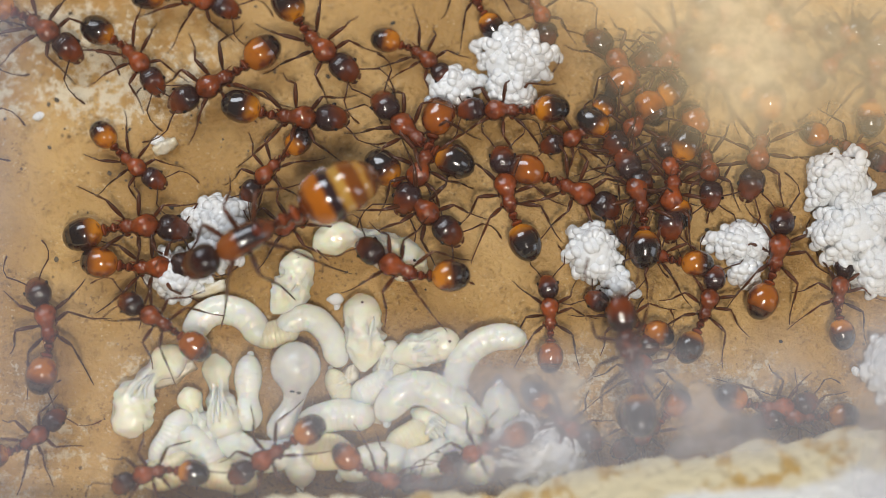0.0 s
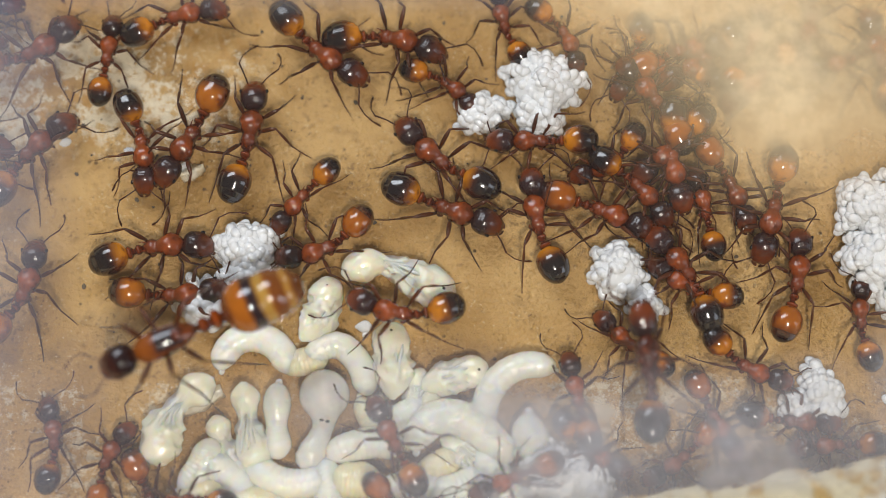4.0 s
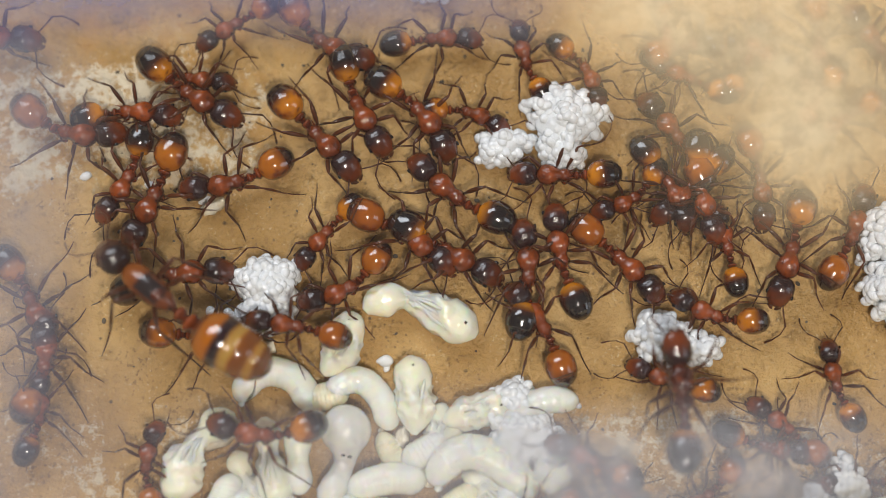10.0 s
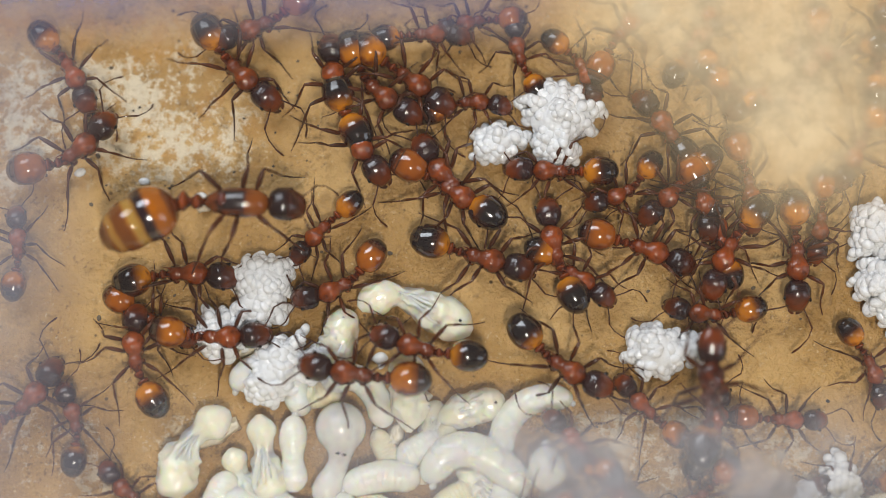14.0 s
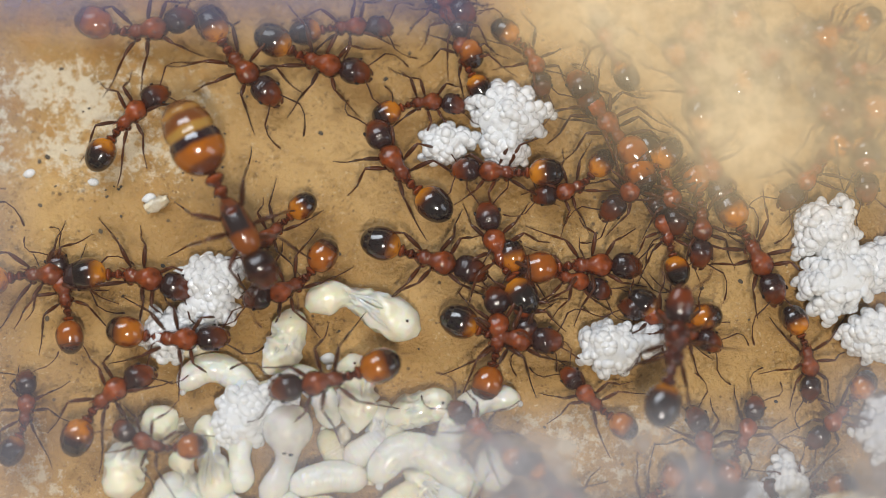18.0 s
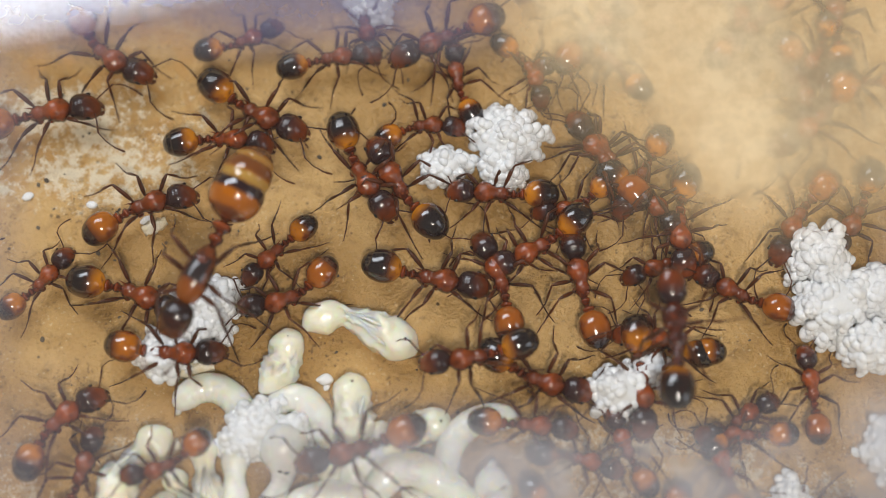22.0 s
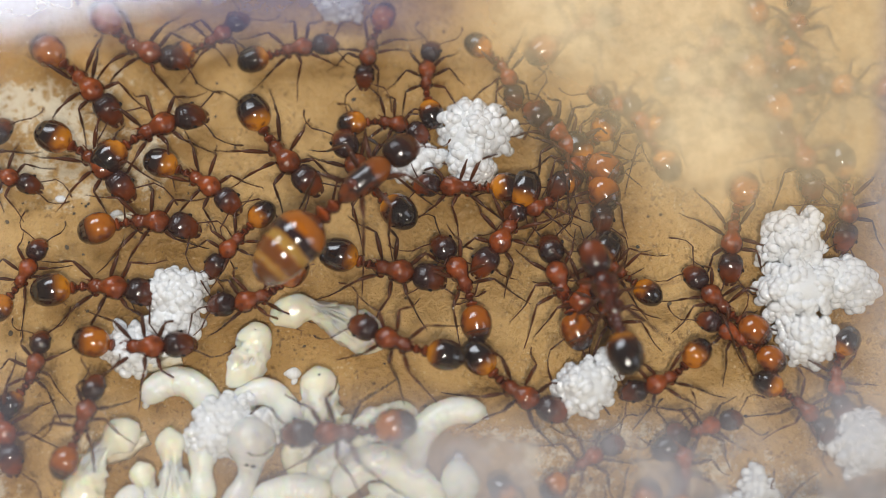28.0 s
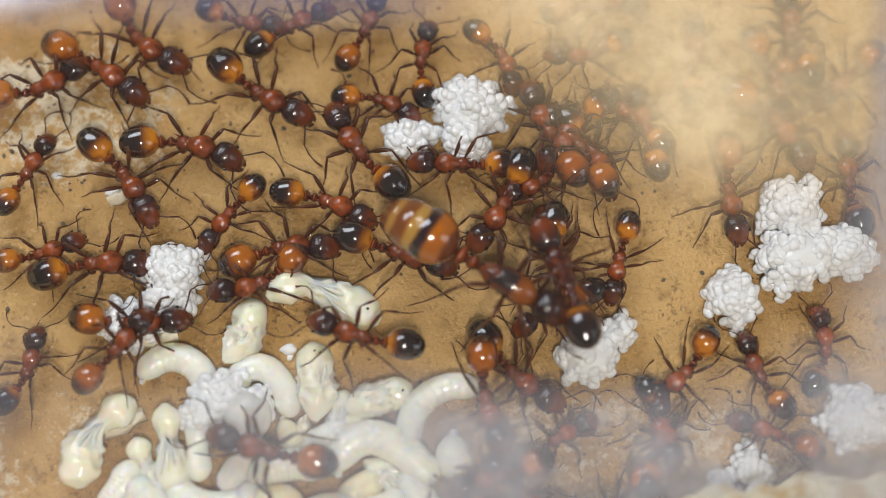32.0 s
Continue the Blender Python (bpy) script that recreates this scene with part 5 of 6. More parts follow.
    crawl(ants[32], (0.00, -14.84, -6.33, 100), (1.00, -15.50, -4.47, 94), (3.00, -16.85, -4.04, 76), (8.00, -16.07, -4.73, 60), (11.00, -17.11, -5.45, 93), (12.00, -17.34, -5.86, 86), (12.33, -17.31, -6.32, 32), (12.67, -17.36, -6.81, -21), (13.00, -17.48, -7.28, -75), (13.50, -17.26, -7.05, -14), (14.00, -17.13, -6.80, 46), (14.53, -17.97, -5.56, 120), (15.77, -20.84, -0.66, 120), (21.26, -20.77, -0.64, 82), (26.76, -20.55, -1.06, 43), (28.33, -15.19, 3.63, 43), (29.00, -13.86, 4.81, 18), (30.00, -12.81, 4.07, 2), (31.00, -13.79, 3.45, 23), (32.00, -13.99, 4.26, 25))
    crawl(ants[33], (0.00, -15.38, -10.18, 36), (1.00, -16.01, -11.37, 53), (3.00, -16.12, -10.97, 27), (4.00, -15.51, -9.18, 96), (7.00, -16.32, -8.57, 103), (9.00, -16.57, -8.24, 85), (10.00, -16.80, -7.10, 86), (12.00, -15.16, -7.04, 89), (13.00, -15.49, -7.20, 106), (17.00, -14.95, -7.91, 88), (18.00, -15.30, -7.16, 85), (21.00, -14.34, -7.24, 50), (21.14, -14.27, -7.74, -17), (21.27, -14.30, -8.21, -84), (21.91, -13.95, -11.52, -84), (22.44, -13.89, -11.47, -27), (22.98, -13.89, -11.40, 30), (23.51, -13.95, -11.36, 86), (24.55, -13.61, -5.92, 86), (25.00, -13.48, -4.57, 60), (28.00, -13.85, -5.29, 72), (29.00, -13.12, -5.65, 52), (30.00, -13.34, -5.58, 29), (31.00, -13.62, -6.12, 43), (32.00, -13.84, -5.98, 72))
    crawl(ants[34], (0.00, -1.83, -0.31, -112), (1.00, -2.24, 0.99, -121), (1.27, -2.43, 2.12, -191), (1.55, -2.49, 3.21, -262), (2.82, -3.66, 11.29, -262), (3.76, -3.74, 11.24, -207), (4.69, -3.74, 11.12, -151), (5.62, -3.65, 10.97, -96), (7.29, -4.82, 0.29, -96), (8.00, -5.00, -2.30, -25), (12.00, -1.59, 0.53, -41), (13.00, -0.37, -0.28, -34), (14.00, -2.50, 0.75, -35), (15.33, -0.03, 1.66, 18), (16.67, 2.36, 2.53, 71), (18.00, 4.73, 3.33, 125), (19.00, 5.25, 2.67, 121), (20.00, 5.07, 2.40, 118), (21.00, 5.07, 2.66, 125), (22.00, 4.79, 2.68, 125), (23.00, 4.85, 2.71, 125), (24.00, 4.96, 2.68, 128), (25.00, 4.58, 2.60, 120), (28.00, 4.66, 3.09, 137), (29.00, 4.70, 2.80, 135), (30.00, 4.74, 2.80, 133), (31.00, 4.28, 2.82, 116), (32.00, 4.18, 2.66, 115))
    crawl(ants[35], (0.00, -2.47, -4.41, 157), (1.00, -2.56, -4.28, 153), (2.00, -2.64, -4.40, 147), (3.00, -3.61, -4.56, 160), (4.00, -3.63, -4.91, 170), (7.00, -4.21, -5.21, 171), (8.00, -5.46, -5.97, 192), (9.00, -7.11, -7.17, 180), (10.00, -9.01, -7.85, 174), (11.00, -11.29, -8.30, 172), (12.00, -11.21, -7.76, 152), (13.00, -11.92, -7.02, 137), (14.00, -13.38, -5.20, 98), (17.00, -12.00, -6.63, 79), (19.00, -13.38, -6.61, 10), (22.00, -13.99, -6.78, 42), (24.00, -13.56, -5.54, 37), (26.00, -14.20, -6.09, -13), (28.00, -14.79, -6.92, -63), (28.43, -15.39, -6.93, -110), (28.87, -19.33, -6.83, -180), (32.00, -19.33, -6.83, -180))
    crawl(ants[36], (0.00, 7.95, -5.65, 71), (1.00, 7.39, -5.82, 79), (2.00, 7.49, -5.95, 83), (3.00, 8.68, -7.21, 39), (4.00, 9.85, -8.50, -4), (8.00, 7.94, -8.88, 0), (10.00, 8.15, -8.17, -13), (11.00, 6.94, -7.63, -74), (12.00, 5.71, -7.00, -136), (12.40, 5.91, -8.07, -83), (13.32, 6.45, -12.26, -83), (14.20, 6.52, -12.21, -27), (15.08, 6.52, -12.13, 29), (15.96, 6.45, -12.08, 85), (17.39, 6.98, -5.56, 85), (17.69, 7.12, -4.80, 28), (18.00, 7.19, -4.06, -29), (18.67, 6.73, -3.96, -88), (19.33, 6.27, -3.77, -148), (20.00, 5.88, -3.54, -207), (21.00, 6.05, -3.74, -187), (23.00, 7.00, -4.01, -199), (24.00, 6.88, -3.90, -199), (28.00, 6.08, -3.39, -251), (29.00, 6.17, -3.63, -250), (30.00, 5.34, -3.07, -248), (31.00, 5.02, -2.59, -243), (31.50, 4.63, -3.17, -196), (32.00, 4.29, -3.77, -150))
    crawl(ants[37], (0.00, 2.55, -5.95, 92), (1.00, 4.10, -7.41, 31), (2.00, 5.57, -8.92, -29), (3.00, 6.70, -8.30, -24), (4.33, 7.26, -8.44, -80), (5.67, 7.81, -8.63, -136), (7.00, 8.41, -8.73, -193), (9.00, 8.34, -8.46, -219), (11.00, 9.35, -6.53, -216), (12.00, 9.06, -6.36, -212), (13.00, 9.19, -6.51, -211), (13.33, 9.10, -6.72, -262), (13.67, 9.02, -6.99, -312), (14.00, 8.90, -7.31, -362), (15.50, 8.90, -7.06, -319), (17.00, 8.86, -6.84, -276), (18.00, 9.37, -7.98, -292), (20.00, 11.90, -5.94, -261), (21.00, 11.67, -5.63, -263), (22.00, 11.76, -5.65, -263), (24.00, 11.35, -4.99, -231), (28.00, 10.45, -4.04, -212), (29.00, 9.86, -4.24, -208), (31.00, 10.74, -8.61, -173), (32.00, 11.68, -8.17, -200))
    crawl(ants[38], (0.00, 5.15, -5.90, 150), (1.00, 4.66, -6.10, 139), (2.00, 4.57, -6.13, 137), (3.00, 4.29, -6.15, 131), (4.00, 4.27, -5.80, 140), (7.00, 4.94, -6.54, 147), (8.00, 4.73, -6.44, 148), (9.00, 4.54, -6.91, 134), (10.00, 4.87, -5.90, 160), (11.00, 4.43, -6.75, 118), (12.00, 4.25, -6.88, 138), (13.00, 4.25, -6.74, 134), (14.00, 4.30, -7.00, 134), (17.00, 4.42, -6.87, 131), (18.00, 4.27, -6.70, 135), (19.00, 4.52, -6.93, 92), (20.00, 4.88, -6.62, 99), (21.00, 5.88, -7.19, 59), (22.00, 5.36, -7.66, 112), (23.00, 4.87, -8.19, 165), (24.00, 5.04, -8.15, 115), (25.00, 5.24, -8.16, 66), (28.00, 5.00, -8.33, 33), (29.00, 4.08, -8.72, 48), (31.00, 4.31, -8.37, 31), (32.00, 4.31, -8.37, 31))
    crawl(ants[39], (0.00, 12.61, -5.17, 82), (1.00, 12.35, -5.04, 88), (2.00, 12.19, -5.37, 97), (3.00, 12.84, -5.35, 87), (4.00, 12.33, -4.99, 91), (5.00, 12.22, -5.07, 36), (6.00, 12.05, -5.25, -19), (7.00, 11.82, -5.35, -74), (7.67, 11.55, -6.22, -132), (8.33, 11.33, -7.03, -190), (9.00, 11.19, -7.86, -248), (10.00, 10.60, -5.99, -256), (10.33, 11.05, -5.73, -205), (10.67, 11.54, -5.50, -154), (11.00, 12.09, -5.24, -104), (13.00, 12.06, -5.22, -81), (14.00, 12.03, -5.39, -70), (17.00, 12.09, -5.26, -78), (18.00, 11.69, -5.08, -83), (19.00, 11.79, -5.43, -84), (20.00, 10.34, -6.74, -40), (21.00, 8.86, -8.02, 4), (23.00, 9.79, -5.26, 47), (24.00, 10.30, -5.68, 15), (25.00, 11.64, -5.26, 13), (28.00, 12.44, -6.36, -45), (29.00, 12.30, -6.70, -37), (29.33, 12.02, -6.71, 16), (29.67, 11.67, -6.74, 68), (30.00, 11.30, -6.82, 121), (31.00, 11.32, -6.29, 119), (32.00, 11.29, -6.13, 114))
    crawl(ants[40], (0.00, 13.20, 0.21, -25), (1.00, 13.03, 0.76, -14), (2.00, 12.70, 0.76, -28), (2.27, 13.41, 0.70, -7), (2.88, 16.22, 0.37, -7), (6.12, 16.18, 0.14, -63), (9.36, 16.10, 0.11, -119), (12.60, 16.06, 0.17, -176), (13.58, 11.58, -0.16, -176), (13.79, 11.04, -0.26, -137), (14.00, 10.53, -0.32, -99), (15.50, 9.15, 1.94, -156), (17.00, 7.85, 4.23, -213), (17.50, 7.81, 4.39, -142), (18.00, 7.85, 4.61, -71), (20.00, 9.96, 6.65, -40), (21.50, 10.44, 7.52, -108), (23.00, 10.95, 8.49, -176), (24.00, 11.13, 8.02, -184), (26.00, 11.51, 7.61, -130), (28.00, 12.06, 6.95, -76), (29.00, 12.54, 6.55, -4), (30.00, 12.90, 6.17, 67), (31.00, 12.88, 6.04, 76), (32.00, 12.92, 6.20, 80))
    crawl(ants[41], (0.00, 9.74, 3.87, -139), (1.00, 9.45, 3.93, -136), (2.00, 9.38, 3.74, -132), (3.00, 9.20, 3.47, -130), (4.00, 9.14, 3.74, -139), (7.00, 9.76, 3.53, -110), (8.00, 10.15, 4.42, -118), (9.00, 10.20, 5.23, -147), (11.00, 10.76, 1.97, -92), (12.00, 11.89, 1.53, -87), (13.00, 11.96, 2.39, -110), (17.00, 11.93, 1.51, -126), (18.00, 12.17, 1.43, -133), (18.33, 12.14, 1.46, -192), (18.67, 12.19, 1.48, -252), (19.00, 12.27, 1.41, -312), (19.33, 13.78, 1.22, -364), (20.11, 19.68, 0.77, -364), (20.64, 19.63, 0.70, -422), (21.18, 19.54, 0.70, -479), (21.71, 19.50, 0.77, -536), (22.61, 12.63, 0.32, -536), (22.81, 11.81, 0.35, -602), (23.00, 11.05, 0.29, -668), (24.00, 11.05, 0.26, -658), (28.00, 7.52, 3.47, -602), (29.00, 8.07, 3.08, -603), (30.00, 8.19, 2.80, -599), (31.00, 7.88, 2.92, -615), (32.00, 7.67, 2.76, -617))
    crawl(ants[42], (0.00, 7.22, 4.29, -142), (1.00, 7.23, 4.30, -143), (2.00, 7.31, 4.38, -147), (3.00, 7.35, 4.36, -142), (4.00, 7.09, 4.32, -146), (7.00, 7.02, 4.19, -149), (8.00, 7.04, 4.08, -145), (9.00, 7.61, 4.94, -82), (10.00, 8.18, 5.90, -19), (11.00, 7.46, 4.86, 11), (12.00, 9.73, 4.16, -64), (13.00, 10.44, 5.35, -132), (14.00, 11.27, 5.68, -175), (17.00, 11.78, 4.23, -180), (18.00, 12.95, 3.18, -234), (19.00, 14.16, 2.06, -288), (19.67, 13.98, 1.76, -231), (20.33, 13.85, 1.39, -173), (21.00, 13.81, 1.03, -116), (22.00, 13.70, 0.62, -122), (23.00, 14.38, 2.43, -115), (24.00, 14.16, 1.86, -108), (25.00, 14.32, 0.86, -136), (28.00, 14.50, 0.92, -94), (28.33, 14.48, 0.96, -150), (28.67, 14.54, 1.03, -207), (29.00, 14.67, 1.07, -264), (30.00, 14.66, 1.12, -262), (31.00, 14.96, 0.92, -263), (32.00, 14.76, 0.77, -268))
    crawl(ants[43], (0.00, 12.92, 3.46, -133), (0.19, 12.48, 4.06, -182), (0.38, 12.09, 4.65, -232), (1.26, 8.76, 8.94, -232), (2.06, 8.73, 8.88, -183), (2.86, 8.75, 8.82, -133), (3.66, 5.42, 5.26, -133), (4.00, 4.62, 4.35, -112), (7.00, 4.65, 2.91, -90), (8.00, 4.73, 3.53, -92), (9.00, 4.73, 5.26, -88), (10.00, 5.08, 6.60, -91), (10.50, 5.85, 6.44, -44), (11.00, 6.59, 6.32, 4), (12.00, 6.61, 6.43, 34), (13.00, 6.65, 5.73, 36), (14.00, 6.19, 6.07, 50), (15.50, 5.70, 6.02, -23), (17.00, 5.10, 6.01, -97), (17.33, 5.01, 6.00, -148), (17.67, 4.98, 6.01, -199), (18.00, 5.01, 6.01, -250), (18.50, 4.73, 6.24, -322), (19.00, 4.36, 6.39, -395), (20.00, 5.31, 6.74, -468), (21.00, 4.67, 6.33, -494), (22.00, 3.87, 6.44, -525), (23.00, 3.95, 7.11, -588), (23.50, 4.73, 6.71, -546), (24.00, 5.56, 6.31, -505), (24.50, 6.30, 6.12, -456), (25.00, 7.06, 5.99, -408), (28.00, 9.68, 5.02, -382), (29.00, 10.03, 5.12, -424), (30.00, 10.35, 5.25, -466), (30.73, 10.30, 6.19, -531), (31.10, 10.31, 9.45, -581), (31.46, 10.38, 12.68, -630), (32.00, 10.38, 12.68, -630))
    crawl(ants[44], (0.00, 5.60, -7.92, 73), (1.00, 5.05, -7.49, 81), (2.00, 4.28, -7.53, 81), (3.00, 4.49, -6.72, 85), (4.00, 2.43, -7.73, 103), (7.00, 3.92, -8.44, 166), (9.00, 1.59, -8.48, 157), (10.00, 2.05, -8.69, 155), (13.00, 1.70, -8.23, 133), (17.00, 2.77, -8.34, 152), (18.00, 0.52, -7.91, 139), (19.00, -0.36, -6.45, 118), (19.50, -0.34, -6.26, 48), (20.00, -0.39, -6.16, -23), (20.24, -0.42, -7.27, -88), (20.79, -0.27, -11.52, -88), (21.32, -0.19, -11.48, -29), (21.86, -0.20, -11.39, 30), (22.39, -0.27, -11.35, 89), (23.52, -0.11, -2.68, 89), (23.76, -0.02, -1.64, 30), (24.00, 0.00, -0.63, -29), (25.00, 0.01, 1.09, 19), (26.91, 0.12, 12.86, 90), (32.00, 0.20, 12.68, 90))
    crawl(ants[45], (0.00, 10.10, -8.98, 0), (1.00, 9.46, -9.06, -10), (2.00, 10.03, -9.18, -4), (3.00, 8.34, -7.54, 2), (4.00, 8.34, -6.64, -28), (4.20, 8.16, -7.20, -67), (4.41, 7.97, -7.74, -105), (5.36, 6.87, -12.05, -105), (7.57, 6.81, -12.08, -179), (9.78, 6.87, -11.99, -254), (10.63, 5.77, -8.25, -254), (11.00, 5.59, -7.34, -316), (13.00, 6.10, -7.40, -296), (16.00, 7.60, -8.30, -271), (20.00, 8.30, -8.50, -256), (24.00, 8.90, -8.20, -241), (28.00, 8.40, -8.60, -266), (32.00, 7.80, -8.40, -276))
    crawl(ants[46], (0.00, -10.76, -6.19, 148), (1.00, -12.41, -6.85, 178), (2.00, -14.23, -6.56, 130), (3.00, -14.59, -6.85, 146), (3.15, -14.37, -7.36, 197), (3.30, -14.09, -7.84, 248), (3.46, -13.78, -8.26, 299), (4.52, -10.98, -13.38, 299), (5.72, -10.94, -13.41, 364), (6.92, -10.99, -13.41, 430), (8.38, -8.20, -5.93, 430), (8.58, -8.04, -5.31, 480), (8.79, -7.85, -4.75, 530), (9.00, -7.60, -4.20, 580), (10.00, -8.00, -4.14, 530), (11.00, -8.93, -4.99, 523), (11.50, -9.58, -5.09, 450), (12.00, -10.22, -5.31, 378), (13.00, -11.33, -4.67, 350), (14.00, -12.84, -3.88, 331), (16.00, -13.43, -3.43, 397), (18.00, -14.09, -3.04, 463), (18.18, -14.12, -3.67, 520), (18.35, -14.08, -4.33, 576), (18.53, -13.97, -4.95, 633), (19.75, -13.58, -11.89, 633), (20.29, -13.51, -11.84, 689), (20.82, -13.50, -11.76, 745), (21.35, -13.57, -11.71, 801), (21.81, -13.18, -9.17, 801), (22.00, -13.07, -8.54, 793), (23.00, -13.10, -7.45, 807), (24.00, -12.07, -8.20, 807), (25.00, -11.39, -7.66, 792), (28.00, -11.85, -7.13, 793), (29.00, -11.25, -7.55, 768), (30.00, -10.36, -6.00, 759), (31.00, -9.73, -5.52, 764), (32.00, -10.64, -5.40, 771))
    crawl(ants[47], (0.00, -15.73, 4.71, -34), (1.00, -14.77, 4.59, -57), (2.00, -16.07, 2.61, -89), (2.33, -16.13, 2.12, -37), (2.67, -16.25, 1.67, 15), (3.00, -16.45, 1.21, 68), (5.00, -16.93, 0.92, -1), (7.00, -17.55, 0.53, -69), (8.00, -17.52, -0.63, -65), (9.00, -17.24, -2.35, -81), (10.00, -17.21, -3.16, -65), (11.00, -17.40, -2.28, -57), (12.00, -16.92, -2.25, -13), (12.10, -17.26, -2.32, -68), (12.20, -17.62, -2.32, -124), (12.30, -17.93, -2.23, -179), (13.00, -21.14, -2.26, -179), (14.22, -21.09, -2.35, -120), (15.44, -20.98, -2.35, -60), (16.67, -20.93, -2.26, -0), (18.30, -13.46, -2.29, -0), (19.00, -11.60, -2.34, -24), (19.16, -12.21, -2.28, -80), (19.31, -12.84, -2.13, -136), (19.47, -13.40, -1.91, -193), (20.57, -19.79, -0.47, -193), (21.37, -19.70, -0.39, -264), (22.17, -19.59, -0.45, -335), (22.75, -16.47, 0.99, -335), (23.00, -15.69, 1.27, -380), (24.00, -15.49, 1.46, -371), (25.00, -13.85, 3.25, -386), (28.00, -12.19, 2.42, -399), (29.00, -11.09, 1.33, -400), (30.00, -10.55, 0.79, -408), (31.00, -10.52, 0.96, -409), (32.00, -10.78, 0.91, -414))
    crawl(ants[48], (0.00, -10.26, 5.71, -12), (1.00, -10.26, 5.71, -12), (2.00, -10.59, 5.93, -17), (3.00, -11.44, 6.10, -4), (4.00, -11.73, 5.97, 14), (7.00, -13.50, 5.05, -18), (8.00, -13.51, 4.64, -6), (9.00, -13.06, 4.61, 11), (10.00, -14.07, 3.68, -2), (11.00, -14.76, 5.39, -64), (12.00, -16.03, 5.00, -49), (13.00, -16.14, 5.76, -56), (14.00, -16.06, 5.19, -59), (15.50, -14.43, 3.96, -4), (17.00, -12.89, 2.73, 51), (18.00, -12.15, 3.26, 46), (19.00, -10.92, 3.63, 11), (20.00, -9.57, 2.64, -9), (21.00, -8.95, 3.36, 2), (22.00, -8.70, 3.43, -4), (23.00, -9.21, 3.20, 2), (24.00, -9.66, 2.99, -12), (25.00, -9.24, 2.09, -32), (28.00, -8.39, 1.69, -33), (29.00, -7.52, 1.20, -21), (30.00, -5.58, 0.95, -11), (31.00, -4.97, 0.11, -18), (32.00, -3.59, 0.01, -22))
    crawl(ants[49], (0.00, -6.86, -10.62, -148), (1.00, -6.86, -10.62, -148), (1.50, -6.83, -10.25, -221), (2.00, -6.71, -9.95, -294), (4.00, -3.84, -9.28, -243), (5.50, -1.43, -8.09, -200), (7.00, 1.03, -6.91, -156), (7.39, 1.25, -8.00, -83), (8.31, 1.80, -12.16, -83), (8.86, 1.86, -12.12, -28), (9.40, 1.86, -12.04, 26), (9.95, 1.80, -11.99, 81), (10.68, 2.34, -8.67, 81), (11.00, 2.44, -7.84, 108), (12.50, 2.18, -5.01, 36), (14.00, 1.82, -2.25, -36), (17.00, 1.56, -2.06, -88), (19.00, 2.18, -5.14, -72), (20.00, 2.41, -6.88, -72), (21.00, 1.78, -6.69, -44), (22.50, 2.08, -7.08, 16), (24.00, 2.30, -7.49, 76), (24.11, 2.33, -7.83, 18), (24.21, 2.27, -8.19, -40), (24.32, 2.15, -8.50, -98), (25.05, 1.66, -11.83, -98), (26.40, 1.72, -12.05, -152), (27.76, 1.86, -12.30, -206), (29.11, 1.93, -12.25, -260), (29.73, 1.44, -9.44, -260), (30.00, 1.34, -8.74, -270), (31.00, 1.89, -8.76, -295), (31.50, 2.04, -9.19, -229), (32.00, 2.27, -9.71, -162))
    crawl(ants[50], (0.00, -4.28, 13.29, -90), (1.13, -4.20, 5.86, -37), (2.00, -4.17, 4.90, -2), (3.00, -3.77, 5.38, 7), (4.00, -4.07, 5.14, -12), (7.00, -4.26, 5.33, -7), (8.00, -4.09, 5.21, -12), (9.00, -4.84, 4.20, -52), (10.00, -3.76, 3.66, -51), (11.00, -2.83, 2.02, -52), (13.00, -5.69, 1.33, -42), (13.40, -5.92, 2.50, 31), (13.80, -6.28, 3.59, 103), (15.68, -8.19, 11.94, 103), (20.82, -8.28, 11.84, 178), (25.96, -8.14, 11.59, 253), (27.39, -9.86, 4.93, 253), (27.69, -9.97, 4.15, 319), (28.00, -10.20, 3.49, 385), (29.00, -9.35, 4.04, 401), (30.00, -8.23, 4.58, 404), (31.00, -8.99, 2.55, 358), (32.00, -8.63, 2.11, 346))
    crawl(ants[51], (0.00, -19.39, 1.31, 0), (8.04, -19.39, 1.11, 0), (8.53, -15.33, 1.03, -50), (9.02, -11.32, 1.00, -100), (10.00, -10.29, 1.09, -166), (10.26, -10.21, 2.11, -220), (10.52, -10.07, 3.07, -273), (11.73, -9.63, 10.47, -273), (12.26, -9.54, 10.42, -329), (12.79, -9.54, 10.32, -385), (13.33, -9.62, 10.26, -441), (13.80, -9.18, 7.40, -441), (14.00, -9.19, 6.74, -515), (14.50, -9.07, 6.56, -502), (15.20, -11.50, 9.00, -540), (16.00, -15.50, 11.00, -520), (16.50, -18.50, 10.50, -480), (17.00, -19.40, 6.00, -450), (17.50, -19.20, 2.00, -400), (18.00, -18.90, 0.60, -370), (19.00, -13.49, 0.83, -330), (20.00, -12.17, 0.00, -351), (21.00, -12.41, 0.38, -337), (22.00, -11.48, 0.89, -341), (23.00, -11.10, 1.07, -342), (24.00, -11.57, 0.81, -352), (25.00, -11.43, 0.68, -354), (28.00, -10.28, 0.12, -362), (29.00, -9.55, -0.89, -377), (30.00, -8.52, -1.73, -388), (31.00, -6.69, -1.83, -367), (32.00, -5.17, -1.69, -354))
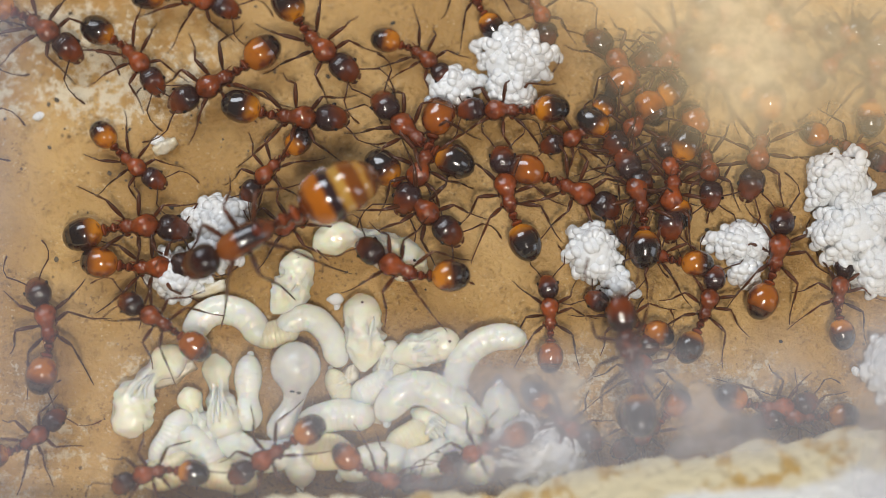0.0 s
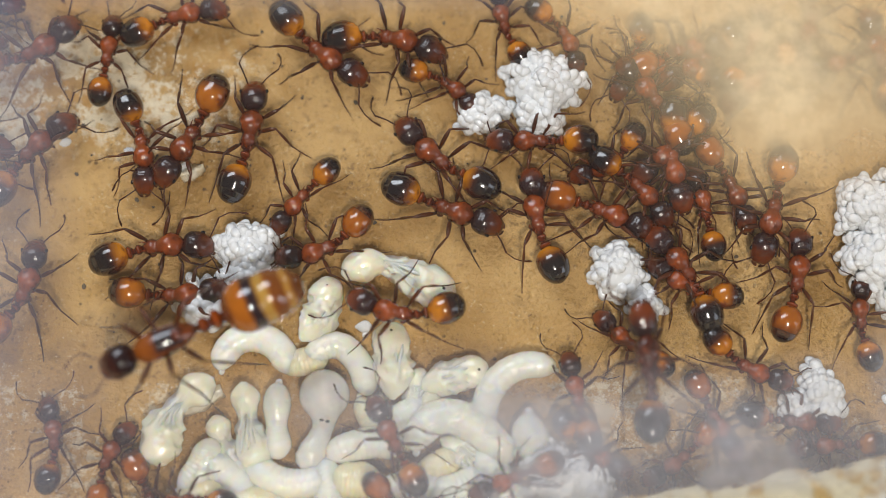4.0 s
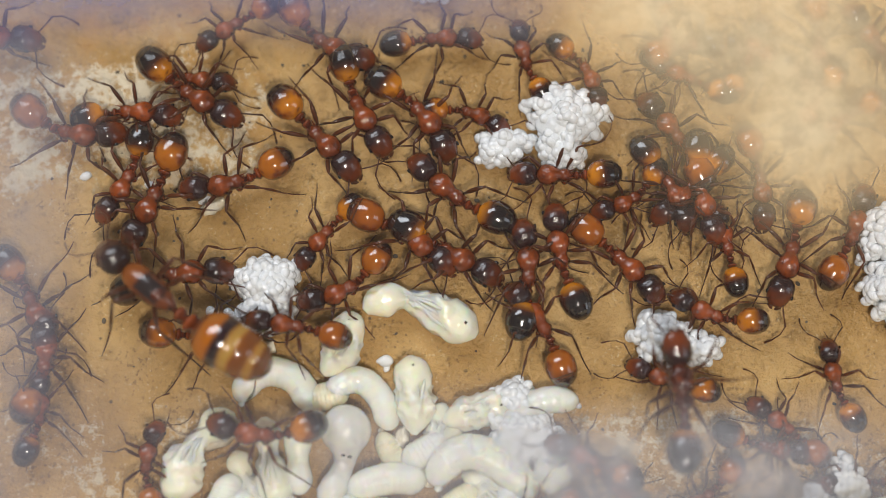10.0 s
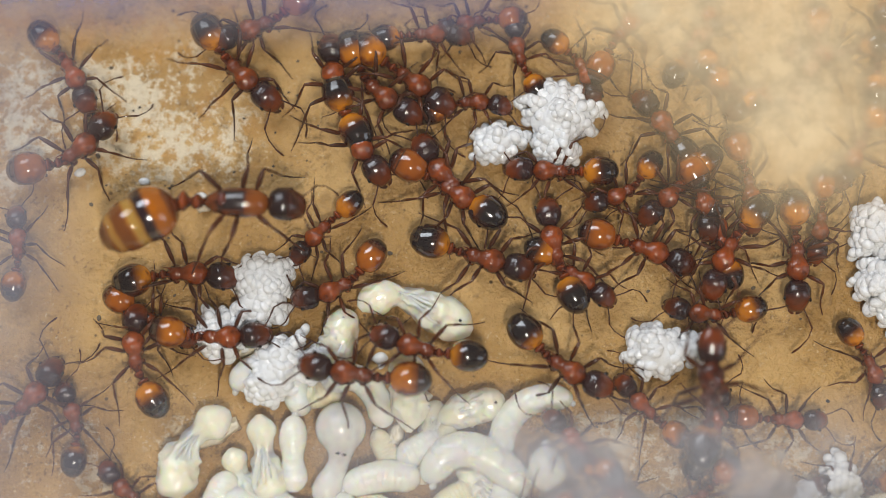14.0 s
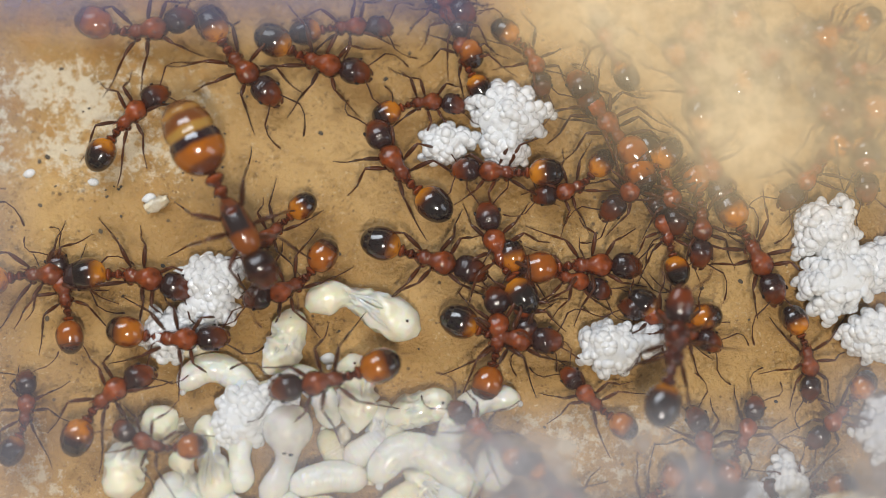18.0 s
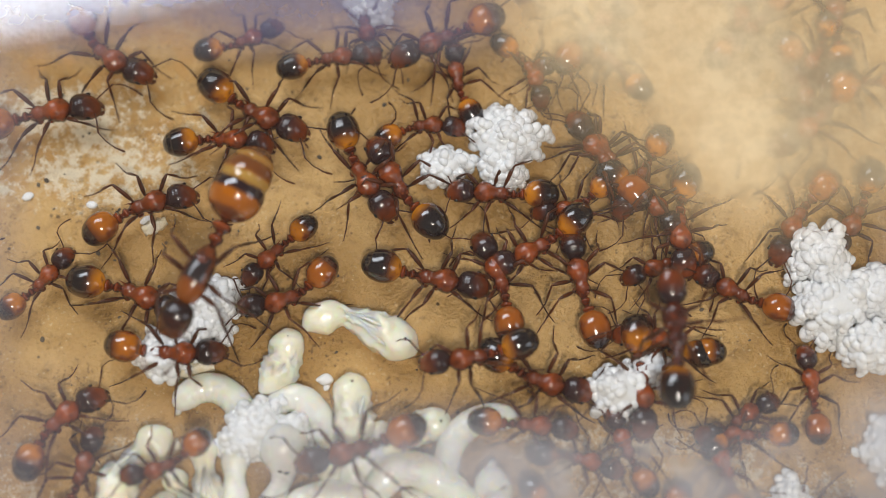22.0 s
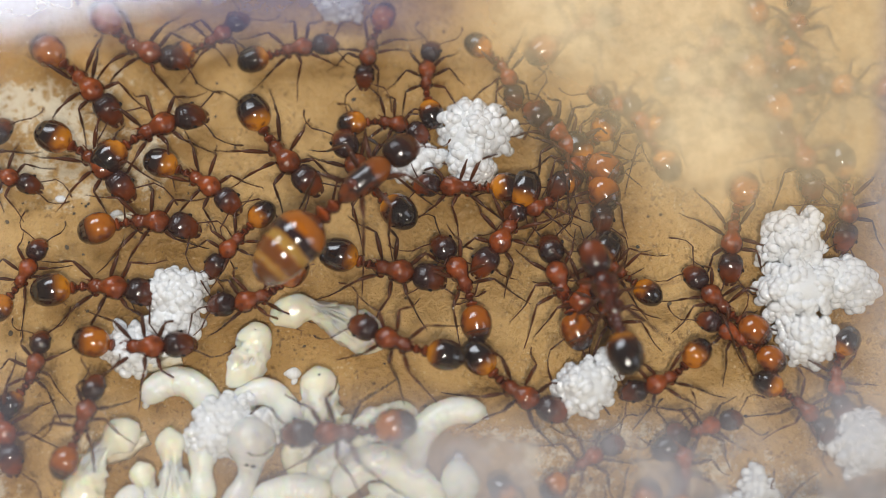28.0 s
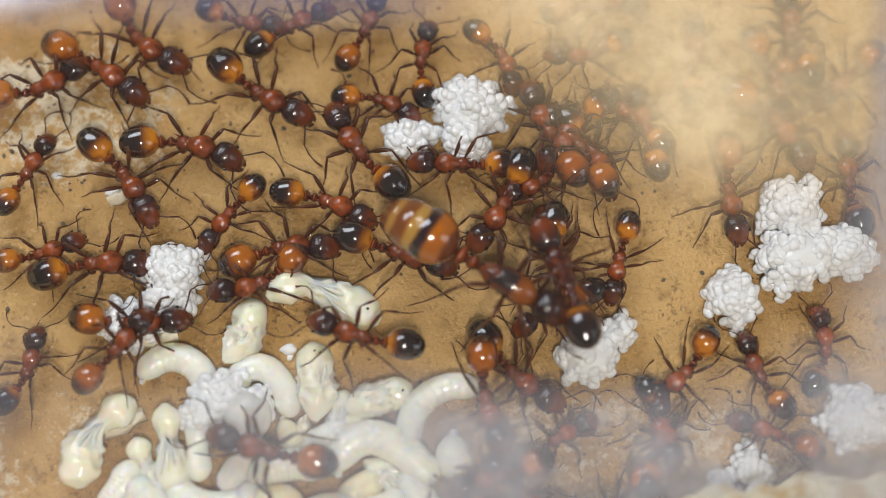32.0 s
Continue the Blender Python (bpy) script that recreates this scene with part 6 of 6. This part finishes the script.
    crawl(ants[52], (0.00, -19.42, 5.58, 0), (2.16, -19.42, 5.58, 0), (2.58, -15.66, 5.54, -32), (3.00, -15.16, 5.51, -53), (3.50, -14.63, 5.03, 14), (4.00, -14.19, 4.51, 82), (5.50, -13.50, 5.58, 23), (7.00, -12.88, 6.62, -36), (8.00, -12.84, 6.62, -27), (9.00, -12.09, 6.72, -24), (9.50, -11.26, 6.79, -86), (10.00, -10.44, 6.95, -147), (10.50, -11.01, 7.05, -81), (11.00, -11.59, 7.24, -15), (11.19, -11.84, 7.79, 50), (11.38, -12.15, 8.25, 116), (12.27, -13.92, 11.90, 116), (17.86, -13.97, 11.83, 182), (23.45, -13.91, 11.76, 249), (24.54, -15.69, 7.13, 249), (24.77, -15.84, 6.55, 297), (25.00, -16.02, 6.02, 345), (28.00, -15.50, 1.93, 340), (29.00, -14.92, 0.99, 336), (30.00, -14.71, 2.06, 349), (32.00, -14.29, 1.16, 420))
    crawl(ants[53], (0.00, -13.73, -15.22, 90), (3.03, -13.73, -15.22, 90), (3.51, -13.71, -10.50, 75), (4.00, -13.70, -9.86, 65), (8.00, -15.54, -9.76, 119), (9.00, -13.23, -8.52, 81), (10.00, -13.07, -8.78, 84), (11.00, -14.80, -8.08, 83), (13.00, -13.21, -9.62, 130), (14.00, -13.39, -9.90, 142), (18.00, -10.66, -8.23, 162), (21.00, -10.58, -8.73, 202), (22.00, -10.06, -8.38, 202), (24.00, -8.43, -8.47, 136), (25.00, -8.46, -8.27, 136), (25.69, -8.45, -9.26, 190), (26.03, -8.38, -12.57, 230), (26.37, -8.28, -15.84, 270), (32.00, -8.13, -16.18, 270))
    crawl(ants[54], (0.00, -9.30, 13.29, -90), (5.23, -9.30, 13.22, -90), (6.12, -9.22, 5.55, -48), (7.00, -9.19, 4.52, -21), (8.00, -7.81, 2.77, -39), (9.00, -7.97, 3.02, -42), (10.00, -7.36, 2.78, -47), (11.00, -7.87, 3.09, -70), (12.00, -8.70, 2.13, -91), (14.00, -4.05, 4.80, -37), (14.50, -3.95, 4.80, -50), (15.00, -3.50, 5.80, -125), (15.50, -3.10, 8.60, -200), (16.00, -2.50, 11.30, -278), (19.55, -1.72, 11.30, -278), (20.08, -1.64, 11.25, -330), (20.61, -1.63, 11.15, -383), (21.15, -1.70, 11.09, -436), (21.74, -0.91, 7.96, -436), (21.87, -0.89, 7.58, -475), (22.00, -0.84, 7.24, -515), (22.58, -0.85, 8.03, -561), (23.16, -0.74, 13.31, -630), (32.00, -0.47, 12.71, -630))
    crawl(ants[55], (0.00, -4.52, 13.31, -90), (5.62, -4.52, 13.20, -90), (6.31, -4.44, 7.11, -25), (7.00, -4.43, 6.33, 18), (8.00, -4.01, 6.05, 15), (9.00, -3.20, 6.23, 6), (10.00, -3.24, 6.41, 2), (11.00, -3.57, 6.42, 0), (12.00, -3.53, 6.39, 4), (14.00, -3.45, 6.42, 0), (17.00, -4.46, 6.81, 0), (18.00, -4.47, 6.73, 2), (19.00, -4.34, 7.18, 0), (20.00, -4.78, 7.02, -4), (21.00, -3.83, 7.07, 22), (22.00, -4.94, 6.53, 8), (23.00, -5.39, 6.40, 9), (24.00, -5.34, 6.36, 0), (25.00, -5.23, 6.28, 8), (28.00, -5.26, 6.66, 11), (29.00, -5.28, 6.73, 8), (30.00, -5.18, 6.59, -3), (31.00, -5.14, 6.63, 8), (32.00, -5.05, 6.70, 27))
    crawl(ants[56], (0.00, -5.77, 4.09, -47), (1.00, -5.16, 4.38, -52), (2.00, -5.97, 4.67, -43), (3.00, -6.52, 4.89, -35), (4.00, -6.62, 4.68, -38), (7.00, -6.31, 3.90, -55), (8.00, -5.89, 3.58, -58), (9.00, -5.95, 3.68, -59), (10.00, -5.94, 3.86, -64), (11.00, -6.37, 4.18, -64), (12.00, -6.73, 3.53, -69), (13.00, -5.92, 3.16, -50), (14.00, -5.88, 2.66, -61), (17.00, -5.87, 3.23, -57), (18.00, -5.50, 5.43, -19), (19.00, -6.15, 4.65, -29), (20.00, -5.08, 3.72, -51), (21.00, -4.58, 2.85, -66), (22.00, -3.80, 2.14, -60), (23.00, -3.37, 2.17, -57), (24.00, -3.19, 2.31, -37), (25.00, -2.82, 1.95, -59), (26.00, -2.70, 3.23, 1), (26.66, -2.64, 8.01, 45), (27.32, -2.62, 12.76, 90), (32.00, -2.60, 12.71, 90))
    crawl(ants[57], (0.00, 0.46, -15.20, 90), (4.59, 0.46, -15.21, 90), (6.00, 0.44, -4.92, 103), (7.00, 0.43, -3.55, 112), (9.00, 0.33, -3.70, 118), (10.00, 0.49, -4.02, 124), (12.00, -0.20, -5.84, 129), (12.23, -0.17, -6.58, 203), (12.47, 0.00, -7.27, 276), (13.55, 0.50, -12.27, 276), (14.48, 0.58, -12.22, 333), (15.42, 0.58, -12.12, 390), (16.35, 0.50, -12.07, 447), (18.21, 1.00, -3.49, 447), (19.00, 1.08, -1.35, 475), (20.00, 0.98, -1.69, 478), (21.00, 0.95, -1.65, 474), (22.00, 1.13, -1.81, 470), (23.00, 1.36, -2.13, 465), (25.00, 1.43, -2.77, 486), (28.00, 0.96, -2.03, 476), (29.00, 0.84, -1.75, 476), (30.00, 1.65, -2.93, 480), (30.50, 1.42, -4.13, 529), (31.00, 1.26, -5.35, 579), (32.00, 1.87, -7.18, 644))
    crawl(ants[58], (0.00, -19.42, 5.06, 0), (7.47, -19.42, 4.86, 0), (8.23, -12.91, 4.85, -6), (9.00, -12.03, 4.84, -10), (11.00, -11.18, 5.09, -11), (13.00, -6.50, 6.66, -8), (13.15, -6.63, 7.13, 48), (13.31, -6.80, 7.54, 104), (14.02, -7.61, 10.70, 104), (16.61, -7.67, 10.62, 178), (19.21, -7.61, 10.54, 251), (19.76, -8.42, 8.14, 251), (19.88, -8.44, 7.85, 309), (20.00, -8.51, 7.62, 366), (21.00, -8.81, 6.55, 355), (22.00, -8.13, 7.20, 382), (23.00, -7.43, 7.37, 390), (24.00, -8.41, 6.87, 420), (24.50, -8.37, 6.81, 488), (25.00, -8.26, 6.68, 555), (26.00, -8.26, 6.91, 502), (27.00, -8.15, 6.95, 448), (28.00, -8.10, 7.07, 394), (29.00, -7.97, 7.13, 375), (30.00, -8.08, 6.97, 351), (31.00, -8.04, 7.12, 364), (32.00, -6.85, 6.87, 348))
    crawl(ants[59], (0.00, -6.65, 1.27, -5), (1.00, -8.05, 1.41, 38), (2.00, -8.55, 1.41, 57), (3.00, -9.02, 1.27, 80), (4.00, -9.03, 1.48, 81), (7.00, -9.17, 1.40, 91), (8.00, -10.49, 2.49, 24), (9.00, -11.94, 3.54, -43), (10.00, -11.94, 4.31, -33), (12.00, -10.61, 4.38, -39), (13.00, -10.21, 4.66, -49), (17.00, -9.98, 6.03, -30), (18.00, -8.25, 5.39, -49), (19.00, -8.61, 4.17, -43), (20.00, -7.26, 2.89, -48), (21.00, -7.79, 4.13, -46), (22.00, -7.63, 4.41, -28), (23.00, -6.65, 3.29, -50), (24.00, -6.39, 3.25, -51), (25.00, -6.13, 2.85, -54), (28.00, -5.59, 2.73, -50), (29.00, -5.75, 2.42, -59), (30.00, -5.49, 3.83, -49), (31.00, -5.68, 4.06, -28), (32.00, -6.09, 4.00, -32))
    crawl(ants[60], (0.00, -19.39, 6.53, 0), (11.09, -19.39, 6.33, 0), (11.54, -15.33, 6.30, -14), (12.00, -14.78, 6.29, -23), (12.24, -15.51, 6.07, -94), (12.48, -16.22, 5.99, -166), (13.59, -21.14, 4.74, -166), (16.61, -21.04, 4.65, -91), (19.64, -20.93, 4.73, -17), (20.59, -16.75, 3.48, -17), (21.00, -15.70, 3.17, -16), (22.00, -15.18, 4.36, 10), (23.00, -13.75, 4.42, -3), (24.00, -13.16, 4.74, 11), (25.00, -12.47, 4.93, -52), (28.00, -12.73, 5.42, -46), (29.00, -12.96, 5.26, -48), (31.00, -12.29, 5.25, -34), (32.00, -11.87, 4.97, -34))
    crawl(ants[61], (0.00, -1.47, 13.32, -90), (11.76, -1.47, 13.12, -90), (12.38, -1.53, 7.63, -133), (13.00, -1.55, 6.91, -161), (17.00, -1.41, 6.92, -180), (18.00, -0.53, 6.91, -236), (19.00, 0.38, 6.84, -292), (20.50, -1.61, 7.37, -365), (22.00, -3.71, 7.92, -439), (23.00, -2.48, 7.86, -436), (24.00, -2.53, 6.50, -449), (25.00, -1.92, 7.02, -423), (28.00, -2.36, 6.78, -464), (29.00, -2.40, 6.92, -422), (30.00, -1.45, 6.79, -380), (30.50, -1.99, 6.86, -443), (31.00, -2.54, 7.02, -507), (31.50, -2.50, 6.83, -580), (32.00, -2.38, 6.58, -653))
    crawl(ants[62], (0.00, -2.73, -15.20, 90), (10.88, -2.73, -15.40, 90), (12.00, -2.80, -6.15, 136), (13.00, -2.83, -4.93, 166), (17.00, -6.31, -8.87, 159), (17.14, -6.02, -9.31, 234), (17.28, -5.64, -9.63, 308), (17.94, -3.58, -12.23, 308), (18.74, -3.55, -12.14, 367), (19.54, -3.61, -12.06, 426), (20.56, -1.55, -7.37, 426), (20.78, -1.36, -6.78, 464), (21.00, -1.15, -6.23, 502), (24.00, 2.48, -3.93, 570), (25.00, 0.70, -4.99, 542), (28.00, -1.18, -4.45, 519), (29.00, -1.53, -3.91, 500), (30.00, -1.90, -3.92, 505), (31.00, -1.96, -4.38, 503), (32.00, -2.37, -5.05, 523))
    crawl(ants[63], (0.00, 8.10, 13.31, -90), (12.18, 8.10, 13.11, -90), (13.09, 8.16, 5.30, -49), (14.00, 8.18, 4.26, -22), (17.00, 9.92, 6.47, -24), (18.00, 10.38, 5.87, -56), (19.00, 9.62, 5.39, 0), (20.00, 10.09, 6.86, 31), (20.32, 10.32, 7.90, 74), (21.05, 11.45, 11.91, 74), (21.59, 11.51, 11.87, 24), (22.12, 11.51, 11.79, -27), (22.65, 11.45, 11.75, -78), (23.60, 12.58, 6.54, -78), (23.80, 12.66, 5.90, -123), (24.00, 12.77, 5.30, -168), (28.00, 13.38, 5.16, -175), (29.00, 13.95, 4.90, -186), (30.00, 13.62, 4.71, -175), (30.67, 14.47, 4.64, -105), (31.01, 17.43, 4.65, -52), (31.35, 20.36, 4.72, 0), (32.00, 20.36, 4.72, 0))
    crawl(ants[64], (0.00, 3.66, -15.22, 90), (14.38, 3.66, -15.42, 90), (16.00, 3.73, -4.22, 27), (17.00, 3.74, -2.74, -14), (18.00, 3.44, -2.36, -18), (18.51, 3.40, -4.31, -89), (19.71, 3.52, -11.88, -89), (20.24, 3.59, -11.84, -30), (20.77, 3.59, -11.76, 29), (21.31, 3.52, -11.71, 88), (21.79, 3.65, -8.65, 88), (21.90, 3.72, -8.30, 37), (22.00, 3.75, -7.98, -15), (25.00, 9.02, -7.54, 18), (28.00, 8.96, -7.24, 21), (29.00, 8.70, -7.68, 36), (30.00, 7.97, -7.82, 35), (31.00, 7.85, -7.77, 48), (31.50, 7.95, -7.81, -12), (32.00, 7.96, -7.84, -73))
    crawl(ants[65], (0.00, 11.82, -15.22, 90), (15.62, 11.82, -15.42, 90), (16.31, 11.75, -9.10, 144), (17.00, 11.73, -8.28, 180), (18.00, 12.75, -7.08, 227), (19.00, 13.81, -5.83, 275), (19.33, 13.85, -5.92, 329), (19.67, 13.84, -5.97, 382), (20.00, 13.76, -6.04, 436), (21.00, 11.56, -6.60, 488), (22.00, 9.40, -7.20, 540), (22.50, 10.39, -6.80, 588), (23.00, 11.42, -6.37, 637), (23.50, 10.73, -6.76, 592), (24.00, 10.07, -7.11, 546), (24.82, 10.09, -8.16, 580), (25.64, 10.17, -15.62, 630), (32.00, 10.42, -16.18, 630))
    crawl(ants[66], (0.00, 13.23, 13.32, -90), (16.68, 13.23, 13.12, -90), (17.34, 13.17, 7.31, -141), (18.00, 13.15, 6.56, -175), (19.00, 14.05, 5.74, -117), (21.00, 11.88, 6.46, -148), (22.00, 12.69, 6.73, -127), (23.00, 12.36, 6.75, -104), (25.00, 12.43, 5.66, -131), (29.00, 11.38, 6.07, -158), (31.00, 6.86, 5.97, -184), (32.00, 5.67, 5.56, -172))
    crawl(ants[67], (0.00, 19.89, 2.55, 180), (17.93, 19.89, 2.35, 180), (19.00, 11.25, 2.31, 200), (20.00, 10.08, 2.29, 213), (21.00, 12.29, 3.55, 186), (22.00, 12.50, 4.12, 221), (23.00, 12.47, 4.48, 221), (24.00, 12.10, 3.49, 212), (25.00, 12.22, 4.03, 223), (27.00, 12.69, 3.24, 262), (29.00, 13.05, 2.80, 301), (30.00, 13.09, 2.62, 276), (31.00, 12.11, 2.37, 298), (32.00, 12.30, 2.91, 309))
    crawl(ants[68], (0.00, 19.92, -5.12, 180), (21.71, 19.92, -5.32, 180), (22.35, 14.38, -5.37, 221), (23.00, 13.65, -5.39, 248), (25.00, 13.75, -5.31, 250), (29.00, 13.67, -5.35, 271), (30.00, 13.57, -5.40, 274), (30.33, 13.68, -5.34, 332), (30.67, 13.73, -5.25, 389), (31.00, 13.70, -5.20, 446), (32.00, 13.61, -5.24, 449))
    crawl(ants[69], (0.00, 11.02, 4.82, -91), (8.00, 10.88, 6.23, -114), (12.00, 10.19, 5.90, -83), (14.00, 10.49, 5.52, -108), (19.00, 13.42, 4.95, -80), (23.00, 11.82, 5.57, -86), (30.00, 12.20, 4.51, -70), (32.00, 12.35, 4.65, -77))
    crawl(ants[70], (0.00, 8.89, 4.82, 83), (8.00, 8.43, 4.86, 59), (12.00, 7.38, 6.64, 79), (14.00, 6.78, 6.67, 90), (19.00, 11.05, 5.20, 45), (23.00, 9.61, 8.34, 71), (30.00, 9.81, 5.83, 33), (32.00, 9.54, 5.52, 87))
    crawl(ants[71], (0.00, 8.73, 2.62, 150), (8.00, 4.63, 4.86, 175), (12.00, 7.13, 4.96, 135), (14.00, 7.23, 4.59, 144), (19.00, 8.92, 5.69, 154), (23.00, 4.62, 6.45, 126), (30.00, 7.47, 3.42, 156), (32.00, 7.22, 3.15, 135))
    crawl(ants[72], (0.00, 6.52, 3.24, 16), (8.00, 6.24, 5.81, 7), (12.00, 5.75, 6.32, 1), (14.00, 3.64, 6.46, 48), (19.00, 9.45, 7.68, 45), (23.00, 3.72, 7.67, 39), (30.00, 5.75, 7.39, 14), (32.00, 6.11, 7.50, 0))
    crawl(ants[73], (0.00, 13.75, 4.40, 178), (8.00, 11.42, 4.12, 209), (12.00, 10.47, 2.78, 209), (14.00, 8.82, 3.96, 198), (19.00, 15.01, 5.22, 178), (23.00, 13.96, 5.68, 178), (30.00, 15.28, 4.95, 170), (32.00, 15.00, 4.65, 225))
    crawl(ants[74], (0.00, 14.17, 2.72, 80), (12.00, 12.53, 6.22, 125), (14.00, 12.82, 5.83, 80), (19.00, 16.30, 6.92, 88), (23.00, 12.88, 8.00, 90), (30.00, 13.14, 6.72, 82), (32.00, 13.16, 6.40, 104))
    crawl(ants[75], (0.00, 5.15, 0.03, -56), (3.00, 4.95, -0.40, -46), (8.00, 3.69, 1.01, -62), (12.00, 6.41, 1.03, -68), (14.00, 6.33, 0.69, -77), (18.00, 6.96, 0.91, -74), (23.00, 6.10, 1.30, -42), (30.00, 5.61, 1.70, -85), (32.00, 5.78, 1.87, -64))
    crawl(ants[76], (0.00, 6.92, -1.20, -99), (3.00, 6.16, 0.21, -85), (8.00, 5.32, 2.04, -81), (12.00, 7.14, -1.00, -76), (14.00, 7.26, -1.33, -118), (18.00, 8.38, 1.93, -74), (23.00, 7.04, -0.36, -96), (30.00, 4.72, -2.47, -110), (32.00, 4.50, -2.28, -75))
    crawl(ants[77], (0.00, 5.08, -7.70, 100), (1.00, 5.03, -7.38, 98), (2.00, 4.35, -6.95, 95), (3.00, 4.42, -6.72, 95), (4.00, 4.63, -6.92, 95), (7.00, 4.63, -7.85, 92), (8.00, 4.46, -7.79, 95), (9.00, 4.53, -6.95, 95), (12.00, 6.13, -6.61, 92), (13.00, 6.39, -7.66, 95), (14.00, 6.05, -6.63, 85), (17.00, 5.95, -5.57, 82), (18.00, 6.71, -5.28, 80), (19.00, 6.93, -4.68, 85), (20.00, 7.34, -4.75, 90), (21.00, 7.00, -4.28, 92), (22.00, 6.81, -4.26, 92), (23.00, 6.63, -4.06, 88), (24.00, 6.64, -4.21, 85), (25.00, 6.20, -4.21, 85), (28.00, 5.82, -3.40, 107), (29.00, 5.65, -3.48, 109), (30.00, 5.23, -3.71, 110), (31.00, 5.01, -3.36, 112), (32.00, 4.48, -3.36, 112), under_glass=True)
    shift(larva_arched, (0.00, -8.73, -6.00, floor_height(-8.73, -6.00), -6), (9.00, -8.73, -6.00, floor_height(-8.73, -6.00), -6), (12.00, -8.65, -6.00, floor_height(-8.73, -6.00), -24), (32.00, -8.62, -6.00, floor_height(-8.73, -6.00), -26))
    shift(eggs_mid, (0.00, 4.10, -3.53, 0.00, -54), (1.00, 4.05, -3.51, 0.00, -54), (2.00, 3.97, -3.44, 0.00, -54), (3.00, 3.99, -3.22, 0.00, -50), (4.00, 3.96, -3.26, 0.00, -50), (7.00, 4.33, -4.07, 0.00, -22), (8.00, 4.45, -4.02, 0.00, -22), (9.00, 4.69, -4.42, 0.00, -15), (11.00, 4.65, -4.36, 0.00, -12), (13.00, 4.66, -4.54, 0.00, -5), (14.00, 4.62, -4.90, 0.00, 5), (17.00, 4.73, -4.58, 0.00, 15), (18.00, 4.86, -4.79, 0.00, 15), (19.00, 4.70, -4.56, 0.00, 10), (20.00, 5.08, -4.54, 0.00, 10), (21.00, 4.84, -5.39, 0.00, 30), (22.00, 5.14, -5.61, 0.00, 35), (23.00, 5.12, -5.68, 0.00, 45), (24.00, 5.14, -5.72, 0.00, 45), (25.00, 5.19, -5.70, 0.00, 45), (28.00, 5.10, -5.73, 0.00, 45), (30.00, 5.23, -5.79, 0.00, 42), (31.00, 5.26, -5.75, 0.00, 42), (32.00, 5.41, -5.49, 0.00, 40))
    shift(eggs_carried, (0.00, 9.35, -3.23, 0.00, -0), (1.00, 8.40, -3.41, 0.00, -10), (2.00, 8.42, -3.44, 0.00, -30), (3.00, 10.84, -7.18, 0.00, -60), (4.00, 10.89, -7.61, 0.00, -70), (7.00, 10.87, -9.68, 0.00, -80), (32.00, 10.87, -9.68, 0.00, -80))
    shift(eggs_big, (0.00, 13.06, -2.11, 0.00, -0), (19.00, 12.72, -1.77, 0.00, -0), (23.00, 12.47, -2.00, 0.00, -0), (25.00, 12.56, -2.01, 0.00, -5), (28.00, 12.59, -1.63, 0.00, -8), (29.00, 12.66, -1.70, 0.00, -8), (31.00, 12.79, -1.32, 0.00, -8), (32.00, 12.79, -1.32, 0.00, -8))
    shift(eggs_piece, (0.00, 13.99, -4.16, 0.00, -0), (19.00, 13.99, -4.36, 0.00, -0), (23.00, 13.71, -4.01, 0.00, -0), (25.00, 14.37, -4.22, 0.00, -5), (28.00, 12.84, -4.05, 0.00, -20), (29.00, 12.10, -4.54, 0.00, -40), (30.00, 10.45, -4.09, 0.00, -80), (31.00, 10.42, -3.36, 0.00, -90), (32.00, 10.47, -3.39, 0.00, -90))
    shift(eggs_brood, (0.00, 2.30, -10.70, 0.00, -0), (7.00, 2.30, -10.60, 0.00, -0), (8.00, 2.22, -8.93, 0.00, -0), (9.00, -0.19, -8.09, 0.00, -20), (10.00, -0.07, -7.73, 0.00, -30), (11.00, 0.85, -5.74, 0.00, -60), (12.00, -2.37, -3.82, 0.00, -90), (13.00, -5.95, -4.84, 0.00, -120), (14.00, -8.50, -5.58, 0.00, -130), (17.00, -7.43, -6.78, 0.00, -140), (18.00, -7.81, -7.11, 0.00, -140), (19.00, -7.86, -7.27, 0.00, -140), (23.00, -7.23, -6.91, 0.00, -140), (31.00, -7.37, -7.10, 0.00, -140), (32.00, -7.37, -7.10, 0.00, -140))


motions()
